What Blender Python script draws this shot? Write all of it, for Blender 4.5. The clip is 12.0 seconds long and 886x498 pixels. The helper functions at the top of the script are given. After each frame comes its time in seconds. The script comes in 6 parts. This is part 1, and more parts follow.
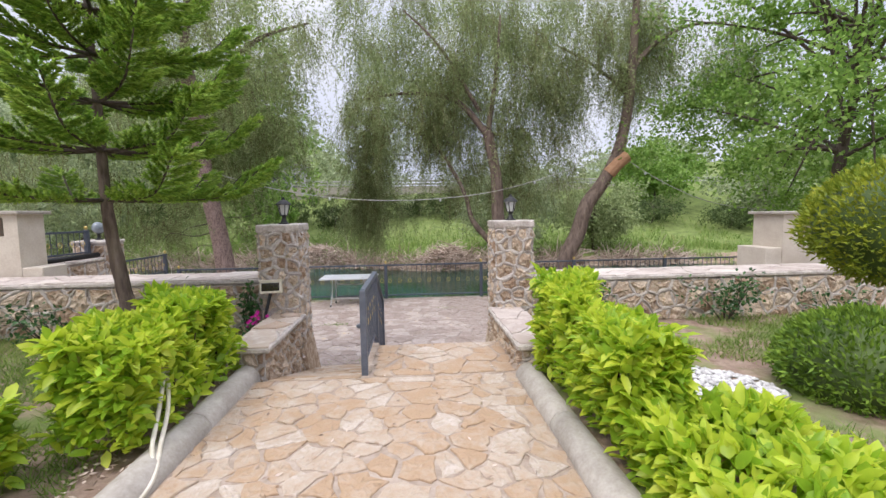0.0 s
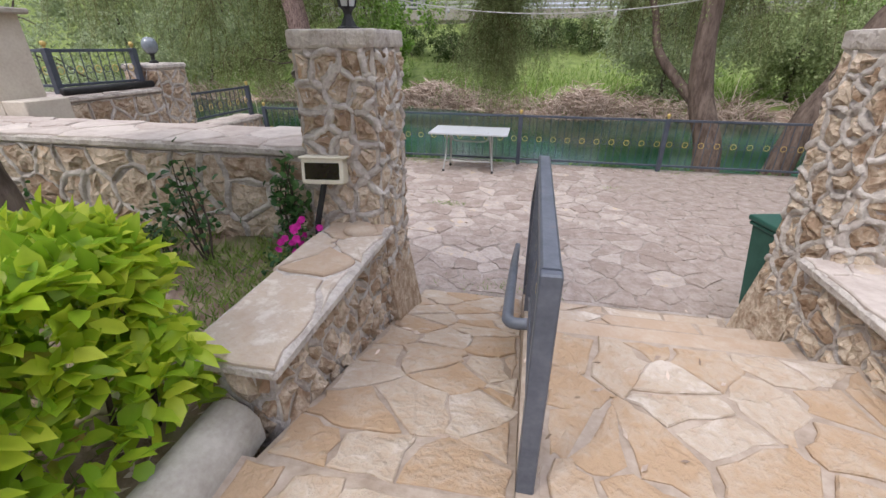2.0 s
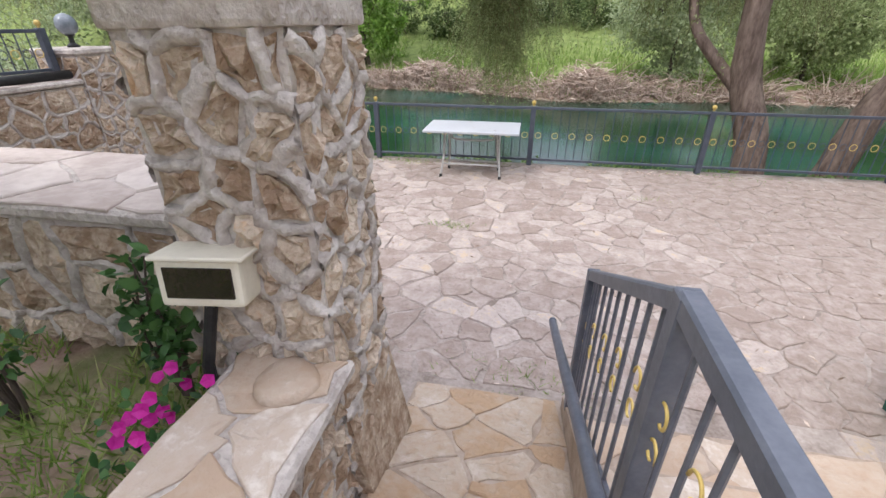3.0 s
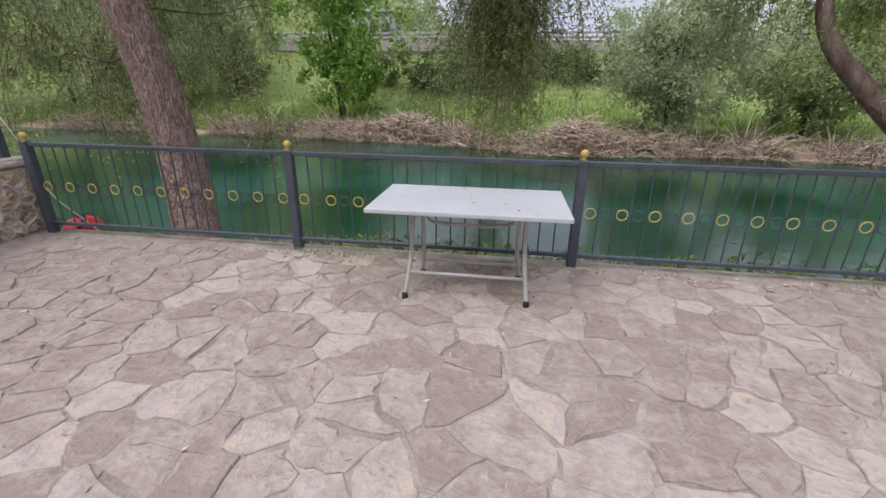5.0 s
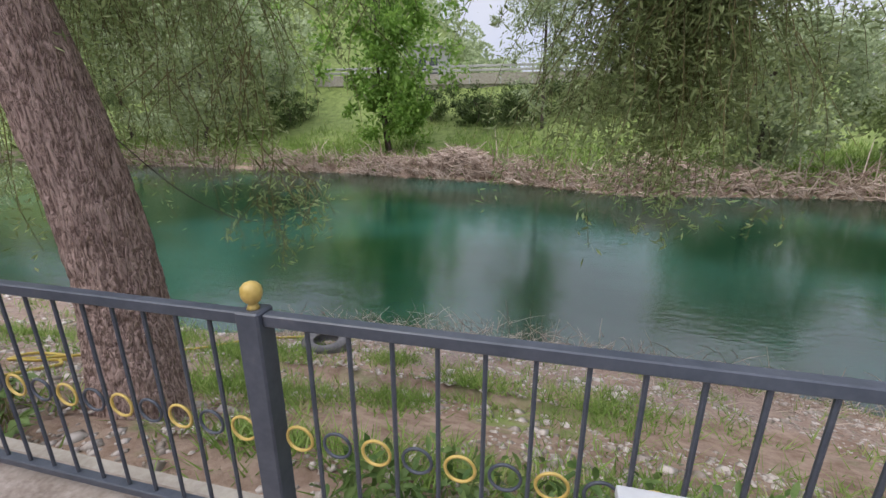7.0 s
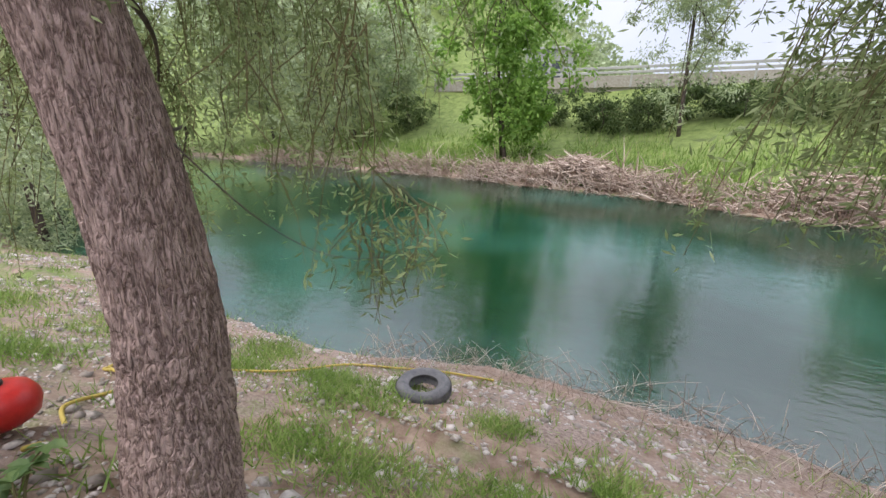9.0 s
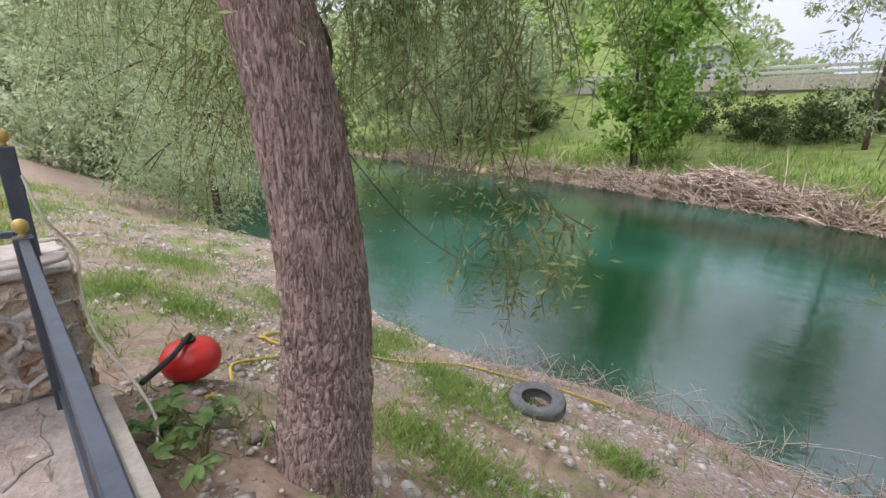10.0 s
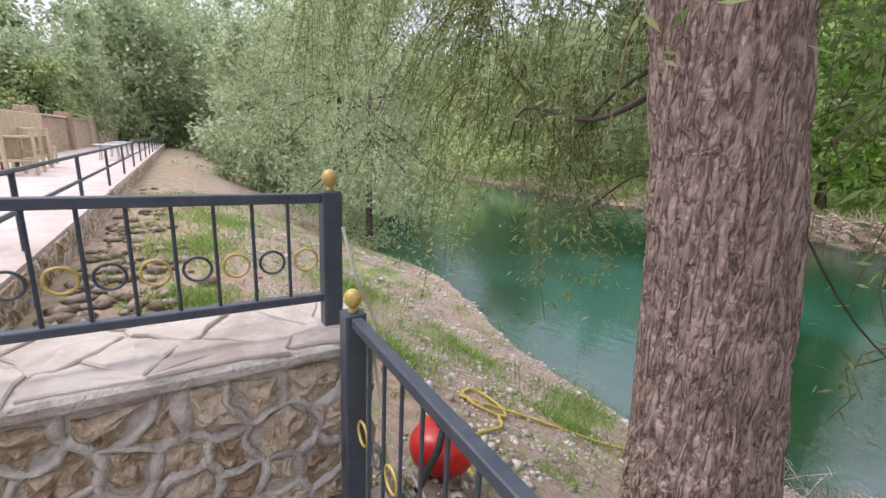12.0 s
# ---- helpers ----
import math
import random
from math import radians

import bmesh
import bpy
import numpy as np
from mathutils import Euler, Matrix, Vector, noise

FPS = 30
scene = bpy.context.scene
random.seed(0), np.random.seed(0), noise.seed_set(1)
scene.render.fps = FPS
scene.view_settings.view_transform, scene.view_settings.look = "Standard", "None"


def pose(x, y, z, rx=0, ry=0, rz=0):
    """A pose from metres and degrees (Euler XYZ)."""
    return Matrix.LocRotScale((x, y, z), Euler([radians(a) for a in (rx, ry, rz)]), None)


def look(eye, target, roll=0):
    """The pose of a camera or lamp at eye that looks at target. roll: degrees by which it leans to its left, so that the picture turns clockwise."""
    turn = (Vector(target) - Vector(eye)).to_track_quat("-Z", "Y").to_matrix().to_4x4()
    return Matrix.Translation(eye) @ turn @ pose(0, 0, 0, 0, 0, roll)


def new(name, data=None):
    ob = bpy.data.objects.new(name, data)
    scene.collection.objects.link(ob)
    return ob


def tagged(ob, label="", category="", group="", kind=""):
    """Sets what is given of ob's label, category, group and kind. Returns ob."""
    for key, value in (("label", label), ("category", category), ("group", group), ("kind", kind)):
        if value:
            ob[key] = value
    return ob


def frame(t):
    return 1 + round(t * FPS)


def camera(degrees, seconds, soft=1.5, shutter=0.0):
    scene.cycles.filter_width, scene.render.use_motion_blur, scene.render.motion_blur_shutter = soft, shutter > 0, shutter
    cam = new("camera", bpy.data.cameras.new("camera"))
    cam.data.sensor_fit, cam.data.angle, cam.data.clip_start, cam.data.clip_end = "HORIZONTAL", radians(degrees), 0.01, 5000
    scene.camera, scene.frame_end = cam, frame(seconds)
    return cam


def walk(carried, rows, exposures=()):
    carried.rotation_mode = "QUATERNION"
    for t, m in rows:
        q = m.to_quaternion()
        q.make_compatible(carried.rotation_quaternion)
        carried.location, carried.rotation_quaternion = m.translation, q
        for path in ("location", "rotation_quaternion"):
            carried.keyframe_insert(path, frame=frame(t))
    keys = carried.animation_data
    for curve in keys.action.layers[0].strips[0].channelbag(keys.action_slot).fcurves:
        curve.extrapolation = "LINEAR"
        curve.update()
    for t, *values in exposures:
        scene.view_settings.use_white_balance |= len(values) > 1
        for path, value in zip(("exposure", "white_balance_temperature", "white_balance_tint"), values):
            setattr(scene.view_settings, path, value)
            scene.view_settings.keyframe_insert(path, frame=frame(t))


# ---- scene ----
cam = camera(91.9, 12.0)
EXPOSURE = [(0, 0.25), (1.5, 0.08), (2.4, 0.28), (3.2, 0.44), (4.8, 0.0), (6.7, 0.05), (8.3, 0.52), (9.5, 0.43), (12, 0.42)]
PATH = [
    (0, (0.787, -1.677, 2.322), (0.921, 0.311, 2.155), -0.9),
    (0.5, (0.714, -0.955, 2.299), (0.565, 1.028, 2.092), -0.9),
    (1, (0.566, -0.109, 2.278), (0.23, 1.849, 2.044), -0.6),
    (1.5, (0.39, 0.641, 2.186), (0.022, 2.541, 1.68), -0.1),
    (2, (0.207, 1.378, 2.122), (-0.147, 3.152, 1.268), 0.2),
    (2.5, (-0.001, 2.091, 2.136), (-0.348, 3.839, 1.228), 0.6),
    (3, (-0.09, 2.795, 2.121), (-0.424, 4.533, 1.19), -0.2),
    (3.2, (-0.132, 3.071, 2.034), (-0.448, 4.807, 1.094), 0.1),
    (4.8, (-0.528, 5.91, 1.546), (-0.789, 7.745, 0.795), 0.5),
    (5, (-0.64, 6.271, 1.537), (-0.906, 8.119, 0.819), 0.7),
    (5.5, (-0.953, 7.005, 1.573), (-1.24, 8.867, 0.902), 1.3),
    (6, (-1.292, 7.768, 1.569), (-1.612, 9.64, 0.943), 1.7),
    (6.5, (-1.632, 8.442, 1.576), (-1.978, 10.314, 0.963), 1.3),
    (6.6, (-1.67, 8.579, 1.555), (-2.021, 10.449, 0.938), 1.4),
    (6.7, (-1.693, 8.687, 1.535), (-2.086, 10.554, 0.934), 0.7),
    (8.3, (-2.258, 9.916, 1.484), (-2.838, 11.742, 0.912), -0.1),
    (8.5, (-2.283, 9.967, 1.501), (-2.946, 11.766, 0.93), 0.3),
    (9, (-2.398, 10.037, 1.502), (-3.302, 11.728, 0.933), 0.6),
    (9.5, (-2.522, 10.003, 1.547), (-3.68, 11.529, 0.973), 1.3),
    (10, (-2.558, 9.955, 1.554), (-3.876, 11.347, 0.984), 1.7),
    (10.5, (-2.615, 9.85, 1.575), (-4.003, 11.177, 1.015), 2.5),
    (11, (-2.884, 9.722, 1.547), (-4.312, 11.015, 1.008), 2.6),
    (11.3, (-3.142, 9.719, 1.533), (-4.588, 10.98, 0.969), 1.9),
    (11.5, (-3.393, 9.702, 1.536), (-4.883, 10.932, 1.02), 2.7),
    (11.7, (-3.613, 9.612, 1.552), (-5.171, 10.773, 1.077), 2.3),
    (12, (-3.977, 9.498, 1.578), (-5.635, 10.511, 1.105), 2.7),
]
walk(cam, [(t, look(eye, target, roll)) for t, eye, target, roll in PATH], EXPOSURE)
SKY, SUN = 0.135, 1.3

# ---- world and light ----
world = bpy.data.worlds.new("overcast_sky")
scene.world = world
world.use_nodes = True
wn, wl = world.node_tree.nodes, world.node_tree.links
sky = wn.new("ShaderNodeTexSky")
sky.sky_type = "NISHITA"
sky.sun_disc = False
sky.sun_elevation, sky.sun_rotation = radians(52), radians(215)
sky.air_density, sky.dust_density, sky.ozone_density = 1.0, 3.0, 1.5
veil = wn.new("ShaderNodeMix")
veil.data_type = "RGBA"
veil.inputs[0].default_value = 0.9
wl.new(sky.outputs[0], veil.inputs[6])
cloud_noise = wn.new("ShaderNodeTexNoise")
cloud_noise.inputs["Scale"].default_value = 2.2
cloud_noise.inputs["Detail"].default_value = 6
cloud_ramp = wn.new("ShaderNodeValToRGB")
cloud_ramp.color_ramp.elements[0].position, cloud_ramp.color_ramp.elements[0].color = 0.3, (7.2, 7.7, 10.0, 1)
cloud_ramp.color_ramp.elements[1].position, cloud_ramp.color_ramp.elements[1].color = 0.7, (10.7, 10.6, 11.4, 1)
wl.new(cloud_noise.outputs[0], cloud_ramp.inputs[0])
# an overcast sky is about three times as bright overhead as at the horizon
sky_way = wn.new("ShaderNodeTexCoord")
sky_split = wn.new("ShaderNodeSeparateXYZ")
wl.new(sky_way.outputs["Generated"], sky_split.inputs[0])
sky_lift = wn.new("ShaderNodeMapRange")
sky_lift.inputs["From Min"].default_value, sky_lift.inputs["From Max"].default_value = 0.40, 0.95
sky_lift.inputs["To Min"].default_value, sky_lift.inputs["To Max"].default_value = 0.60, 1.95
wl.new(sky_split.outputs[2], sky_lift.inputs["Value"])
cloud_layer = wn.new("ShaderNodeVectorMath")
cloud_layer.operation = "SCALE"
wl.new(cloud_ramp.outputs[0], cloud_layer.inputs[0])
wl.new(sky_lift.outputs[0], cloud_layer.inputs["Scale"])
wl.new(cloud_layer.outputs[0], veil.inputs[7])
wl.new(veil.outputs[2], wn["Background"].inputs[0])
wn["Background"].inputs[1].default_value = SKY

sun = new("sun", bpy.data.lights.new("sun", "SUN"))
sun.data.energy, sun.data.angle, sun.data.color = SUN, radians(14), (1.0, 0.95, 0.88)
sun.matrix_world = look((-12, -14, 24), (0, 0, 0))


# ---- materials ----
def mat(name, c1, c2, scale=4.0, rough=0.85, bump=0.3, fine=40.0, c3=None, metal=0.0, vary=0.0, island=0.0, stretch=(1, 1, 1), translucent=0.0, spec=0.3, bumpdist=0.01, sharp=0.17):
    """Two scales of mottling between c1 and c2 (c3: sparse stains), fine relief, and variation from piece to piece."""
    m = bpy.data.materials.new(name)
    m.use_nodes = True
    n, l = m.node_tree.nodes, m.node_tree.links
    b = n["Principled BSDF"]
    co = n.new("ShaderNodeTexCoord")
    mp = n.new("ShaderNodeMapping")
    mp.inputs["Scale"].default_value = stretch
    l.new(co.outputs["Object"], mp.inputs[0])
    big = n.new("ShaderNodeTexNoise")
    big.inputs["Scale"].default_value, big.inputs["Detail"].default_value = scale, 6
    big.inputs["Roughness"].default_value = 0.65
    l.new(mp.outputs[0], big.inputs["Vector"])
    small = n.new("ShaderNodeTexNoise")
    small.inputs["Scale"].default_value, small.inputs["Detail"].default_value = fine, 4
    l.new(mp.outputs[0], small.inputs["Vector"])
    ramp = n.new("ShaderNodeValToRGB")
    ramp.color_ramp.elements[0].position, ramp.color_ramp.elements[0].color = 0.5 - sharp, (*c1, 1)
    ramp.color_ramp.elements[1].position, ramp.color_ramp.elements[1].color = 0.5 + sharp, (*c2, 1)
    if c3:
        e = ramp.color_ramp.elements.new(0.82)
        e.color = (*c3, 1)
    add = n.new("ShaderNodeMath")
    add.operation = "MULTIPLY_ADD"
    l.new(small.outputs[0], add.inputs[0])
    add.inputs[1].default_value = 0.35
    l.new(big.outputs[0], add.inputs[2])
    off = n.new("ShaderNodeMath")
    off.operation = "SUBTRACT"
    l.new(add.outputs[0], off.inputs[0])
    off.inputs[1].default_value = 0.175
    last = off.outputs[0]
    if vary or island:
        src = n.new("ShaderNodeObjectInfo").outputs["Random"] if vary else n.new("ShaderNodeNewGeometry").outputs["Random Per Island"]
        sh = n.new("ShaderNodeMath")
        sh.operation = "MULTIPLY_ADD"
        l.new(src, sh.inputs[0])
        sh.inputs[1].default_value = vary or island
        l.new(last, sh.inputs[2])
        s2 = n.new("ShaderNodeMath")
        s2.operation = "SUBTRACT"
        l.new(sh.outputs[0], s2.inputs[0])
        s2.inputs[1].default_value = (vary or island) / 2
        last = s2.outputs[0]
    l.new(last, ramp.inputs[0])
    l.new(ramp.outputs[0], b.inputs["Base Color"])
    b.inputs["Roughness"].default_value, b.inputs["Metallic"].default_value = rough, metal
    b.inputs["Specular IOR Level"].default_value = spec
    if bump:
        bp = n.new("ShaderNodeBump")
        bp.inputs["Strength"].default_value, bp.inputs["Distance"].default_value = bump, bumpdist
        l.new(add.outputs[0], bp.inputs["Height"])
        l.new(bp.outputs[0], b.inputs["Normal"])
    if translucent:
        t = n.new("ShaderNodeBsdfTranslucent")
        l.new(ramp.outputs[0], t.inputs[0])
        mx = n.new("ShaderNodeMixShader")
        mx.inputs[0].default_value = translucent
        l.new(b.outputs[0], mx.inputs[1])
        l.new(t.outputs[0], mx.inputs[2])
        l.new(mx.outputs[0], n["Material Output"].inputs[0])
    return m


FLAG = mat("terrace_flagstone", (0.30, 0.235, 0.20), (0.47, 0.40, 0.36), 7.0, 0.8, 1.0, 30, (0.53, 0.42, 0.31), vary=0.38, bumpdist=0.04, sharp=0.20)
FLAG_MORTAR = mat("grey_mortar", (0.20, 0.16, 0.135), (0.44, 0.38, 0.34), 3.0, 0.9, 0.7, 40, bumpdist=0.02, sharp=0.18)
PATH_MORTAR = mat("pale_path_mortar", (0.28, 0.215, 0.165), (0.44, 0.36, 0.295), 5.0, 0.9, 0.6, 30, bumpdist=0.02)
PATH_STONE = mat("ochre_flagstone", (0.40, 0.275, 0.175), (0.46, 0.38, 0.305), 6.0, 0.8, 1.0, 30, (0.54, 0.465, 0.40), vary=0.42, bumpdist=0.035, sharp=0.19)
RUBBLE = mat("rubble_stone", (0.33, 0.225, 0.15), (0.64, 0.53, 0.415), 11.0, 0.9, 1.0, 38, (0.62, 0.42, 0.27), vary=0.28, bumpdist=0.05, sharp=0.15)
RIB = mat("raised_pale_mortar", (0.38, 0.33, 0.295), (0.61, 0.555, 0.505), 9.0, 0.95, 1.0, 50, bumpdist=0.03, sharp=0.15)
CAPSTONE = mat("pale_capstone", (0.44, 0.325, 0.235), (0.50, 0.415, 0.34), 8.0, 0.85, 0.7, 34, (0.62, 0.55, 0.48), vary=0.50, bumpdist=0.02, sharp=0.20)
COPING = mat("grey_pink_coping", (0.40, 0.33, 0.29), (0.57, 0.50, 0.45), 4.0, 0.85, 0.7, 24, (0.60, 0.52, 0.44), vary=0.3)
CONCRETE = mat("weathered_concrete", (0.31, 0.275, 0.235), (0.46, 0.42, 0.37), 5.0, 0.9, 0.5, 50)
RENDERED = mat("stained_plaster", (0.48, 0.41, 0.34), (0.60, 0.54, 0.46), 2.5, 0.9, 0.3, 40, (0.42, 0.33, 0.25))
IRON = mat("grey_painted_iron", (0.045, 0.055, 0.075), (0.075, 0.085, 0.11), 8.0, 0.45, 0.1, 60, (0.12, 0.12, 0.13), spec=0.5)
RAIL_IRON = mat("worn_grey_blue_paint", (0.075, 0.085, 0.11), (0.12, 0.13, 0.16), 12.0, 0.45, 0.15, 70, (0.20, 0.13, 0.10), spec=0.5)
GOLD = mat("gold_paint", (0.46, 0.32, 0.08), (0.62, 0.46, 0.15), 20.0, 0.4, 0.1, 60, spec=0.5)
WHITE_TOP = mat("white_laminate", (0.47, 0.48, 0.505), (0.53, 0.54, 0.56), 3.0, 0.35, 0.03, 60, spec=0.4)
GREY_TUBE = mat("grey_steel_tube", (0.35, 0.34, 0.33), (0.50, 0.49, 0.48), 10.0, 0.4, 0.05, 60, spec=0.5)
BLACK = mat("black_plastic", (0.012, 0.012, 0.013), (0.03, 0.03, 0.03), 10.0, 0.5, 0.1, 60)
DARK_GLASS = mat("dark_glass", (0.012, 0.010, 0.008), (0.03, 0.022, 0.018), 6.0, 0.12, 0.0, 60, spec=0.6)
CREAM = mat("cream_enamel", (0.62, 0.57, 0.46), (0.72, 0.67, 0.55), 6.0, 0.5, 0.08, 60)
BIN_GREEN = mat("green_plastic", (0.018, 0.075, 0.055), (0.03, 0.10, 0.075), 6.0, 0.5, 0.08, 60)
RED = mat("red_plastic", (0.42, 0.012, 0.012), (0.55, 0.025, 0.02), 6.0, 0.35, 0.05, 60, spec=0.5)
YELLOW = mat("yellow_rubber", (0.42, 0.30, 0.06), (0.56, 0.43, 0.11), 10.0, 0.5, 0.05, 60)
WHITE_HOSE = mat("white_rubber_hose", (0.55, 0.50, 0.40), (0.70, 0.65, 0.55), 10.0, 0.5, 0.05, 60)
RUBBER = mat("tyre_rubber", (0.10, 0.10, 0.105), (0.20, 0.19, 0.19), 8.0, 0.85, 0.3, 50)
GREY_GLASS = mat("grey_lamp_glass", (0.15, 0.17, 0.19), (0.24, 0.27, 0.30), 8.0, 0.15, 0.0, 60, spec=0.6)
LAMP_GLASS = mat("frosted_lamp_glass", (0.44, 0.45, 0.45), (0.56, 0.57, 0.57), 8.0, 0.3, 0.0, 60)


def bark_material():
    """Furrowed bark: long cracked plates, dark in the fissures."""
    m = bpy.data.materials.new("willow_bark")
    m.use_nodes = True
    n, l = m.node_tree.nodes, m.node_tree.links
    b = n["Principled BSDF"]
    b.inputs["Roughness"].default_value = 0.95
    b.inputs["Specular IOR Level"].default_value = 0.2
    co = n.new("ShaderNodeTexCoord")
    mp = n.new("ShaderNodeMapping")
    mp.inputs["Scale"].default_value = (1, 1, 0.35)
    l.new(co.outputs["Object"], mp.inputs[0])
    def fissures(scale, gain, stretch):
        """Narrow troughs along the middle line of a noise."""
        m2 = n.new("ShaderNodeMapping")
        m2.inputs["Scale"].default_value = (1, 1, stretch)
        l.new(co.outputs["Object"], m2.inputs[0])
        t = n.new("ShaderNodeTexNoise")
        t.inputs["Scale"].default_value, t.inputs["Detail"].default_value = scale, 3
        t.inputs["Distortion"].default_value = 0.7
        l.new(m2.outputs[0], t.inputs["Vector"])
        last = t.outputs[0]
        for op, val in (("SUBTRACT", 0.5), ("ABSOLUTE", 0), ("MULTIPLY", gain), ("MINIMUM", 1.0)):
            k = n.new("ShaderNodeMath")
            k.operation = op
            l.new(last, k.inputs[0])
            k.inputs[1].default_value = val
            last = k.outputs[0]
        return last

    deep = fissures(30.0, 6.0, 0.17)
    cracks = fissures(26.0, 9.0, 0.6)
    fine = n.new("ShaderNodeTexNoise")
    fine.inputs["Scale"].default_value, fine.inputs["Detail"].default_value = 55.0, 6
    l.new(mp.outputs[0], fine.inputs["Vector"])
    plate = n.new("ShaderNodeMath")
    plate.operation = "MULTIPLY_ADD"
    l.new(cracks, plate.inputs[0])
    plate.inputs[1].default_value = 0.35
    l.new(deep, plate.inputs[2])
    add = n.new("ShaderNodeMath")
    add.operation = "MULTIPLY_ADD"
    l.new(fine.outputs[0], add.inputs[0])
    add.inputs[1].default_value = 0.6
    l.new(plate.outputs[0], add.inputs[2])
    ramp = n.new("ShaderNodeValToRGB")
    e = ramp.color_ramp.elements
    e[0].position, e[0].color = 0.38, (0.15, 0.10, 0.086, 1)
    e[1].position, e[1].color = 0.97, (0.40, 0.292, 0.258, 1)
    k = e.new(0.80)
    k.color = (0.31, 0.222, 0.195, 1)
    l.new(add.outputs[0], ramp.inputs[0])
    l.new(ramp.outputs[0], b.inputs["Base Color"])
    bp = n.new("ShaderNodeBump")
    bp.inputs["Strength"].default_value, bp.inputs["Distance"].default_value = 1.0, 0.012
    l.new(add.outputs[0], bp.inputs["Height"])
    l.new(bp.outputs[0], b.inputs["Normal"])
    return m


BROWN_ROCK = mat("brown_broken_rock", (0.14, 0.10, 0.075), (0.32, 0.25, 0.20), 6.0, 0.9, 0.5, 40, island=0.5)
BARK = bark_material()
MID_BARK = mat("brown_bark", (0.085, 0.06, 0.048), (0.23, 0.175, 0.145), 9.0, 0.95, 1.0, 34, (0.29, 0.23, 0.19), stretch=(1, 1, 0.25), bumpdist=0.04)
DARK_BARK = mat("dark_bark", (0.05, 0.038, 0.03), (0.13, 0.10, 0.085), 8.0, 0.95, 0.8, 40, stretch=(1, 1, 0.3), bumpdist=0.02)
CUT_WOOD = mat("cut_orange_wood", (0.30, 0.16, 0.09), (0.42, 0.25, 0.15), 12.0, 0.85, 0.3, 50)
TWIG = mat("dry_twig", (0.27, 0.195, 0.15), (0.60, 0.49, 0.41), 3.0, 0.95, 0.2, 30, island=0.5)
GREEN_TWIG = mat("willow_twig", (0.10, 0.09, 0.04), (0.20, 0.17, 0.08), 5.0, 0.9, 0.0, 30)
WILLOW = mat("willow_leaf", (0.19, 0.235, 0.095), (0.41, 0.485, 0.225), 1.2, 0.55, 0.0, 9, (0.53, 0.58, 0.32), island=0.5, translucent=0.58)
# silvery willow leaf; on distant trees its paleness stands in for haze
PALE_WILLOW_HAZE = mat("pale_willow_haze_leaf", (0.28, 0.335, 0.185), (0.48, 0.55, 0.335), 0.7, 0.6, 0.0, 5, (0.61, 0.65, 0.45), island=0.4, translucent=0.55)
BROAD = mat("broad_leaf", (0.14, 0.26, 0.045), (0.32, 0.49, 0.11), 0.8, 0.5, 0.0, 6, (0.40, 0.53, 0.18), island=0.5, translucent=0.58)
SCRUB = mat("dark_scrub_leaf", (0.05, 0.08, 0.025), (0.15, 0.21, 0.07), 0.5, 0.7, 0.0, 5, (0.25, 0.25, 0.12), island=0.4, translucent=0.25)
HEDGE = mat("glossy_hedge_leaf", (0.285, 0.46, 0.034), (0.61, 0.71, 0.068), 1.6, 0.36, 0.0, 12, (0.72, 0.78, 0.115), island=0.5, translucent=0.5, spec=0.4)
# HEDGE darkened, brown flecks added: shade inside the hedge put into the colour
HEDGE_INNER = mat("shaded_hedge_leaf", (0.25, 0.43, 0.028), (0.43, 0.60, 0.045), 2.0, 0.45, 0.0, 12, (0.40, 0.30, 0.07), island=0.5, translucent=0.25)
NEEDLE = mat("araucaria_needle", (0.15, 0.28, 0.04), (0.40, 0.56, 0.10), 2.2, 0.5, 0.0, 14, (0.55, 0.67, 0.16), island=0.45, translucent=0.42)
TOPIARY = mat("clipped_conifer", (0.09, 0.17, 0.022), (0.25, 0.38, 0.045), 3.0, 0.65, 0.0, 12, (0.20, 0.30, 0.05), island=0.4, translucent=0.15)
GOLD_CONIFER = mat("golden_conifer", (0.16, 0.22, 0.02), (0.36, 0.40, 0.04), 2.0, 0.65, 0.0, 12, (0.48, 0.46, 0.06), island=0.4, translucent=0.15)
GRASS = mat("grass_blade", (0.15, 0.24, 0.05), (0.30, 0.42, 0.11), 0.9, 0.6, 0.0, 4, (0.46, 0.43, 0.21), island=0.5, translucent=0.35)
LAWN = mat("lawn_blade", (0.12, 0.20, 0.035), (0.26, 0.36, 0.08), 1.0, 0.6, 0.0, 5, (0.36, 0.33, 0.16), island=0.5, translucent=0.3)
PETAL = mat("magenta_petal", (0.45, 0.01, 0.22), (0.66, 0.04, 0.38), 8.0, 0.5, 0.0, 20, island=0.4, translucent=0.3)
ROSE_LEAF = mat("rose_leaf", (0.03, 0.085, 0.025), (0.08, 0.17, 0.05), 3.0, 0.45, 0.0, 12, island=0.4, translucent=0.25)
FIG_LEAF = mat("fig_leaf", (0.08, 0.15, 0.04), (0.19, 0.27, 0.09), 3.0, 0.5, 0.0, 12, island=0.3, translucent=0.3)
WHITE_STONE = mat("white_pebble", (0.45, 0.43, 0.42), (0.70, 0.68, 0.67), 6.0, 0.8, 0.3, 40, island=0.4)
PEBBLE = mat("bank_pebble", (0.30, 0.255, 0.22), (0.56, 0.50, 0.46), 5.0, 0.9, 0.3, 40, island=0.6)
WHITEWASH = mat("far_white_wall", (0.36, 0.36, 0.35), (0.46, 0.45, 0.43), 0.5, 0.9, 0.0, 5)
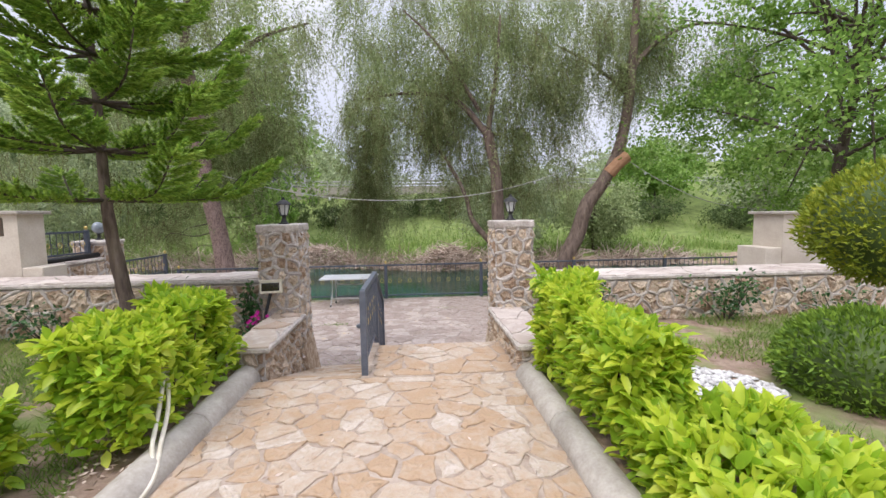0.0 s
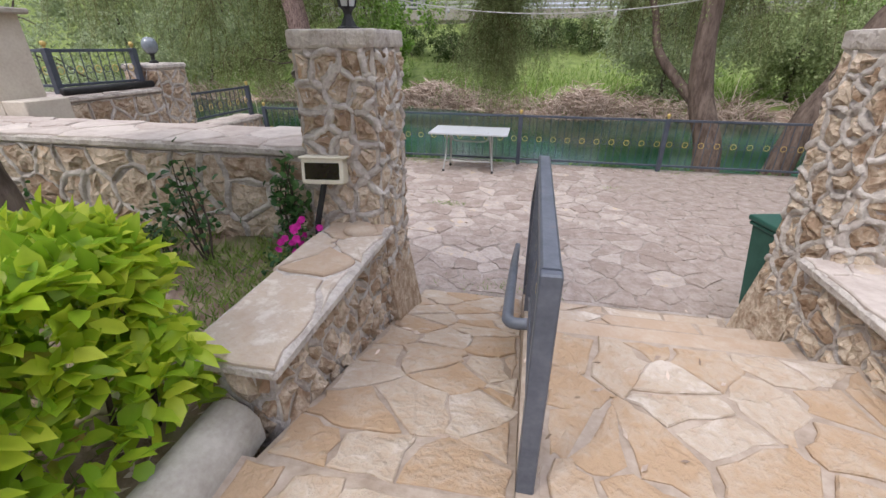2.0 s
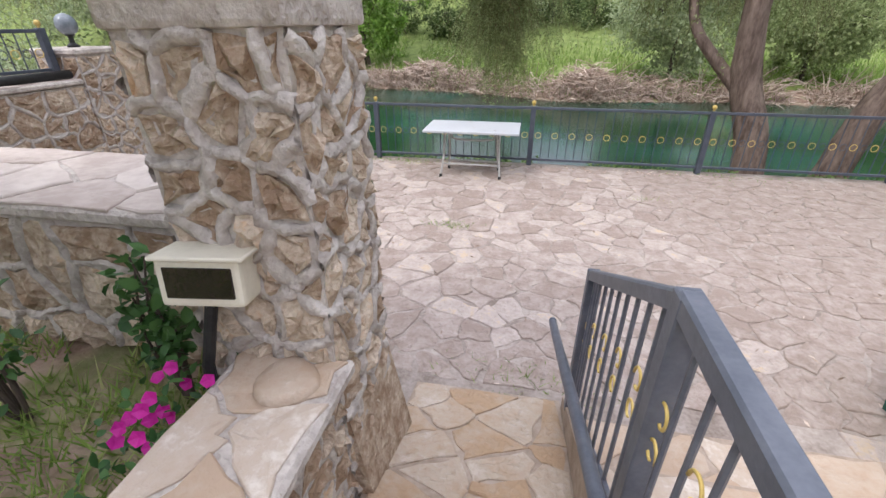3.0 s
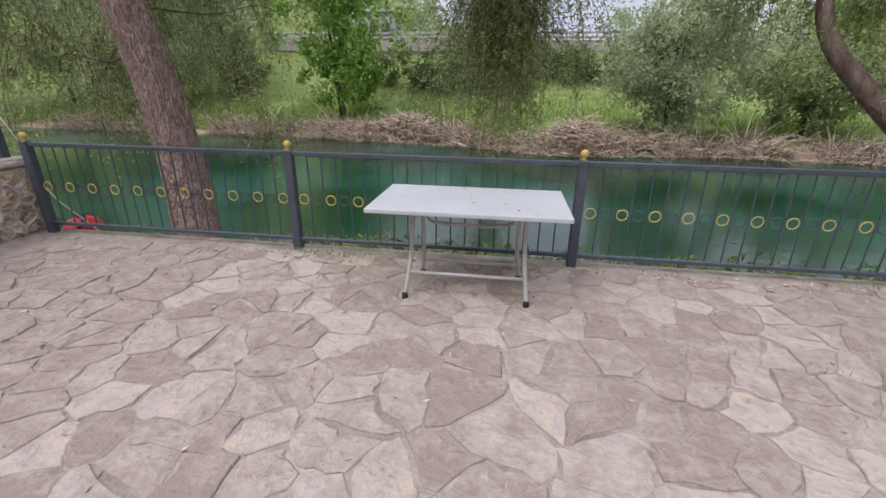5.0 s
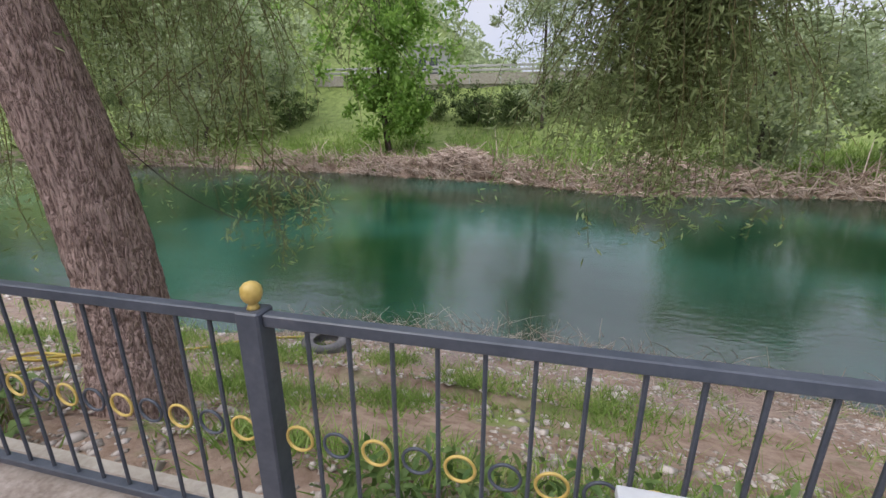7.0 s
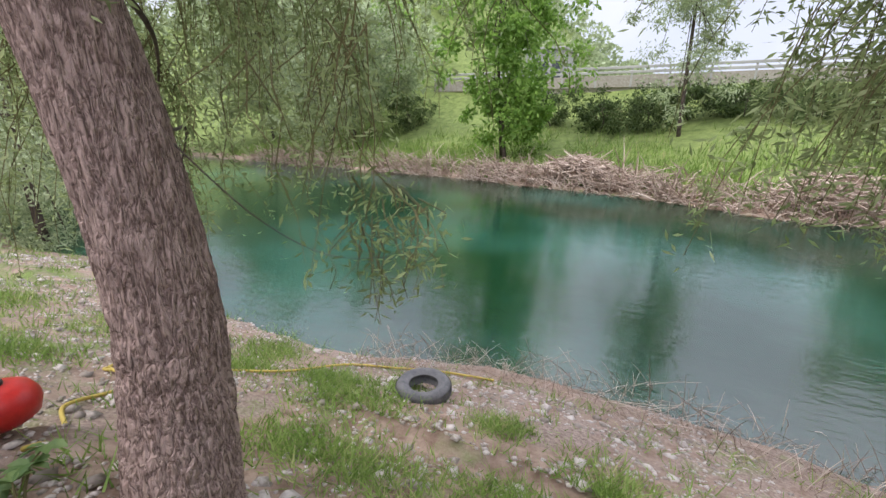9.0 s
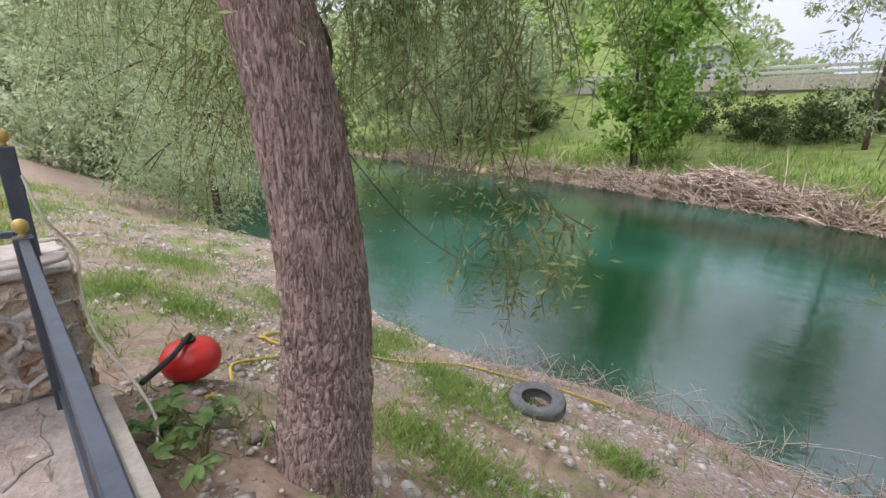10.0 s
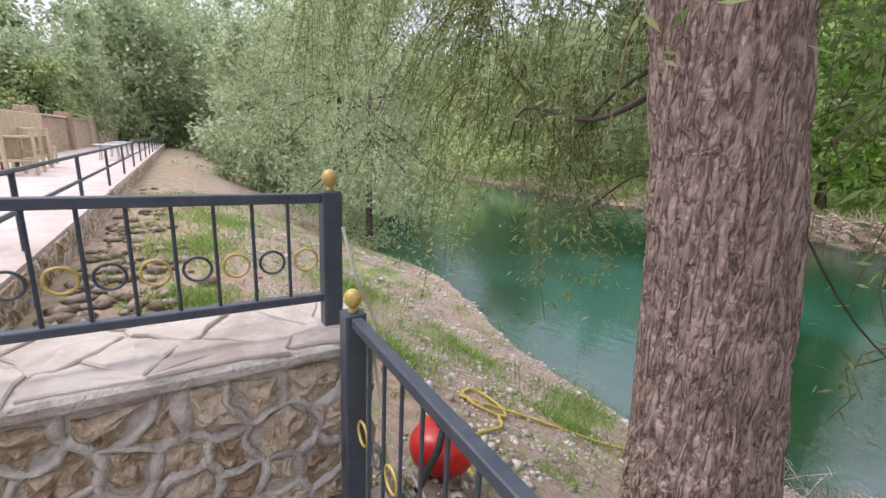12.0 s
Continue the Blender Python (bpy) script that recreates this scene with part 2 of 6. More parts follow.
WINDOW_DARK = mat("far_window", (0.05, 0.06, 0.07), (0.10, 0.11, 0.12), 2.0, 0.3, 0.0, 5)
ROOF_TILE = mat("red_roof", (0.30, 0.13, 0.09), (0.42, 0.20, 0.13), 3.0, 0.9, 0.2, 12)
PINK_PAVE = mat("pale_pink_paving", (0.42, 0.33, 0.30), (0.55, 0.46, 0.42), 2.0, 0.85, 0.2, 14)
OLD_WOOD = mat("light_wood", (0.42, 0.33, 0.22), (0.56, 0.46, 0.33), 3.0, 0.8, 0.2, 30, stretch=(1, 6, 1))
RED_WOOD = mat("dark_red_wood", (0.13, 0.035, 0.025), (0.22, 0.06, 0.045), 3.0, 0.7, 0.2, 30)


def water_material():
    m = bpy.data.materials.new("river_water")
    m.use_nodes = True
    n, l = m.node_tree.nodes, m.node_tree.links
    b = n["Principled BSDF"]
    b.inputs["Roughness"].default_value, b.inputs["IOR"].default_value = 0.006, 2.25
    b.inputs["Specular IOR Level"].default_value = 0.5
    co = n.new("ShaderNodeTexCoord")
    big = n.new("ShaderNodeTexNoise")
    big.inputs["Scale"].default_value, big.inputs["Detail"].default_value = 0.16, 4
    l.new(co.outputs["Object"], big.inputs["Vector"])
    ramp = n.new("ShaderNodeValToRGB")
    e = ramp.color_ramp.elements
    e[0].position, e[0].color = 0.44, (0.004, 0.036, 0.017, 1)
    e[1].position, e[1].color = 0.62, (0.022, 0.100, 0.074, 1)
    l.new(big.outputs[0], ramp.inputs[0])
    l.new(ramp.outputs[0], b.inputs["Base Color"])
    mp = n.new("ShaderNodeMapping")
    mp.inputs["Scale"].default_value = (0.7, 1.6, 1)
    mp.inputs["Rotation"].default_value = (0, 0, 0.35)
    l.new(co.outputs["Object"], mp.inputs[0])
    rip = n.new("ShaderNodeTexNoise")
    rip.inputs["Scale"].default_value, rip.inputs["Detail"].default_value = 5.0, 4
    rip.inputs["Distortion"].default_value = 0.8
    l.new(mp.outputs[0], rip.inputs["Vector"])
    bp = n.new("ShaderNodeBump")
    bp.inputs["Strength"].default_value, bp.inputs["Distance"].default_value = 0.42, 0.013
    swell = n.new("ShaderNodeTexNoise")
    swell.inputs["Scale"].default_value, swell.inputs["Detail"].default_value = 1.3, 2
    l.new(mp.outputs[0], swell.inputs["Vector"])
    both = n.new("ShaderNodeMath")
    both.operation = "MULTIPLY_ADD"
    l.new(swell.outputs[0], both.inputs[0])
    both.inputs[1].default_value = 1.2
    l.new(rip.outputs[0], both.inputs[2])
    l.new(both.outputs[0], bp.inputs["Height"])
    l.new(bp.outputs[0], b.inputs["Normal"])
    clear = n.new("ShaderNodeBsdfTransparent")
    clear.inputs[0].default_value = (0.52, 0.62, 0.54, 1)
    mx = n.new("ShaderNodeMixShader")
    mx.inputs[0].default_value = 0.82
    l.new(clear.outputs[0], mx.inputs[1])
    l.new(b.outputs[0], mx.inputs[2])
    l.new(mx.outputs[0], n["Material Output"].inputs[0])
    return m


WATER = water_material()


def ground_material():
    """Dirt, grass and river bed, told apart by what lies where (attribute cover: red grass, green bed, blue gravel)."""
    m = bpy.data.materials.new("earth_and_grass")
    m.use_nodes = True
    n, l = m.node_tree.nodes, m.node_tree.links
    b = n["Principled BSDF"]
    b.inputs["Roughness"].default_value = 0.95
    b.inputs["Specular IOR Level"].default_value = 0.15
    co = n.new("ShaderNodeTexCoord")

    def noise_ramp(scale, detail, stops):
        t = n.new("ShaderNodeTexNoise")
        t.inputs["Scale"].default_value, t.inputs["Detail"].default_value = scale, detail
        t.inputs["Roughness"].default_value = 0.7
        l.new(co.outputs["Object"], t.inputs["Vector"])
        r = n.new("ShaderNodeValToRGB")
        r.color_ramp.elements[0].position, r.color_ramp.elements[0].color = 0.35, (*stops[0], 1)
        r.color_ramp.elements[1].position, r.color_ramp.elements[1].color = 0.65, (*stops[1], 1)
        l.new(t.outputs[0], r.inputs[0])
        return t, r.outputs[0]

    _, dirt = noise_ramp(5.0, 8, ((0.20, 0.13, 0.095), (0.40, 0.30, 0.235)))
    _, grass = noise_ramp(1.4, 8, ((0.10, 0.14, 0.04), (0.23, 0.28, 0.09)))
    _, bed = noise_ramp(0.5, 6, ((0.05, 0.13, 0.075), (0.10, 0.24, 0.17)))
    tex, gravel = noise_ramp(26.0, 5, ((0.17, 0.12, 0.095), (0.42, 0.335, 0.285)))
    at = n.new("ShaderNodeAttribute")
    at.attribute_name = "cover"
    sp = n.new("ShaderNodeSeparateColor")
    l.new(at.outputs["Color"], sp.inputs[0])
    edge = n.new("ShaderNodeTexNoise")
    edge.inputs["Scale"].default_value, edge.inputs["Detail"].default_value = 2.2, 8
    l.new(co.outputs["Object"], edge.inputs["Vector"])

    def mixed(a, c, mask, lo, hi):
        s = n.new("ShaderNodeMath")
        s.operation = "ADD"
        l.new(mask, s.inputs[0])
        l.new(edge.outputs[0], s.inputs[1])
        r = n.new("ShaderNodeMapRange")
        r.inputs["From Min"].default_value, r.inputs["From Max"].default_value = lo, hi
        l.new(s.outputs[0], r.inputs["Value"])
        x = n.new("ShaderNodeMix")
        x.data_type = "RGBA"
        l.new(r.outputs[0], x.inputs[0])
        l.new(a, x.inputs[6])
        l.new(c, x.inputs[7])
        return x.outputs[2]

    c = mixed(dirt, gravel, sp.outputs["Blue"], 0.85, 1.1)
    c = mixed(c, grass, sp.outputs["Red"], 0.9, 1.1)
    c = mixed(c, bed, sp.outputs["Green"], 0.9, 1.3)
    l.new(c, b.inputs["Base Color"])
    bp = n.new("ShaderNodeBump")
    bp.inputs["Strength"].default_value, bp.inputs["Distance"].default_value = 0.6, 0.03
    l.new(tex.outputs[0], bp.inputs["Height"])
    l.new(bp.outputs[0], b.inputs["Normal"])
    return m


GROUND = ground_material()

# ---- geometry tools ----
rng = np.random.default_rng(7)


class Geo:
    """Collects vertices and faces of one mesh."""

    def __init__(self):
        self.v, self.f, self.n, self.quads = [], [], 0, []

    def add(self, verts, faces):
        self.v.append(np.asarray(verts, float).reshape(-1, 3))
        self.f += [[i + self.n for i in f] for f in faces]
        self.n += len(self.v[-1])

    def add_array(self, verts, faces):
        self.v.append(np.asarray(verts, float).reshape(-1, 3))
        self.quads.append(np.asarray(faces) + self.n)
        self.n += len(self.v[-1])

    def mesh(self, name, material, smooth=False):
        me = bpy.data.meshes.new(name)
        verts = np.concatenate(self.v)
        if self.quads and not self.f and len({q.shape[1] for q in self.quads}) == 1:
            q = np.concatenate(self.quads)
            k = q.shape[1]
            me.vertices.add(len(verts))
            me.vertices.foreach_set("co", verts.astype(np.float32).ravel())
            me.loops.add(q.size)
            me.loops.foreach_set("vertex_index", q.astype(np.int32).ravel())
            me.polygons.add(len(q))
            me.polygons.foreach_set("loop_start", np.arange(0, q.size, k, dtype=np.int32))
            me.update(calc_edges=True)
        else:
            fs = self.f + [list(map(int, r)) for q in self.quads for r in q]
            me.from_pydata(verts.tolist(), [], fs)
        if smooth:
            me.polygons.foreach_set("use_smooth", np.ones(len(me.polygons), dtype=bool))
        if material:
            me.materials.append(material)
        me.update()
        return me

    def tube(self, pts, radii, sides=8, caps=True):
        pts = np.asarray(pts, float)
        radii = np.broadcast_to(np.asarray(radii, float), (len(pts),))
        tan = np.gradient(pts, axis=0)
        tan /= np.linalg.norm(tan, axis=1)[:, None] + 1e-9
        ref = np.array([0.0, 0, 1]) if abs(tan[0][2]) < 0.9 else np.array([1.0, 0, 0])
        rings = []
        u = np.cross(tan[0], ref)
        u /= np.linalg.norm(u)
        a = np.linspace(0, 2 * np.pi, sides, endpoint=False)
        for p, t, r in zip(pts, tan, radii):
            u = u - t * (u @ t)
            u /= np.linalg.norm(u) + 1e-9
            w = np.cross(t, u)
            rings.append(p + r * (np.cos(a)[:, None] * u + np.sin(a)[:, None] * w))
        f = []
        for i in range(len(pts) - 1):
            for j in range(sides):
                k = (j + 1) % sides
                f.append([i * sides + j, i * sides + k, (i + 1) * sides + k, (i + 1) * sides + j])
        if caps:
            f.append(list(range(sides))[::-1])
            f.append([(len(pts) - 1) * sides + j for j in range(sides)])
        self.add(np.concatenate(rings), f)

    def box(self, lo, hi):
        (a, b, c), (d, e, g) = lo, hi
        self.add([(a, b, c), (d, b, c), (d, e, c), (a, e, c), (a, b, g), (d, b, g), (d, e, g), (a, e, g)],
                 [[3, 2, 1, 0], [4, 5, 6, 7], [0, 1, 5, 4], [1, 2, 6, 5], [2, 3, 7, 6], [3, 0, 4, 7]])

    def lathe(self, profile, sides=16, at=(0, 0, 0)):
        """profile: (radius, height) pairs from the bottom up."""
        a = np.linspace(0, 2 * np.pi, sides, endpoint=False)
        v = [(r * math.cos(x) + at[0], r * math.sin(x) + at[1], z + at[2]) for r, z in profile for x in a]
        f = [[i * sides + j, i * sides + (j + 1) % sides, (i + 1) * sides + (j + 1) % sides, (i + 1) * sides + j]
             for i in range(len(profile) - 1) for j in range(sides)]
        f += [list(range(sides))[::-1], [(len(profile) - 1) * sides + j for j in range(sides)]]
        self.add(v, f)

    def torus(self, c, r, s, normal=(0, 1, 0), seg=20, sides=6):
        nrm = Vector(normal).normalized()
        u = nrm.orthogonal().normalized()
        w = nrm.cross(u)
        v, f = [], []
        for i in range(seg):
            a = 2 * math.pi * i / seg
            d = u * math.cos(a) + w * math.sin(a)
            for j in range(sides):
                b = 2 * math.pi * j / sides
                v.append(Vector(c) + d * (r + s * math.cos(b)) + nrm * (s * math.sin(b)))
                f.append([i * sides + j, ((i + 1) % seg) * sides + j, ((i + 1) % seg) * sides + (j + 1) % sides, i * sides + (j + 1) % sides])
        self.add([tuple(p) for p in v], f)


def empty(name, at=(0, 0, 0)):
    ob = new(name)
    ob.empty_display_size = 0.1
    ob.location = at
    return ob


def thing(name, geo, material, label, category, group="", kind="", smooth=False):
    return tagged(new(name, geo.mesh(name, material, smooth)), label, category, group, kind)


def part(name, geo, material, parent, label="", smooth=False, kind=""):
    """Links a mesh, whose vertices lie in the world, under a thing or a part."""
    ob = new(name, geo if isinstance(geo, bpy.types.Mesh) else geo.mesh(name, material, smooth))
    ob.parent = parent
    # parts lie in the world's own axes, so only the thing's empty needs undoing
    ob.matrix_parent_inverse = Matrix.Translation(-parent.location) if parent.parent is None else Matrix()
    return tagged(ob, label, kind=kind)


def soft_box(lo, hi, bevel=0.01, segs=2):
    """A box with rounded edges."""
    bm = bmesh.new()
    bmesh.ops.create_cube(bm, size=1)
    for v in bm.verts:
        v.co = Vector([lo[i] + (v.co[i] + 0.5) * (hi[i] - lo[i]) for i in range(3)])
    bmesh.ops.bevel(bm, geom=bm.edges[:], offset=bevel, segments=segs, affect="EDGES", profile=0.6)
    g = Geo()
    bm.verts.index_update()
    g.add([tuple(v.co) for v in bm.verts], [[v.index for v in f.verts] for f in bm.faces])
    bm.free()
    return g


def wobble(g, amount, scale):
    """Uneven, hand-laid edges."""
    for arr in g.v:
        for i in range(len(arr)):
            arr[i] += amount * np.array(noise.noise_vector(Vector(arr[i] * scale)))
    return g


def clip(poly, p, nrm):
    """The part of a convex polygon where (q - p) . nrm <= 0."""
    out, d = [], [(q[0] - p[0]) * nrm[0] + (q[1] - p[1]) * nrm[1] for q in poly]
    for i in range(len(poly)):
        a, b, da, db = poly[i], poly[(i + 1) % len(poly)], d[i], d[(i + 1) % len(poly)]
        if da <= 0:
            out.append(a)
        if (da < 0 < db) or (db < 0 < da):
            s = da / (da - db)
            out.append((a[0] + s * (b[0] - a[0]), a[1] + s * (b[1] - a[1])))
    return out


def voronoi(w, h, size, r, aspect=1.0, jitter=0.42, drop=0.0):
    """Irregular cells that fill a w by h rectangle."""
    sx, sy = size * aspect, size
    nx, ny = max(1, round(w / sx)), max(1, round(h / sy))
    pts = [((i + 0.5 + (0.25 if j % 2 else -0.25) + r.uniform(-jitter, jitter)) * w / nx, (j + 0.5 + r.uniform(-jitter, jitter)) * h / ny)
           for i in range(-1, nx + 1) for j in range(-1, ny + 1)]
    pts = [p for p in pts if -0.2 * sx < p[0] < w + 0.2 * sx and -0.2 * sy < p[1] < h + 0.2 * sy and r.random() >= drop]
    cells = []
    for p in pts:
        poly = [(0, 0), (w, 0), (w, h), (0, h)]
        for q in pts:
            if q is not p and abs(q[0] - p[0]) < 3 * sx and abs(q[1] - p[1]) < 3 * sy:
                poly = clip(poly, ((p[0] + q[0]) / 2, (p[1] + q[1]) / 2), (q[0] - p[0], q[1] - p[1]))
                if len(poly) < 3:
                    break
        if len(poly) >= 3:
            cells.append(poly)
    return cells


def area(poly):
    return 0.5 * abs(sum(a[0] * b[1] - a[1] * b[0] for a, b in zip(poly, poly[1:] + poly[:1])))


def inset(poly, d):
    out = poly
    for a, b in zip(poly, poly[1:] + poly[:1]):
        ex, ey = b[0] - a[0], b[1] - a[1]
        ln = math.hypot(ex, ey)
        if ln < 1e-5:
            continue
        nx, ny = ey / ln, -ex / ln
        out = clip(out, (a[0] - nx * d, a[1] - ny * d), (nx, ny))
        if len(out) < 3:
            return []
    return out


def stone_geo(g, poly, m, height, r, bulge=0.0, ragged=0.012, chamfer=0.012, bottom=0.0):
    """One stone on a plane: a ragged outline, chamfered edge and slightly uneven face."""
    ring = []
    for a, b in zip(poly, poly[1:] + poly[:1]):
        ring.append(a)
        ln = math.hypot(b[0] - a[0], b[1] - a[1])
        for k in range(1, 3 if ln > 0.16 else (2 if ln > 0.07 else 1)):
            s = k / (3 if ln > 0.16 else 2)
            ring.append((a[0] + (b[0] - a[0]) * s, a[1] + (b[1] - a[1]) * s))
    cx, cy = sum(p[0] for p in ring) / len(ring), sum(p[1] for p in ring) / len(ring)
    ring = [(p[0] + r.uniform(-ragged, ragged), p[1] + r.uniform(-ragged, ragged)) for p in ring]
    k = len(ring)
    v = [(p[0], p[1], bottom) for p in ring]
    v += [(p[0], p[1], height * 0.55) for p in ring]
    for p in ring:
        dx, dy = cx - p[0], cy - p[1]
        dl = math.hypot(dx, dy) + 1e-6
        v.append((p[0] + dx / dl * chamfer, p[1] + dy / dl * chamfer, height + r.uniform(-0.2, 0.2) * bulge))
    for p in ring:
        dx, dy = cx - p[0], cy - p[1]
        v.append((p[0] + dx * 0.5, p[1] + dy * 0.5, height + bulge * r.uniform(-0.5, 1.0)))
    v.append((cx, cy, height + bulge * r.uniform(0.0, 1.0)))
    f = []
    for i in range(k):
        j = (i + 1) % k
        f += [[i, j, k + j, k + i], [k + i, k + j, 2 * k + j, 2 * k + i], [2 * k + i, 2 * k + j, 3 * k + j, 3 * k + i], [3 * k + i, 3 * k + j, 4 * k]]
    vv = [tuple(m @ Vector(p)) for p in v]
    g.add(vv, f)


def plane_matrix(origin, u, v):
    u, v = Vector(u).normalized(), Vector(v).normalized()
    w = u.cross(v)
    return Matrix(((u.x, v.x, w.x, origin[0]), (u.y, v.y, w.y, origin[1]), (u.z, v.z, w.z, origin[2]), (0, 0, 0, 1)))


def rib_geo(g, a, b, m, width, height, r):
    """A raised mortar joint, rope-like, along one edge between stones."""
    ln = math.hypot(b[0] - a[0], b[1] - a[1])
    if ln < 0.01:
        return
    dx, dy = (b[0] - a[0]) / ln, (b[1] - a[1]) / ln
    k = max(2, int(ln / 0.045) + 1)
    bow = r.uniform(-0.24, 0.24) * ln
    base_w = width * r.uniform(0.6, 1.5)
    verts = []
    for i in range(k + 1):
        s = -0.004 + (ln + 0.008) * i / k
        sway = bow * math.sin(math.pi * i / k) + (r.uniform(-0.007, 0.007) if 0 < i < k else 0)
        wd, ht = base_w * r.uniform(0.75, 1.3), height * r.uniform(0.7, 1.25) * (0.55 if i in (0, k) else 1.0)
        for o, z in ((-1, -0.005), (-0.75, 0.6), (0, 1), (0.75, 0.6), (1, -0.005)):
            q = o * wd + sway
            verts.append(tuple(m @ Vector((a[0] + dx * s - dy * q + r.uniform(-0.003, 0.003), a[1] + dy * s + dx * q + r.uniform(-0.003, 0.003), z * ht + r.uniform(-0.003, 0.003)))))
    f = [[i * 5 + j, (i + 1) * 5 + j, (i + 1) * 5 + j + 1, i * 5 + j + 1] for i in range(k) for j in range(4)]
    g.add(verts, f)


def rubble_face(parent, origin, u, v, w, h, seed, size=0.24, aspect=1.2, ribs=True, keep=True, bold=1.0):
    """Rubble stones, each its own piece, with raised pale joints, on one face of a wall."""
    r = random.Random(seed)
    m = plane_matrix(origin, u, v)
    cells = voronoi(w, h, size, r, aspect)
    mortar, rest, seen = Geo(), Geo(), set()
    for c in cells:
        inner = inset(c, 0.018)
        if len(inner) >= 3 and area(inner) > 0.0015:
            g = Geo() if keep else rest
            stone_geo(g, inner, m, 0.006 + r.uniform(0, 0.016), r, bulge=0.034, ragged=0.014, bottom=-0.01)
            if keep:
                part("stone", g, RUBBLE, parent)
        for a, b in zip(c, c[1:] + c[:1]):
            key = (round((a[0] + b[0]) / 2, 3), round((a[1] + b[1]) / 2, 3))
            on_rim = (abs(a[0] - b[0]) < 1e-6 and (a[0] < 1e-6 or a[0] > w - 1e-6)) or (abs(a[1] - b[1]) < 1e-6 and (a[1] < 1e-6 or a[1] > h - 1e-6))
            if key not in seen and not on_rim:
                seen.add(key)
                rib_geo(mortar, a, b, m, 0.021 * bold if ribs else 0.012, 0.028 * bold if ribs else 0.010, r)
    if mortar.n:
        part("mortar_joints", mortar, RIB, parent, smooth=True)
    if rest.n:
        part("rubble", rest, RUBBLE, parent, kind="stuff")


def paving(parent, x0, y0, w, h, z, seed, size, material, limit=300, keep_box=None, height=0.006, gap=0.009, tilt=0.0, name="flagstone", drop=0.25):
    """Crazy paving laid on a rectangle; stones within keep_box are pieces of their own."""
    r = random.Random(seed)
    rest, count = Geo(), 0
    m = Matrix.Translation((x0, y0, z)) @ Matrix.Rotation(tilt, 4, "X")
    for c in voronoi(w, h, size, r, 1.15, 0.43, drop):
        inner = inset(c, gap * r.uniform(0.5, 1.6))
        if len(inner) < 3 or area(inner) < 0.004:
            continue
        cx, cy = x0 + sum(p[0] for p in inner) / len(inner), y0 + sum(p[1] for p in inner) / len(inner)
        mine = count < limit and (keep_box is None or (keep_box[0] < cx < keep_box[1] and keep_box[2] < cy < keep_box[3]))
        g = Geo() if mine else rest
        stone_geo(g, inner, m, height + r.uniform(-0.003, 0.009), r, bulge=0.006, ragged=0.020, chamfer=0.008, bottom=-0.005)
        if mine:
            part(name, g, material, parent)
            count += 1
    if rest.n:
        part("paving", rest, material, parent, kind="stuff")


def leaf_quads(c, d, length, width, r):
    """Narrow leaves from points c along directions d: four corners each."""
    n_ = len(c)
    d = d / (np.linalg.norm(d, axis=1)[:, None] + 1e-9)
    side = np.cross(d, r.normal(size=(n_, 3)))
    side /= np.linalg.norm(side, axis=1)[:, None] + 1e-9
    ln = np.broadcast_to(np.asarray(length, float), (n_,))[:, None] * r.uniform(0.7, 1.25, (n_, 1))
    wd = np.broadcast_to(np.asarray(width, float), (n_,))[:, None] * r.uniform(0.8, 1.2, (n_, 1)) * 0.5
    mid = c + d * ln * 0.45
    v = np.stack([c, mid + side * wd, c + d * ln, mid - side * wd], 1).reshape(-1, 3)
    return v, np.arange(n_ * 4).reshape(-1, 4)


def broad_leaves(g, c, d, length, width, r):
    """Broad leaves, folded along the midrib and bent at the tip: six triangles each."""
    n_ = len(c)
    d = d / (np.linalg.norm(d, axis=1)[:, None] + 1e-9)
    up = np.array([0, 0, 1.0]) + r.normal(size=(n_, 3)) * 0.45
    side = np.cross(d, up)
    side /= np.linalg.norm(side, axis=1)[:, None] + 1e-9
    nrm = np.cross(side, d)
    ln, wd = length * r.uniform(0.6, 1.2, (n_, 1)), width * r.uniform(0.75, 1.2, (n_, 1)) * 0.5
    m1 = c + d * ln * 0.5 - nrm * ln * 0.02
    tip = c + d * ln - nrm * ln * 0.12
    l1, l2 = c + d * ln * 0.3 + side * wd * 0.9 + nrm * wd * 0.3, c + d * ln * 0.68 + side * wd * 0.85 + nrm * wd * 0.25
    r1, r2 = c + d * ln * 0.3 - side * wd * 0.9 + nrm * wd * 0.3, c + d * ln * 0.68 - side * wd * 0.85 + nrm * wd * 0.25
    v = np.stack([c, m1, tip, l1, l2, r1, r2], 1).reshape(-1, 3)
    b = (np.arange(n_) * 7)[:, None]
    q = np.concatenate([b + np.array([x]) for x in ([0, 1, 3], [3, 1, 4], [4, 1, 2], [0, 5, 1], [5, 6, 1], [6, 2, 1])])
    g.add_array(v, q)


def unit(n_, r):
    d = r.normal(size=(n_, 3))
    return d / np.linalg.norm(d, axis=1)[:, None]


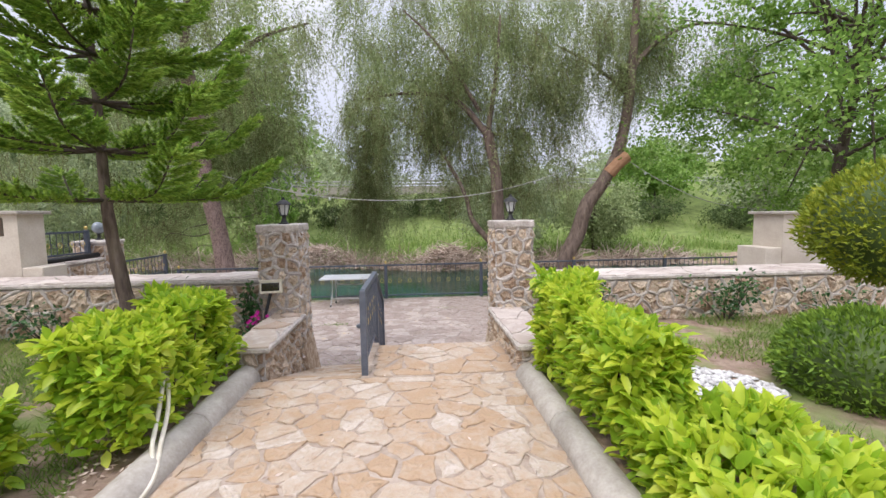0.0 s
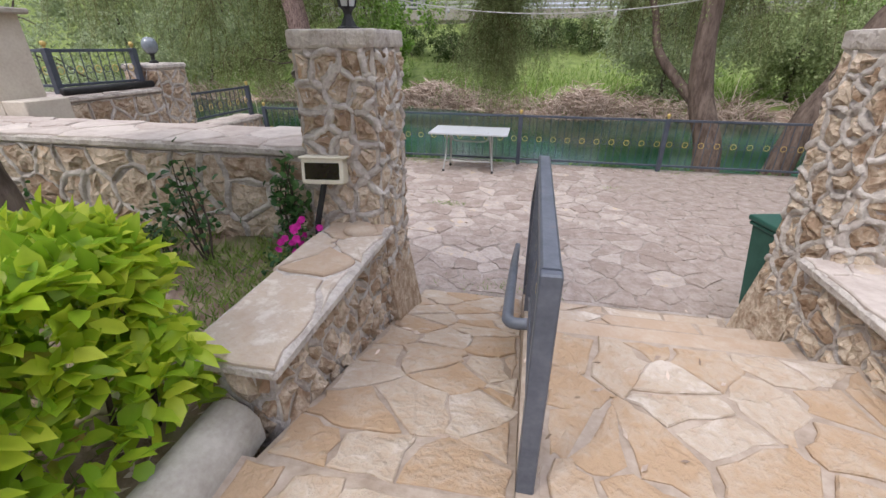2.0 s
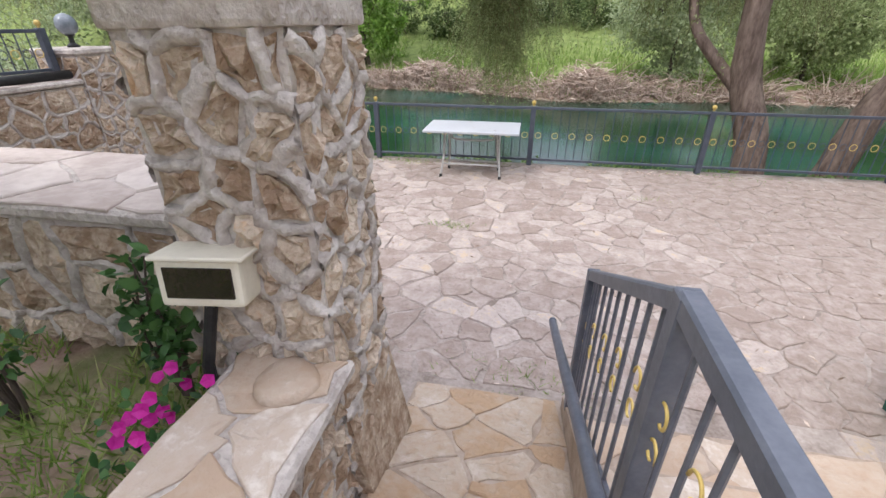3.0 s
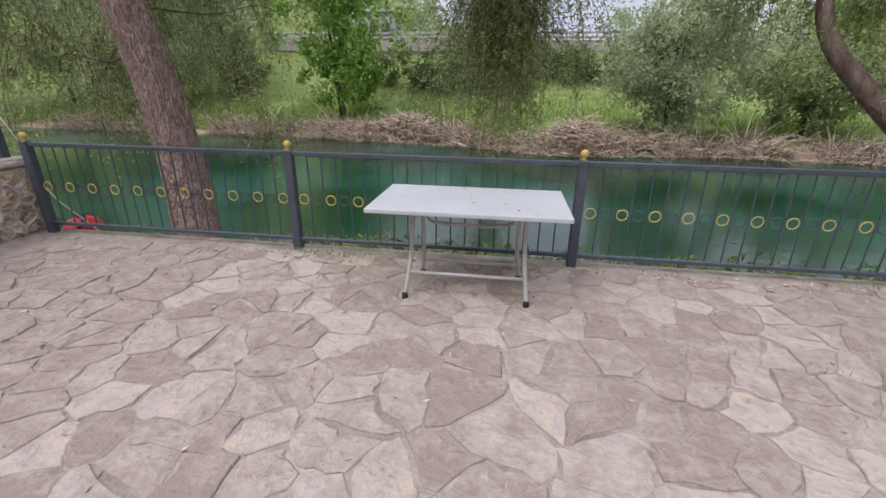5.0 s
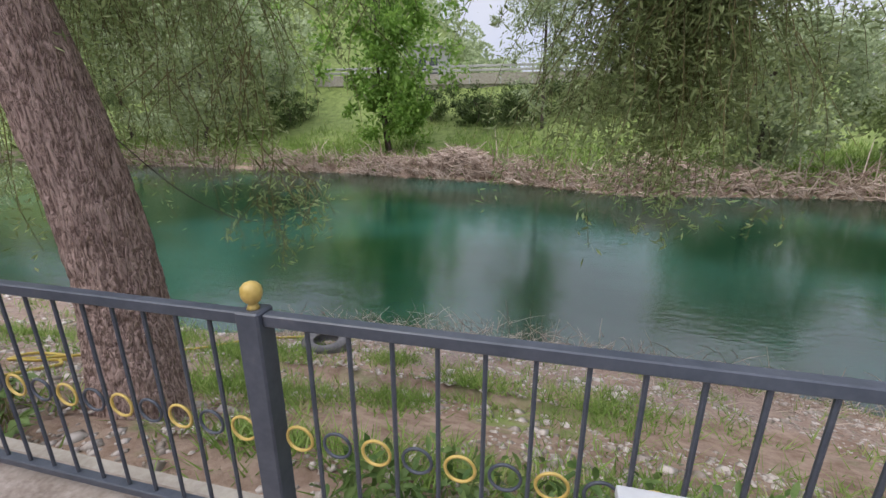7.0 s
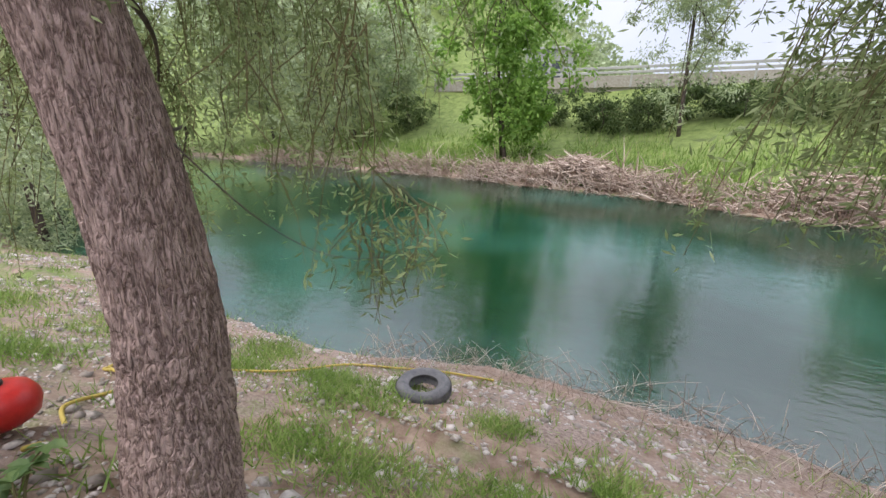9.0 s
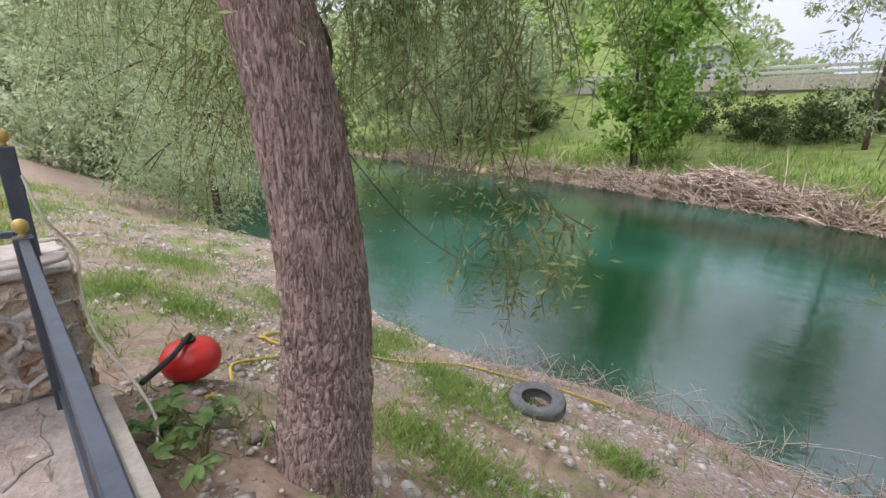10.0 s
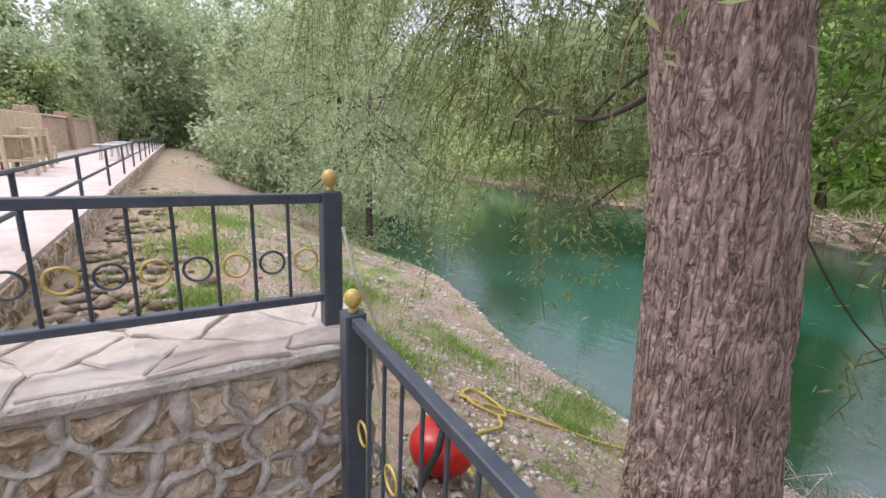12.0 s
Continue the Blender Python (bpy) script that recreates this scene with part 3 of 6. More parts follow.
def strands(leaves, twigs, anchors, lengths, per_metre, leaf, r, sway=0.5, width=0.24):
    """Hanging willow twigs with narrow leaves all along."""
    for a, ln in zip(anchors, lengths):
        k = max(4, int(ln / 0.35))
        s = np.linspace(0, 1, k + 1)
        dirn = r.normal(size=2) * sway
        wob = np.cumsum(r.normal(size=(k + 1, 2)) * 0.06, axis=0)
        p = np.stack([a[0] + dirn[0] * np.sin(s * 1.5) * ln * 0.55 + wob[:, 0], a[1] + dirn[1] * np.sin(s * 1.5) * ln * 0.55 + wob[:, 1], a[2] - ln * s], 1)
        if twigs is not None:
            twigs.tube(p, np.linspace(0.006, 0.0025, k + 1), 3, False)
        n_ = int(per_metre * ln)
        t = r.uniform(0.02, 1, n_) * k
        i = np.minimum(t.astype(int), k - 1)
        c = p[i] + (p[i + 1] - p[i]) * (t - i)[:, None]
        # side shoots: the leaves sit in small tufts, with bare twig between
        tuft = 0.5 + 0.5 * np.sin(t * 5.0 + r.uniform(0, 6.28))
        c = c + r.normal(size=(n_, 3)) * (0.02 + 0.075 * tuft[:, None])
        d = r.normal(size=(n_, 3)) * np.array([0.9, 0.9, 0.55]) + np.array([0, 0, -0.5])
        v, q = leaf_quads(c, d, leaf, leaf * width, r)
        leaves.add_array(v, q)


def smooth_path(pts, k=8):
    """A smooth line through the points."""
    pts = [Vector(p) for p in pts]
    out = []
    for i in range(len(pts) - 1):
        p0, p1, p2, p3 = pts[max(i - 1, 0)], pts[i], pts[i + 1], pts[min(i + 2, len(pts) - 1)]
        for j in range(k):
            t = j / k
            out.append(0.5 * ((2 * p1) + (p2 - p0) * t + (2 * p0 - 5 * p1 + 4 * p2 - p3) * t * t + (3 * p1 - p0 - 3 * p2 + p3) * t ** 3))
    out.append(pts[-1])
    return np.array([tuple(p) for p in out])

# ---- ground, river ----
TERRACE, PATH_Z, WATER_Z = 0.0, 0.78, -2.2
FAR_X, FAR_Y = [-60, -36, -17, -4, 2, 11, 18, 60], [39, 37.7, 36.8, 34.6, 31.6, 33.0, 32.4, 33]
BANK_Y = [10.2, 10.75, 11.3, 12.5, 13.9, 15.3, 17.0, 19.5, 24]
BANK_Z = [-0.30, -0.36, -0.75, -1.3, -1.78, -2.2, -2.7, -3.3, -3.7]


def ground_z(x, y):
    rough = 0.10 * noise.noise(Vector((x * 0.35, y * 0.35, 0))) + 0.04 * noise.noise(Vector((x * 1.7, y * 1.7, 3)))
    if x < -5.9 and y < 7.9:
        return -0.15
    if y < 4.3:
        if y > 2.0 and -0.85 < x < 1.95:
            return -0.6
        return 0.45 if -0.75 < x < 1.8 else 0.80 + 0.3 * rough
    if y < 10.2 and x > -5.9:
        return -0.2
    far = float(np.interp(x, FAR_X, FAR_Y))
    if y < 24:
        yy = y if x > -5.9 else max(y, 10.2 + (y - 7.9) * 0.3)
        return float(np.interp(yy + 0.45 * math.sin(x * 0.55) * (yy > 13), BANK_Y, BANK_Z)) + rough * (1 if y > 10.6 else 0.2)
    s = y - far
    z = float(np.interp(s, [-12, -4, 0, 0.7, 2.0, 6, 11, 18, 24, 30, 400], [-3.7, -3.3, -2.2, -1.75, -1.45, -1.0, 0.1, 2.0, 4.8, 5.3, 6.0])) + rough
    hill = max(0.0, min(1.0, (-x - 4) / 40)) * max(0.0, min(1.0, (y - 46) / 60))
    hill2 = max(0.0, min(1.0, (x - 18) / 40)) * max(0.0, min(1.0, (y - 44) / 60))
    return z + 26 * hill * hill * (3 - 2 * hill) + 9 * hill2


def spread(lo, hi, fine_lo, fine_hi, fine, growth=1.25):
    mid = list(np.arange(fine_lo, fine_hi + 1e-6, fine))
    step, a = fine, fine_lo
    left = []
    while a > lo:
        step *= growth
        a -= step
        left.append(max(a, lo))
    step, a = fine, fine_hi
    right = []
    while a < hi:
        step *= growth
        a += step
        right.append(min(a, hi))
    return sorted(left) + mid + right


def build_ground():
    xs = sorted(set(spread(-400, 400, -14, 10, 0.35)) | {-5.92, -5.88, -0.88, -0.82, -0.77, -0.73, 1.78, 1.82, 1.92, 1.98})
    ys = sorted(set(spread(-120, 700, 9.9, 17, 0.25)) | set(np.arange(17, 62, 1.2)) | {1.98, 2.02, 4.28, 4.32, 7.88, 7.92, 10.18, 10.22})
    g = Geo()
    v = [(x, y, ground_z(x, y)) for y in ys for x in xs]
    nx = len(xs)
    q = [[j * nx + i, j * nx + i + 1, (j + 1) * nx + i + 1, (j + 1) * nx + i] for j in range(len(ys) - 1) for i in range(nx - 1)]
    g.add_array(v, np.array(q))
    me = g.mesh("ground", GROUND, True)
    at = me.color_attributes.new("cover", "FLOAT_COLOR", "POINT")
    col = []
    for x, y, z in v:
        far = float(np.interp(x, FAR_X, FAR_Y))
        grass = 0.95 if y > far + 1.5 else (0.46 if y < 4.3 else 0.38)
        if 10 < y < 24:
            grass = 0.32 + 0.25 * noise.noise(Vector((x * 0.5, y * 0.5, 9)))
        bed = 1.0 if z < -2.6 else (0.55 if z < -2.3 and y < far + 0.5 else 0.0)
        col += [grass, bed, (0.5 if x < -5.5 or y > 13.5 else 0.30) if 10 < y < 24 else 0.1, 1]
    at.data.foreach_set("color", col)
    tagged(new("ground", me), "earth, gravel and grass on both river banks", "ground", kind="structure")


build_ground()

g = Geo()
g.add([(-300, 9, WATER_Z), (300, 9, WATER_Z), (300, 48, WATER_Z), (-300, 48, WATER_Z)], [[0, 1, 2, 3]])
thing("water", g, WATER, "calm green river water reflecting trees and pale sky", "river", kind="structure")

# ---- terrace, ramp, steps, upper path ----
g = Geo()
g.box((-5.6, 4.0, -0.5), (16, 10.12, 0.0))
terrace = thing("floor", g, FLAG_MORTAR, "pinkish-grey crazy-paved stone terrace with worn mortar", "terrace", kind="structure")
g = Geo()
g.box((-0.78, -14, 0.3), (1.8, 2.3, PATH_Z))
g.box((0.34, 2.301, 0.3), (1.8, 3.3, PATH_Z))
upper = thing("pavement", g, PATH_MORTAR, "ochre crazy-paved garden path in pale mortar", "path", kind="structure")
g = Geo()
g.add([(-0.66, 2.3, PATH_Z), (0.26, 2.3, PATH_Z), (0.26, 4.85, 0.004), (-0.66, 4.85, 0.004), (-0.66, 2.3, -0.3), (0.26, 2.3, -0.3), (0.26, 4.85, -0.3), (-0.66, 4.85, -0.3)],
      [[0, 1, 2, 3], [7, 6, 5, 4], [0, 4, 5, 1], [1, 5, 6, 2], [2, 6, 7, 3], [3, 7, 4, 0]])
ramp = thing("ramp", g, PATH_MORTAR, "sloping ochre flagstone ramp beside the steps", "ramp", kind="structure")
g = Geo()
g.add([(0.262, 2.302, 0.0), (0.339, 2.302, 0.0), (0.339, 4.78, 0.0), (0.262, 4.78, 0.0), (0.262, 2.302, PATH_Z + 0.003), (0.339, 2.302, PATH_Z + 0.003), (0.339, 3.4, PATH_Z + 0.003), (0.262, 3.4, PATH_Z + 0.003), (0.339, 4.78, 0.12), (0.262, 4.78, 0.12)],
      [[0, 1, 5, 4], [4, 5, 6, 7], [7, 6, 8, 9], [9, 8, 2, 3], [0, 4, 7, 9, 3], [1, 2, 8, 6, 5]])
thing("kerb_wall", g, PATH_MORTAR, "low plastered stringer wall between ramp and steps", "wall", kind="structure")
g = Geo()
for i in range(3):
    g.box((0.342, 3.3 + 0.42 * i, -0.2), (1.8, 3.3 + 0.42 * (i + 1), PATH_Z - 0.195 * (i + 1)))
steps = thing("stairs", g, PATH_MORTAR, "four shallow pale stone steps down to the terrace", "steps", kind="structure")

# kerbs of half-round concrete
for i, (x, y1) in enumerate(((-0.83, 2.44), (1.84, 2.22))):
    kerb = empty("kerb", (x, 0, 0))
    tagged(kerb, "rounded grey concrete kerb along the path", "kerb", "path kerbs", "structure")
    y = y1
    while y > -8:
        ln = 1.0
        g = Geo()
        prof = [(-0.12, 0.0), (-0.115, 0.10), (-0.07, 0.16), (0, 0.185), (0.07, 0.16), (0.115, 0.10), (0.12, 0.0)]
        ys = (y, y - 0.01, y - ln + 0.02, y - ln + 0.01)
        vs = [(x + a * s, yy, 0.72 + b * s) for yy, s in zip(ys, (0.93, 1, 1, 0.93)) for a, b in prof]
        fs = [[r_ * 7 + c, r_ * 7 + c + 1, (r_ + 1) * 7 + c + 1, (r_ + 1) * 7 + c] for r_ in range(3) for c in range(6)] + [list(range(7))[::-1], list(range(21, 28))]
        g.add(vs, fs)
        part("kerbstone", wobble(g, 0.008, 3.0), CONCRETE, kerb, smooth=True)
        y -= ln


# ---- masonry ----
def capping(parent, x0, y0, x1, y1, z, seed, size=0.26, over=0.035, thick=0.06, stone=None):
    """Flat capstones with mortar on a wall top."""
    g = soft_box((x0 - over, y0 - over, z - thick), (x1 + over, y1 + over, z), 0.015, 1)
    part("coping", wobble(g, 0.006, 4), RIB, parent)
    paving(parent, x0 - over + 0.012, y0 - over + 0.012, x1 - x0 + 2 * over - 0.024, y1 - y0 + 2 * over - 0.024, z, seed, size, stone or CAPSTONE, 60, None, 0.010, 0.008, name="capstone", drop=0.0)


def cheek_wall(x0, x1, y0, y1, base, z, seed, inner_left, stone=None):
    """Low rubble wall beside the way down, with a flat stone top."""
    w = empty("cheek_wall", ((x0 + x1) / 2, (y0 + y1) / 2, base))
    tagged(w, "low rubble wall with flat capstones beside the ramp", "wall", "cheek walls", "structure")
    g = Geo()
    g.box((x0 + 0.03, y0 + 0.03, base), (x1 - 0.03, y1, z - 0.061))
    part("core", g, RIB, w)
    if inner_left:
        rubble_face(w, (x1 - 0.03, y0 + 0.03, base), (0, 1, 0), (0, 0, 1), y1 - y0 - 0.03, z - base - 0.06, seed, 0.13, 1.2, False)
    else:
        rubble_face(w, (x0 + 0.03, y1, base), (0, -1, 0), (0, 0, 1), y1 - y0 - 0.03, z - base - 0.06, seed, 0.15, 1.2, False)
    rubble_face(w, (x0 + 0.03, y0 + 0.03, base), (1, 0, 0), (0, 0, 1), x1 - x0 - 0.06, z - base - 0.06, seed + 1, 0.14, 1.2, False)
    capping(w, x0, y0, x1, y1, z, seed + 2, stone=stone)
    return w


cheek_wall(-1.02, -0.66, 2.48, 3.86, 0.0, 1.06, 11, True)
cheek_wall(1.78, 2.16, 2.28, 3.86, 0.0, 1.06, 21, False, COPING)


def gate_pillar(x0, x1, y0, y1, z, seed):
    p = empty("gate_pillar", ((x0 + x1) / 2, (y0 + y1) / 2, 0))
    tagged(p, "square rubble gate pillar with raised pale joints and flat cap", "pillar", "gate pillars", "structure")
    g = Geo()
    g.box((x0, y0, -0.1), (x1, y1, z - 0.09))
    part("core", g, RIB, p)
    h = z - 0.10
    rubble_face(p, (x0, y0, 0), (1, 0, 0), (0, 0, 1), x1 - x0, h, seed, 0.165, 1.15, bold=1.08)
    rubble_face(p, (x1, y0, 0), (0, 1, 0), (0, 0, 1), y1 - y0, h, seed + 1, 0.165, 1.15, bold=1.08)
    rubble_face(p, (x0, y1, 0), (0, -1, 0), (0, 0, 1), y1 - y0, h, seed + 2, 0.165, 1.15, bold=1.08)
    rubble_face(p, (x1, y1, 0), (-1, 0, 0), (0, 0, 1), x1 - x0, h, seed + 3, 0.26, 1.05)
    part("cap", wobble(soft_box((x0 - 0.02, y0 - 0.02, z - 0.10), (x1 + 0.02, y1 + 0.02, z), 0.02, 2), 0.012, 5), RIB, p)
    # flared footing
    g = Geo()
    g.add([(x0 - 0.13, y0 + 0.02, 0), (x1 + 0.13, y0 + 0.02, 0), (x1 + 0.13, y1 + 0.06, 0), (x0 - 0.13, y1 + 0.06, 0), (x0, y0 + 0.02, 0.85), (x1, y0 + 0.02, 0.85), (x1, y1, 0.85), (x0, y1, 0.85)],
          [[0, 1, 5, 4], [1, 2, 6, 5], [2, 3, 7, 6], [3, 0, 4, 7]])
    part("footing", wobble(g, 0.015, 5), RUBBLE, p)
    return p


gate_pillar(-1.17, -0.68, 3.85, 4.35, 2.21, 31)
gate_pillar(1.85, 2.34, 3.85, 4.35, 2.21, 41)


def garden_wall(name, x0, x1, z, seed, label):
    w = empty(name, ((x0 + x1) / 2, 4.3, 0.7))
    tagged(w, label, "wall", kind="structure")
    g = Geo()
    g.box((x0, 4.05, -0.1), (x1, 4.70, z - 0.071))
    part("core", g, RIB, w)
    rubble_face(w, (x0, 4.05, 0.72), (1, 0, 0), (0, 0, 1), x1 - x0, z - 0.72 - 0.07, seed, 0.24, 1.25)
    rubble_face(w, (x1, 4.70, 0), (-1, 0, 0), (0, 0, 1), x1 - x0, z - 0.07, seed + 1, 0.30, 1.25, True, False)
    capping(w, x0, 4.05, x1, 4.70, z, seed + 2, 0.36, stone=COPING)


garden_wall("wall_west", -9.5, -1.171, 1.50, 51, "long low rubble garden wall with pale flat coping")
garden_wall("wall_east", 2.341, 13.0, 1.42, 61, "long low rubble garden wall with pale mortar joints")

# end wall of the terrace, with its pillar
w = empty("wall_end", (-5.85, 8, 0))
tagged(w, "stepped rubble wall closing the end of the terrace", "wall", kind="structure")
g = Geo()
g.box((-6.15, 6.02, -0.6), (-5.6, 7.58, 1.45))
g.box((-11, 6.02, -0.6), (-6.151, 6.5, 1.45))
g.box((-6.15, 8.181, -0.9), (-5.6, 10.14, 0.69))
part("core", g, RIB, w)
rubble_face(w, (-5.6, 6.03, 0), (0, 1, 0), (0, 0, 1), 1.54, 1.45, 71, 0.24, 1.2)
rubble_face(w, (-5.6, 8.19, 0), (0, 1, 0), (0, 0, 1), 1.93, 0.69, 72, 0.155, 1.15)
rubble_face(w, (-5.6, 10.14, -0.8), (-1, 0, 0), (0, 0, 1), 0.55, 1.5, 73, 0.24, 1.1)
rubble_face(w, (-6.15, 10.14, -0.9), (0, -1, 0), (0, 0, 1), 2.0, 1.6, 74, 0.3, 1.2)
capping(w, -6.15, 6.06, -5.6, 7.54, 1.52, 75, stone=COPING)
capping(w, -11, 6.06, -6.19, 6.5, 1.52, 79, stone=COPING)
capping(w, -6.15, 8.2, -5.6, 10.14, 0.76, 76, 0.24, stone=COPING)
g = Geo()
g.box((-6.2, 7.585, -0.3), (-5.58, 8.175, 1.79))
part("pier", g, RIB, w)
rubble_face(w, (-5.58, 7.585, 0), (0, 1, 0), (0, 0, 1), 0.59, 1.79, 77, 0.2, 1.1)
rubble_face(w, (-6.2, 7.585, 0), (1, 0, 0), (0, 0, 1), 0.62, 1.79, 78, 0.2, 1.1)
part("pier_cap", wobble(soft_box((-6.23, 7.56, 1.79), (-5.55, 8.2, 1.87), 0.02, 1), 0.01, 5), RIB, w)

# retaining edge under the terrace fence
w = empty("retaining_wall", (0, 10.1, -0.6))
tagged(w, "rubble retaining wall and concrete edge under the terrace", "wall", kind="structure")
g = Geo()
g.box((-5.59, 9.9, -1.1), (16, 10.13, -0.501))
g.box((-5.59, 10.121, -0.5), (16, 10.20, -0.03))
part("edge", wobble(g, 0.01, 3), CONCRETE, w)


# ---- fences ----
def ring_mesh():
    g = Geo()
    g.torus((0, 0, 0), 0.046, 0.0056, (0, 1, 0), 20, 5)
    return g


RING_GOLD, RING_IRON = ring_mesh().mesh("ring", GOLD, True), ring_mesh().mesh("ring", IRON, True)


def place(me, name, parent, m):
    """A shared mesh as a piece of its own, at the world pose m."""
    ob = new(name, me)
    ob.parent = parent
    ob.matrix_parent_inverse = Matrix.Translation(-parent.location) if parent.parent is None else Matrix()
    ob.matrix_basis = m
    return ob


def iron_fence(name, posts, z0, top, label, gap=0.132, sill=0.09):
    """Posts with gold balls, two rails, thin bars, and a row of gold and iron rings. posts: points along the line."""
    f = empty(name, posts[0] + (z0,) if len(posts[0]) == 2 else posts[0])
    tagged(f, label, "fence")
    h = top - z0
    bar = Geo()
    bar.tube([(0, 0, sill + 0.01), (0, 0, h - 0.02)], 0.0075, 6)
    bar_me = bar.mesh("bar", IRON)
    ball = Geo()
    ball.lathe([(0.02, 0), (0.015, 0.01), (0.013, 0.016), (0.023, 0.024), (0.031, 0.04), (0.033, 0.053), (0.031, 0.068), (0.02, 0.081), (0.006, 0.087)], 14)
    ball_me = ball.mesh("finial", GOLD, True)
    for i, (x, y) in enumerate(posts):
        p = part("post", soft_box((x - 0.04, y - 0.04, z0), (x + 0.04, y + 0.04, top + 0.01), 0.006, 1), IRON, f)
        place(ball_me, "finial", p, Matrix.Translation((x, y, top + 0.01)))
    for (xa, ya), (xb, yb) in zip(posts, posts[1:]):
        d = Vector((xb - xa, yb - ya, 0))
        ln = d.length
        ang = math.atan2(d.y, d.x)
        m0 = Matrix.Translation((xa, ya, z0)) @ Matrix.Rotation(ang, 4, "Z")
        for nm, zz, hh in (("top_rail", h - 0.04, 0.04), ("bottom_rail", sill, 0.035)):
            g = soft_box((0.04, -0.02, zz), (ln - 0.04, 0.02, zz + hh), 0.004, 1)
            for arr in g.v:
                for k in range(len(arr)):
                    arr[k] = m0 @ Vector(arr[k])
            part(nm, g, IRON, f)
        n_ = round((ln - 0.08) / gap)
        st = (ln - 0.08) / n_
        for k in range(n_):
            if k:
                place(bar_me, "bar", f, m0 @ Matrix.Translation((0.04 + k * st, 0, 0)))
            place(RING_GOLD if k % 2 == 0 else RING_IRON, "ring", f, m0 @ Matrix.Translation((0.04 + (k + 0.5) * st, 0, h * 0.53)))
    return f


iron_fence("iron_fence", [(x, 10.0) for x in (-5.42, -2.62, 0.0, 2.62, 5.25, 7.9, 10.55, 13.2)], 0.0, 0.95, "grey iron fence with gold balls and rings along the terrace edge")
iron_fence("iron_fence", [(-5.76, 10.02), (-5.80, 8.22)], 0.765, 1.36, "short grey iron fence on the low end wall", sill=0.125)
iron_fence("iron_fence", [(-5.85, 7.5), (-5.95, 6.28), (-8.2, 6.28), (-10.6, 6.28)], 1.53, 2.08, "short grey iron fence on the higher end wall")
g = Geo()
g.tube([(-5.68, 6.1, 1.585), (-5.66, 7.50, 1.585)], 0.05, 10)
thing("drain_pipe", g, BLACK, "thick black pipe lying on the end wall", "pipe", smooth=True)


def stair_rail():
    f = empty("stair_railing", (0.3, 3.5, 0.6))
    tagged(f, "grey-blue iron stair railing with gold scrolls, worn paint", "railing")
    x = 0.29
    tops = [(2.38, 1.585), (3.65, 1.585), (4.66, 1.05)]
    lows = [(2.38, 0.90), (3.4, 0.88), (4.66, 0.26)]

    def line(pts, y):
        return float(np.interp(y, [p[0] for p in pts], [p[1] for p in pts]))

    g = Geo()
    for (ya, za), (yb, zb) in zip(tops, tops[1:]):
        g.add([(x + sx * 0.028, yy, zz + sz) for yy, zz in ((ya, za), (yb, zb)) for sx, sz in ((-1, -0.028), (1, -0.028), (1, 0.02), (0.75, 0.028), (-0.75, 0.028), (-1, 0.02))],
              [[i, (i + 1) % 6, 6 + (i + 1) % 6, 6 + i] for i in range(6)] + [list(range(6))[::-1], list(range(6, 12))])
    part("top_rail", g, RAIL_IRON, f)
    g = Geo()
    g.tube([(x, y, z) for y, z in lows], 0.016, 6)
    part("bottom_rail", g, RAIL_IRON, f)
    for y in (2.38, 3.65, 4.66):
        base = {2.38: PATH_Z, 3.65: 0.66, 4.66: 0.15}[y]
        part("post", soft_box((x - 0.03, y - 0.03, base), (x + 0.03, y + 0.03, line(tops, y) + 0.022), 0.005, 1), RAIL_IRON, f)
    ys = [y for y in np.arange(2.50, 4.62, 0.105)]
    for i, y in enumerate(ys):
        g = Geo()
        g.tube([(x, y, line(lows, y)), (x, y, line(tops, y) - 0.02)], 0.008, 6)
        part("bar", g, RAIL_IRON, f)
        if i % 2 == 0:
            zc = (line(lows, y) + line(tops, y)) / 2 + 0.02
            for s, zz in ((1, zc + 0.06), (-1, zc - 0.06)):
                g = Geo()
                a = np.linspace(0, 1.6 * np.pi, 14)
                g.tube(np.stack([np.full(14, x), y + 0.052 + 0.04 * np.cos(a) * s * (1 - a / 9), zz + 0.05 * np.sin(a) * (1 - a / 9)], 1), 0.0048, 5)
                part("scroll", g, GOLD, f, "gold painted scroll", True)
    g = Geo()
    pts = smooth_path([(x - 0.03, 2.78, 1.16), (x - 0.10, 2.80, 1.15), (x - 0.11, 2.95, 1.12), (x - 0.11, 3.6, 0.98), (x - 0.11, 4.9, 0.50), (x - 0.11, 5.1, 0.44)], 5)
    g.tube(pts, 0.024, 10)
    part("handrail", g, RAIL_IRON, f, "round grey pipe handrail", True)


stair_rail()


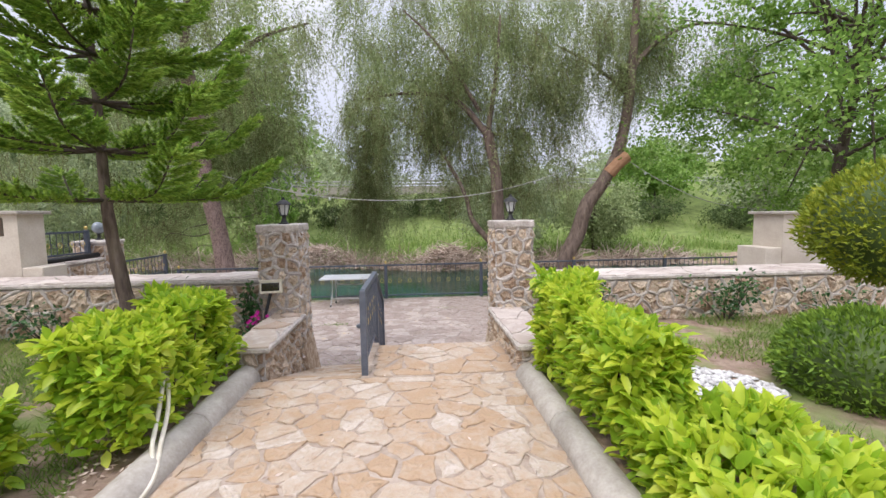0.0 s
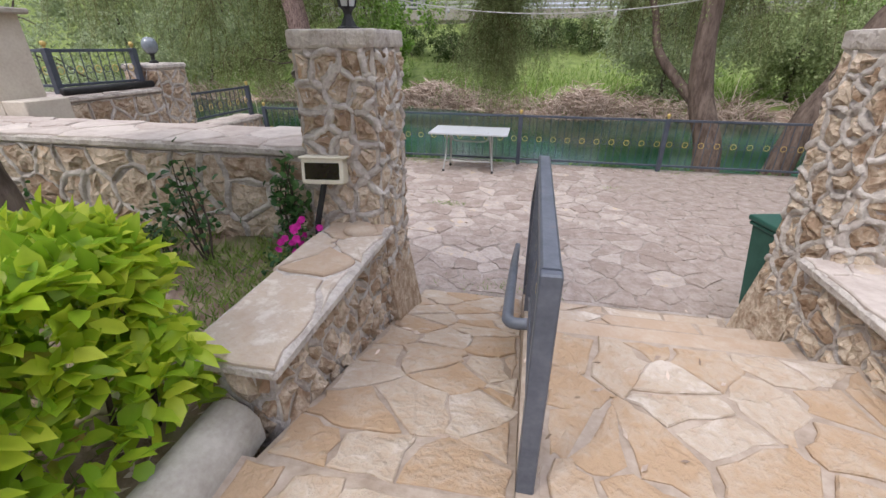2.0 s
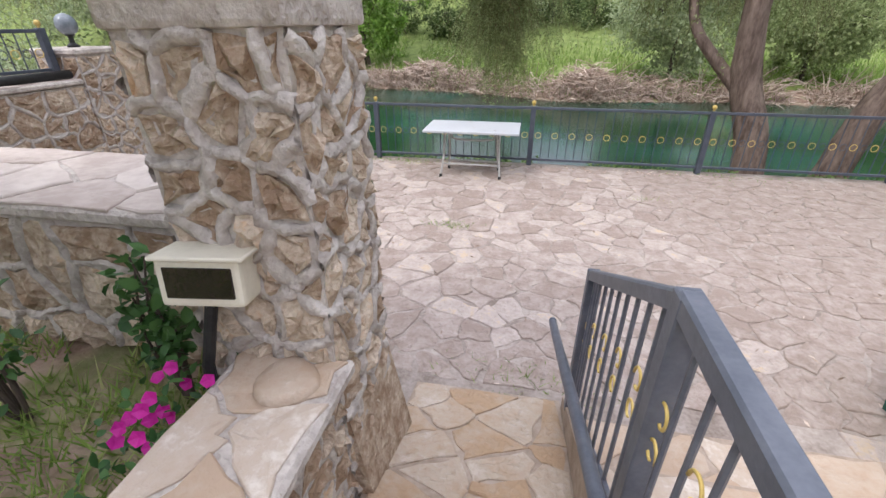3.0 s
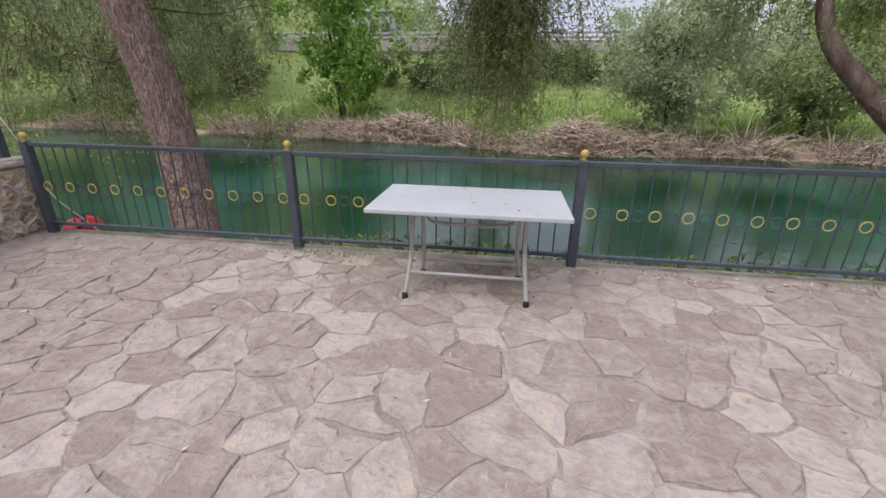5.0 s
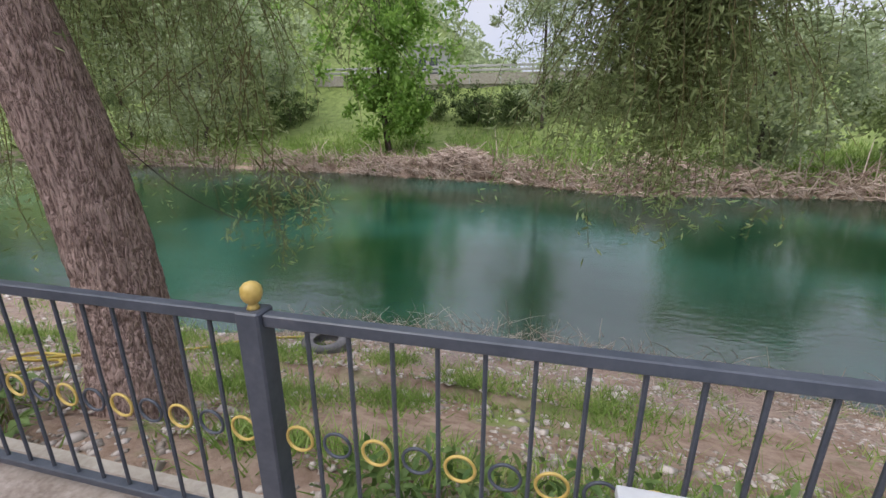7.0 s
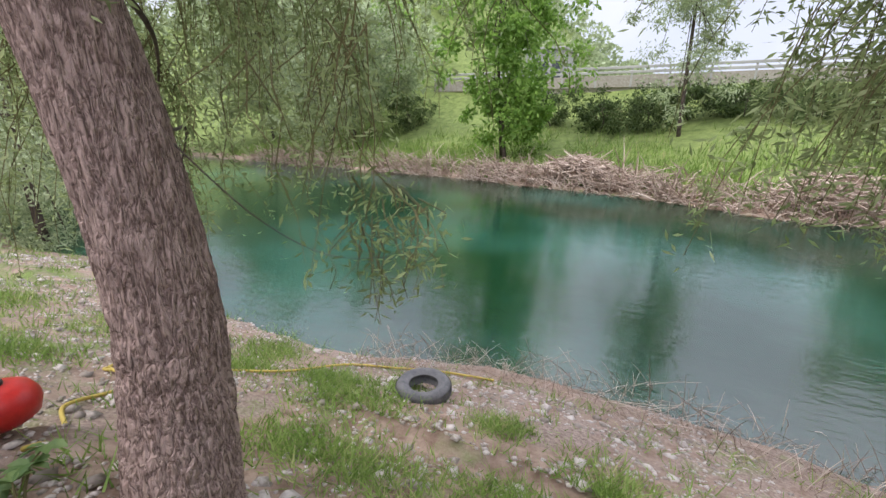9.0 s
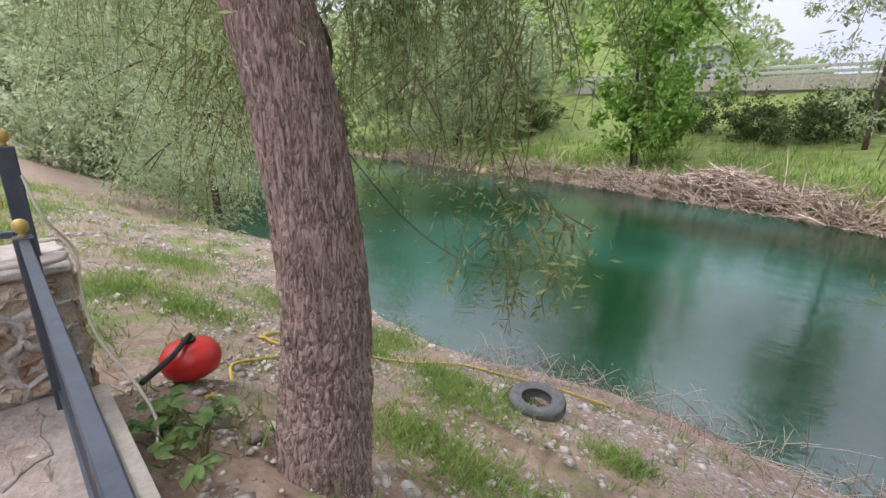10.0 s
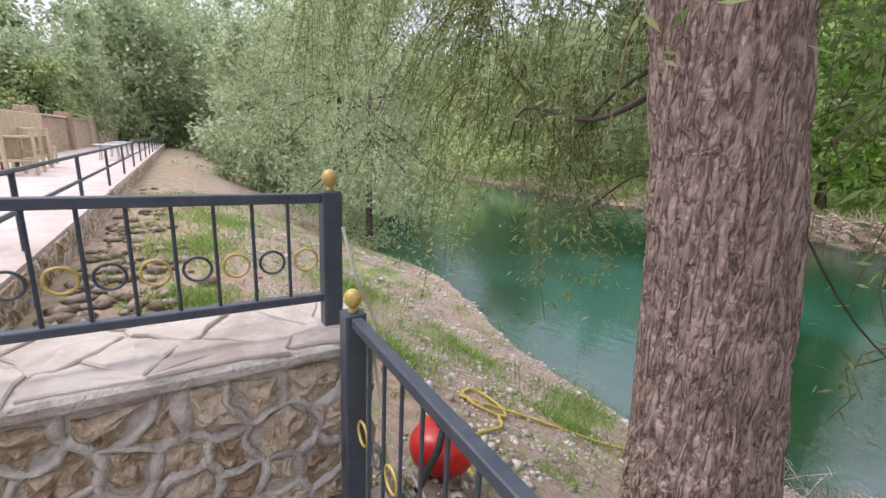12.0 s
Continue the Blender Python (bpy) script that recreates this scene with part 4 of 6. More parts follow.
# ---- folding table ----
def folding_table():
    t = empty("folding_table", (-0.88, 9.4, 0))
    tagged(t, "white folding table with grey tube legs beside the fence", "table")
    part("tabletop", soft_box((-1.59, 9.005, 0.702), (-0.18, 9.81, 0.735), 0.008, 2), WHITE_TOP, t)
    xl, xr = -1.31, -0.46
    for yb, ym, yt, zm, inset_, zc in ((9.13, 9.24, 9.28, 0.34, 0.0, 0.20), (9.60, 9.50, 9.34, 0.34, 0.05, 0.16)):
        a, b = xl + inset_, xr - inset_
        g = Geo()
        yc = yb + (ym - yb) * zc / zm
        g.tube([(a, yc, zc), (b, yc, zc)], 0.014, 8)
        part("crossbar", g, GREY_TUBE, t, smooth=True)
        for xx in (a, b):
            side = 0.03 if xx == a else -0.03
            g = Geo()
            g.tube(smooth_path([(xx - side, yb, 0.03), (xx, ym, zm), (xx + side * 0.3, yt, 0.70)], 6), 0.016, 8)
            fr = part("leg", g, GREY_TUBE, t, smooth=True)
            g = Geo()
            g.lathe([(0.021, 0), (0.024, 0.012), (0.022, 0.05), (0.016, 0.056)], 10, (xx - side, yb - 0.005, 0))
            part("foot", g, BLACK, fr, "black rubber foot")
    g = Geo()
    g.tube(smooth_path([(xl + 0.07, 9.42, 0.70), (xl + 0.09, 9.42, 0.60), (xl + 0.17, 9.42, 0.53), (xr - 0.17, 9.42, 0.53), (xr - 0.09, 9.42, 0.60), (xr - 0.07, 9.42, 0.70)], 5), 0.015, 8)
    part("brace", g, GREY_TUBE, t, smooth=True)


folding_table()


# ---- lamps, flood light, bin, barbecues ----
def lantern(x, y, z):
    l_ = empty("lantern", (x, y, z))
    tagged(l_, "small black lantern with frosted panes on the pillar", "lamp", "pillar lanterns")
    g = Geo()
    g.lathe([(0.075, 0), (0.075, 0.012), (0.05, 0.02), (0.035, 0.05), (0.022, 0.08), (0.03, 0.10), (0.045, 0.115), (0.05, 0.12)], 8, (x, y, z))
    part("base", g, BLACK, l_)
    g = Geo()
    g.lathe([(0.045, 0.12), (0.075, 0.25)], 6, (x, y, z))
    part("pane", g, LAMP_GLASS, l_, "frosted glass body")
    for k in range(6):
        a = 2 * math.pi * k / 6
        g = Geo()
        g.tube([(x + 0.047 * math.cos(a), y + 0.047 * math.sin(a), z + 0.12), (x + 0.077 * math.cos(a), y + 0.077 * math.sin(a), z + 0.252)], 0.006, 4)
        part("strut", g, BLACK, l_)
    g = Geo()
    g.lathe([(0.105, 0.25), (0.10, 0.262), (0.06, 0.30), (0.028, 0.315), (0.02, 0.335), (0.012, 0.35)], 8, (x, y, z))
    part("roof", g, BLACK, l_)


lantern(-0.90, 4.06, 2.21)
lantern(2.10, 4.08, 2.21)

l_ = empty("globe_lamp", (-5.86, 7.86, 1.87))
tagged(l_, "small glass globe lamp on the end pillar", "lamp")
g = Geo()
g.lathe([(0.07, 0), (0.07, 0.02), (0.03, 0.05), (0.03, 0.12), (0.06, 0.14)], 10, (-5.86, 7.86, 1.87))
part("base", g, BLACK, l_)
g = Geo()
g.lathe([(0.05, 0.14), (0.09, 0.17), (0.115, 0.22), (0.12, 0.26), (0.105, 0.32), (0.07, 0.36), (0.02, 0.38)], 16, (-5.86, 7.86, 1.87))
part("globe", g, GREY_GLASS, l_, smooth=True)


def flood_light():
    f = empty("flood_light", (-1.06, 3.66, 0.85))
    tagged(f, "cream flood light with dark glass on a black stake", "flood light")
    m = Matrix.Translation((-1.01, 3.765, 1.435)) @ Matrix.Rotation(radians(8), 4, "Z") @ Matrix.Rotation(radians(-8), 4, "X")

    def put(g):
        for arr in g.v:
            for k in range(len(arr)):
                arr[k] = m @ Vector(arr[k])
        return g

    part("housing", put(soft_box((-0.13, -0.05, -0.08), (0.13, 0.07, 0.08), 0.015, 2)), CREAM, f)
    part("visor", put(soft_box((-0.135, -0.07, 0.074), (0.15, 0.08, 0.088), 0.004, 1)), CREAM, f)
    part("glass", put(soft_box((-0.105, -0.056, -0.05), (0.105, -0.048, 0.05), 0.003, 1)), DARK_GLASS, f, "dark glass pane")
    g = Geo()
    g.tube([(-1.10, 3.72, 0.78), (-1.08, 3.73, 1.10), (-1.02, 3.77, 1.37)], 0.02, 8)
    part("stake", g, BLACK, f)


flood_light()


def wheelie_bin(x, y, rz):
    b = empty("wheelie_bin", (x, y, 0))
    tagged(b, "dark green plastic wheeled bin behind the pillar", "bin")
    m = Matrix.Translation((x, y, 0)) @ Matrix.Rotation(rz, 4, "Z") @ Matrix.Diagonal((0.86, 0.86, 0.89, 1))

    def put(g):
        for arr in g.v:
            for k in range(len(arr)):
                arr[k] = m @ Vector(arr[k])
        return g

    g = Geo()
    lo, hi = (0.17, 0.19), (0.235, 0.27)
    g.add([(sx * lo[0], sy * lo[1], 0.06) for sx, sy in ((-1, -1), (1, -1), (1, 1), (-1, 1))] + [(sx * hi[0], sy * hi[1], 0.92) for sx, sy in ((-1, -1), (1, -1), (1, 1), (-1, 1))],
          [[3, 2, 1, 0], [0, 1, 5, 4], [1, 2, 6, 5], [2, 3, 7, 6], [3, 0, 4, 7], [4, 5, 6, 7]])
    part("body", put(g), BIN_GREEN, b)
    part("rim", put(soft_box((-0.26, -0.295, 0.89), (0.26, 0.295, 0.93), 0.012, 1)), BIN_GREEN, b)
    g = soft_box((-0.27, -0.31, 0.932), (0.27, 0.31, 0.985), 0.02, 2)
    part("lid", put(g), BIN_GREEN, b)
    g = Geo()
    g.tube([(-0.2, 0.31, 0.93), (0.2, 0.31, 0.93)], 0.014, 8)
    part("handle", put(g), BIN_GREEN, b)
    for sx in (-0.19, 0.15):
        g = Geo()
        g.tube([(sx, 0.2, 0.09), (sx + 0.05, 0.2, 0.09)], 0.09, 14)
        part("wheel", put(g), BLACK, b)


wheelie_bin(2.36, 5.0, radians(-76))


def barbecue(x0, x1, y0, y1, z1, step_x, name_label):
    """Rendered outdoor fireplace with a slab roof and smoke holes."""
    b = empty("barbecue_oven", ((x0 + x1) / 2, (y0 + y1) / 2, 0))
    tagged(b, name_label, "barbecue", "barbecues")
    # the front is framed round two smoke holes
    hz0, hz1 = z1 - 0.36, z1 - 0.10
    w = x1 - x0
    holes = [(x0 + w * 0.24, x0 + w * 0.44), (x0 + w * 0.78, x0 + w * 0.87)]
    edges = [x0, holes[0][0], holes[0][1], holes[1][0], holes[1][1], x1]
    g = Geo()
    g.box((x0, y0, 0), (x1, y1, hz0))
    part("base", g, RENDERED, b)
    for i in (0, 2, 4):
        g = Geo()
        g.box((edges[i], y0, hz0), (edges[i + 1], y1, hz1))
        part("pier", g, RENDERED, b)
    g = Geo()
    g.box((x0, y0, hz1), (x1, y1, z1 - 0.051))
    part("lintel", g, RENDERED, b)
    # plain black panel 0.2 m behind each smoke hole
    for a, c in holes:
        g = Geo()
        g.box((a, y0 + 0.2, hz0), (c, y0 + 0.22, hz1))
        part("flue", g, BLACK, b, "black panel set back in the smoke hole")
    part("roof_slab", wobble(soft_box((x0 - 0.07, y0 - 0.07, z1 - 0.05), (x1 + 0.07, y1 + 0.07, z1), 0.01, 1), 0.006, 4), CONCRETE, b)
    part("shelf", soft_box((min(step_x), y0, 0), (max(step_x), y1, 1.64), 0.01, 1), RENDERED, b)


barbecue(-6.22, -4.78, 4.76, 5.2, 2.45, (-4.778, -4.50), "plastered stone barbecue oven with slab roof and smoke holes")
barbecue(7.10, 8.3, 5.25, 5.9, 2.26, (6.80, 7.098), "plastered stone barbecue oven behind the garden wall")


# ---- trees ----
def bark_trunk(path, radii, sides, per, seed, depth):
    """A trunk with deep upright fissures."""
    pts = smooth_path(path, per)
    rad = np.interp(np.linspace(0, 1, len(pts)), np.linspace(0, 1, len(radii)), radii)
    g = Geo()
    g.tube(pts, rad, sides)
    arr = g.v[0]
    for i in range(len(pts)):
        c = pts[i]
        for j in range(sides):
            k = i * sides + j
            d = arr[k] - c
            a = 2 * math.pi * j / sides
            s = i / len(pts) * per * 0.12 * len(path)
            q = Vector((math.cos(a) * 8.5, math.sin(a) * 8.5, s * 1.3 + seed))
            warp = 0.5 * noise.noise(Vector((math.cos(a) * 2, math.sin(a) * 2, s * 0.5 + seed)))
            q += Vector((warp, -warp, 0))
            ridge = min(1.0, abs(noise.noise(q)) * 4.0)
            ridge2 = noise.noise(Vector((math.cos(a) * 16, math.sin(a) * 16, s * 5.0 + seed)))
            lump = noise.noise(Vector((math.cos(a) * 1.2, math.sin(a) * 1.2, s * 0.8 + seed)))
            arr[k] = c + d * (1 + depth * (ridge * 1.1 - 0.75 + 0.35 * ridge2) + 0.05 * lump)
    return g


def limb(g, pts, r0, r1, sides=8):
    p = smooth_path(pts, 5)
    g.tube(p, np.linspace(r0, r1, len(p)), sides)


def willow(label, trunk_geo, limbs, crowns, seed, leaf=0.082, leafmat=None, cut=None, twig=True, bark=MID_BARK):
    """crowns: (centre, radii, lowest anchor, number, shortest, longest, leaves a metre)."""
    r = np.random.default_rng(seed)
    t = empty("willow_tree", tuple(trunk_geo.v[0].mean(axis=0) * np.array([1, 1, 0]) + np.array([0, 0, -0.8])))
    tagged(t, label, "willow tree", "willows on the bank")
    part("trunk", trunk_geo, bark, t, smooth=True)
    for pts, r0, r1 in limbs:
        g = Geo()
        limb(g, pts, r0, r1)
        part("limb", g, MID_BARK if r0 > 0.05 else DARK_BARK, t, smooth=True)
    lv, tw = Geo(), Geo()
    for c, rad, n_, lo, hi, dens in crowns:
        a = unit(n_, r) * r.uniform(0.25, 1, (n_, 1)) ** 0.5
        # the strands hang in bunches
        bunch = unit(max(4, n_ // 28), r) * r.uniform(0.2, 1, (max(4, n_ // 28), 1)) ** 0.5
        pick = bunch[r.integers(0, len(bunch), n_)] + r.normal(size=(n_, 3)) * 0.075
        a = np.where(r.uniform(size=(n_, 1)) < 0.90, pick, a)
        an = np.array(c) + a * np.array(rad)
        strands(lv, tw if twig else None, an, r.uniform(lo, hi, n_), dens * 0.60, leaf, r)
        if rad[0] > 1.5 and c[2] > 4.0:
            # feathery masses round the twigs' upper ends
            m_ = int(n_ / 12)
            cc = np.array(c) + unit(m_, r) * r.uniform(0.1, 1, (m_, 1)) ** 0.45 * np.array(rad) * 1.05
            idx = r.integers(0, m_, m_ * 230)
            off = r.normal(size=(len(idx), 3)) * np.array([0.24, 0.24, 0.34])
            v, q = leaf_quads(cc[idx] + off, off * np.array([0.6, 0.6, 0]) + r.normal(size=off.shape) * 0.35 + np.array([0, 0, -0.45]), leaf * 1.35, leaf * 0.40, r)
            lv.add_array(v, q)
    part("crown", lv, leafmat or WILLOW, t)
    if twig:
        part("twigwork", tw, GREEN_TWIG, t, kind="stuff")
    if cut:
        g = Geo()
        g.tube(cut[0], cut[1], 12)
        part("cut_stump", g, CUT_WOOD, t, "orange sawn stump of a limb")
    return t


# leaning willow whose trunk stands just behind the fence
tg = bark_trunk([(-4.55, 11.02, -1.1), (-4.58, 11.05, -0.6), (-4.66, 11.16, 0.0), (-4.72, 11.21, 0.6), (-4.80, 11.14, 1.6), (-4.91, 10.98, 2.6), (-5.05, 10.95, 3.6), (-5.2, 11.05, 4.6), (-5.3, 11.2, 5.8)],
                [0.36, 0.30, 0.275, 0.26, 0.235, 0.215, 0.21, 0.20, 0.19], 190, 40, 3.0, 0.05)
willow("leaning willow with furrowed brown bark behind the fence", tg,
       [([(-5.3, 11.2, 5.7), (-5.5, 11.2, 7.0), (-5.4, 11.3, 8.6), (-5.6, 11.3, 10.5)], 0.17, 0.06),
        ([(-5.25, 11.2, 5.4), (-4.6, 11.3, 6.3), (-3.6, 11.5, 7.4), (-2.2, 11.8, 8.0)], 0.14, 0.03),
        ([(-5.3, 11.2, 5.6), (-6.2, 11.5, 6.8), (-7.2, 12.0, 7.8), (-8.4, 12.4, 8.0)], 0.14, 0.03),
        ([(-5.25, 11.2, 5.0), (-4.9, 12.2, 6.2), (-4.6, 13.6, 7.2)], 0.10, 0.02),
        ([(-4.95, 11.25, 2.25), (-5.5, 11.8, 2.1), (-6.3, 12.3, 1.95), (-7.0, 12.6, 1.5)], 0.026, 0.004),
        ([(-4.95, 11.15, 1.9), (-5.7, 11.5, 1.75), (-6.4, 11.6, 1.85), (-6.8, 11.8, 1.6)], 0.020, 0.004),
        ([(-4.85, 11.2, 1.75), (-5.3, 11.7, 1.45), (-5.9, 12.2, 1.42), (-6.6, 12.5, 1.0)], 0.020, 0.004),
        ([(-4.75, 11.15, 2.3), (-4.3, 11.7, 2.3), (-3.9, 12.1, 2.45), (-3.6, 12.4, 2.3)], 0.010, 0.003),
        ([(-4.65, 11.25, 1.5), (-4.45, 11.6, 1.0), (-4.2, 11.9, 0.72), (-3.95, 12.2, 0.66)], 0.005, 0.002)],
       [((-5.3, 11.9, 7.4), (3.6, 3.0, 2.4), 900, 0.6, 2.0, 95),
        ((-5.6, 12.9, 4.8), (2.6, 1.7, 1.4), 400, 0.8, 2.4, 90),
        ((-7.2, 12.6, 3.2), (1.7, 1.4, 0.9), 115, 1.0, 2.8, 80),
        ((-6.7, 12.1, 2.0), (0.9, 0.7, 0.35), 60, 0.6, 1.8, 70),
        ((-9.5, 12.6, 4.4), (2.6, 2.0, 1.4), 130, 1.2, 3.2, 80),
        ((-3.6, 13.2, 5.0), (1.6, 1.2, 1.0), 60, 0.6, 1.5, 70),
        ((-4.0, 12.9, 2.7), (1.1, 0.9, 0.6), 18, 0.5, 1.3, 50),
        ((-4.0, 12.3, 1.10), (0.75, 0.5, 0.40), 26, 0.3, 0.8, 55),
        ((-4.35, 12.2, 1.9), (0.6, 0.5, 0.5), 26, 0.4, 1.2, 55)], 101, bark=BARK)

# forked willow
tg = bark_trunk([(3.95, 11.25, -1.0), (3.90, 11.25, -0.3), (3.82, 11.35, 0.4), (3.55, 11.5, 1.2), (3.40, 11.5, 2.2), (3.35, 11.5, 3.4), (3.1, 11.6, 4.8)], [0.34, 0.27, 0.25, 0.24, 0.19, 0.17, 0.15], 48, 10, 8.0, 0.07)
willow("forked willow leaning over the river behind the fence", tg,
       [([(3.65, 11.45, 0.9), (3.1, 11.7, 1.5), (2.65, 11.9, 2.1), (2.4, 12.0, 3.0), (1.6, 12.3, 4.4), (0.2, 12.9, 5.6)], 0.12, 0.03),
        ([(3.1, 11.6, 4.7), (2.2, 12.0, 5.8), (0.8, 12.6, 6.2), (-0.8, 13.3, 6.2)], 0.11, 0.03),
        ([(3.1, 11.6, 4.7), (3.4, 11.8, 6.4), (3.6, 12.0, 8.4)], 0.10, 0.03),
        ([(2.9, 11.7, 5.4), (1.7, 11.9, 7.4), (0.6, 12.2, 8.6)], 0.07, 0.02)],
       [((-0.70, 13.45, 4.3), (0.62, 0.5, 1.2), 240, 1.2, 2.6, 110),
        ((-0.60, 13.45, 2.8), (0.48, 0.42, 0.8), 200, 0.8, 2.0, 110),
        ((0.4, 13.0, 6.2), (2.4, 1.7, 1.8), 440, 0.8, 2.2, 95),
        ((3.4, 12.8, 5.2), (2.2, 1.6, 1.4), 300, 0.9, 2.8, 90),
        ((4.3, 12.7, 3.5), (1.2, 0.8, 0.7), 80, 0.6, 1.7, 85),
        ((2.7, 12.6, 3.4), (1.3, 0.6, 0.8), 70, 0.5, 1.4, 85),
        ((3.6, 12.6, 7.0), (2.8, 2.0, 2.0), 480, 0.8, 2.4, 90),
        ((1.2, 13.4, 8.8), (3.6, 2.4, 1.8), 360, 0.8, 2.4, 85)], 102)

# thicker willow with a sawn limb
tg = bark_trunk([(5.10, 11.25, -1.0), (5.2, 11.2, -0.3), (5.42, 11.2, 0.8), (5.80, 11.2, 1.6), (6.1, 11.2, 2.5), (6.6, 11.2, 3.2), (7.05, 11.2, 4.1), (7.35, 11.25, 5.4), (7.5, 11.3, 6.8), (7.6, 11.3, 8.6)],
                [0.31, 0.26, 0.23, 0.23, 0.21, 0.19, 0.17, 0.15, 0.13, 0.10], 48, 9, 15.0, 0.07)
willow("tall willow with a sawn limb behind the fence", tg,
       [([(7.5, 11.3, 6.6), (8.3, 11.5, 7.4), (9.4, 11.6, 8.0), (10.8, 11.8, 8.2)], 0.10, 0.03),
        ([(7.6, 11.3, 8.5), (7.3, 11.4, 10.0), (7.6, 11.6, 11.5)], 0.10, 0.04),
        ([(7.4, 11.3, 5.8), (6.4, 11.6, 6.8), (5.2, 12.0, 7.6)], 0.07, 0.02)],
       [((6.8, 12.4, 7.6), (2.8, 1.8, 2.2), 560, 0.7, 2.4, 90),
        ((10.2, 12.4, 7.6), (2.6, 1.9, 2.0), 380, 0.8, 2.2, 85),
        ((6.0, 12.2, 4.2), (1.0, 0.8, 1.0), 90, 0.6, 2.0, 80),
        ((4.8, 13.8, 10.0), (4.2, 2.4, 1.8), 300, 0.8, 2.4, 80)], 103,
       cut=([(6.75, 11.15, 3.45), (7.0, 11.05, 3.75), (7.25, 11.0, 3.95)], [0.2, 0.19, 0.17]))


def leafy_tree(name, label, category, base, height, crown, n_clump, per, leaf, material, seed, trunk_r=0.15, width=0.5, group="", low=0.15, droop=-0.2, clump_r=0.35):
    """A tapered trunk, limbs to every third clump, and clumps of leaves with gaps between them."""
    r = np.random.default_rng(seed)
    t = empty(name, base)
    tagged(t, label, category, group)
    g = Geo()
    top = np.array(base) + np.array([r.normal() * 0.3, r.normal() * 0.3, height * 0.75])
    mid = (np.array(base) + top) / 2 + r.normal(size=3) * np.array([0.25, 0.25, 0])
    limb(g, [tuple(np.array(base) - [0, 0, 0.3]), tuple(mid), tuple(top)], trunk_r, trunk_r * 0.3, 10)
    cen = np.array(base) + np.array([0, 0, height * (1 + low) / 2])
    a = unit(n_clump, r) * r.uniform(0.15, 1, (n_clump, 1)) ** 0.45
    bulge = np.array([1.0 + 0.75 * noise.noise(Vector(q * 1.9) + Vector((seed, 0, 0))) for q in a])
    cl = cen + a * bulge[:, None] * np.array([crown, crown, height * (1 - low) / 2])
    cl[:, 2] = np.maximum(cl[:, 2], base[2] + 0.3)
    for c in cl[::3]:
        s = mid + (top - mid) * r.uniform(0, 1)
        limb(g, [tuple(s), tuple((s + c) / 2 + [0, 0, 0.2]), tuple(c)], trunk_r * 0.3, 0.012, 5)
    part("trunk", g, DARK_BARK, t, smooth=True)
    idx = r.integers(0, n_clump, n_clump * per)
    rad = crown * clump_r * r.uniform(0.35, 1.2, n_clump)
    off = unit(len(idx), r) * (r.uniform(0, 1.15, (len(idx), 1)) ** 0.8)
    c = cl[idx] + off * rad[idx][:, None] * np.array([1, 1, 0.8])
    d = off + r.normal(size=off.shape) * 0.8 + np.array([0, 0, droop])
    lv = Geo()
    v, q = leaf_quads(c, d, leaf, leaf * width, r)
    lv.add_array(v, q)
    part("crown", lv, material, t)
    return t


leafy_tree("broadleaf_tree", "bright green broadleaf tree behind the barbecue", "tree", (11.5, 8.6, -0.1), 9.5, 4.6, 110, 380, 0.13, BROAD, 201, 0.2, 0.55, low=0.18, clump_r=0.28)
leafy_tree("broadleaf_tree", "bright green broadleaf tree at the garden edge", "tree", (15.0, 3.0, 0.7), 9.0, 4.2, 80, 250, 0.15, BROAD, 202, 0.2, 0.55, low=0.15, clump_r=0.3)

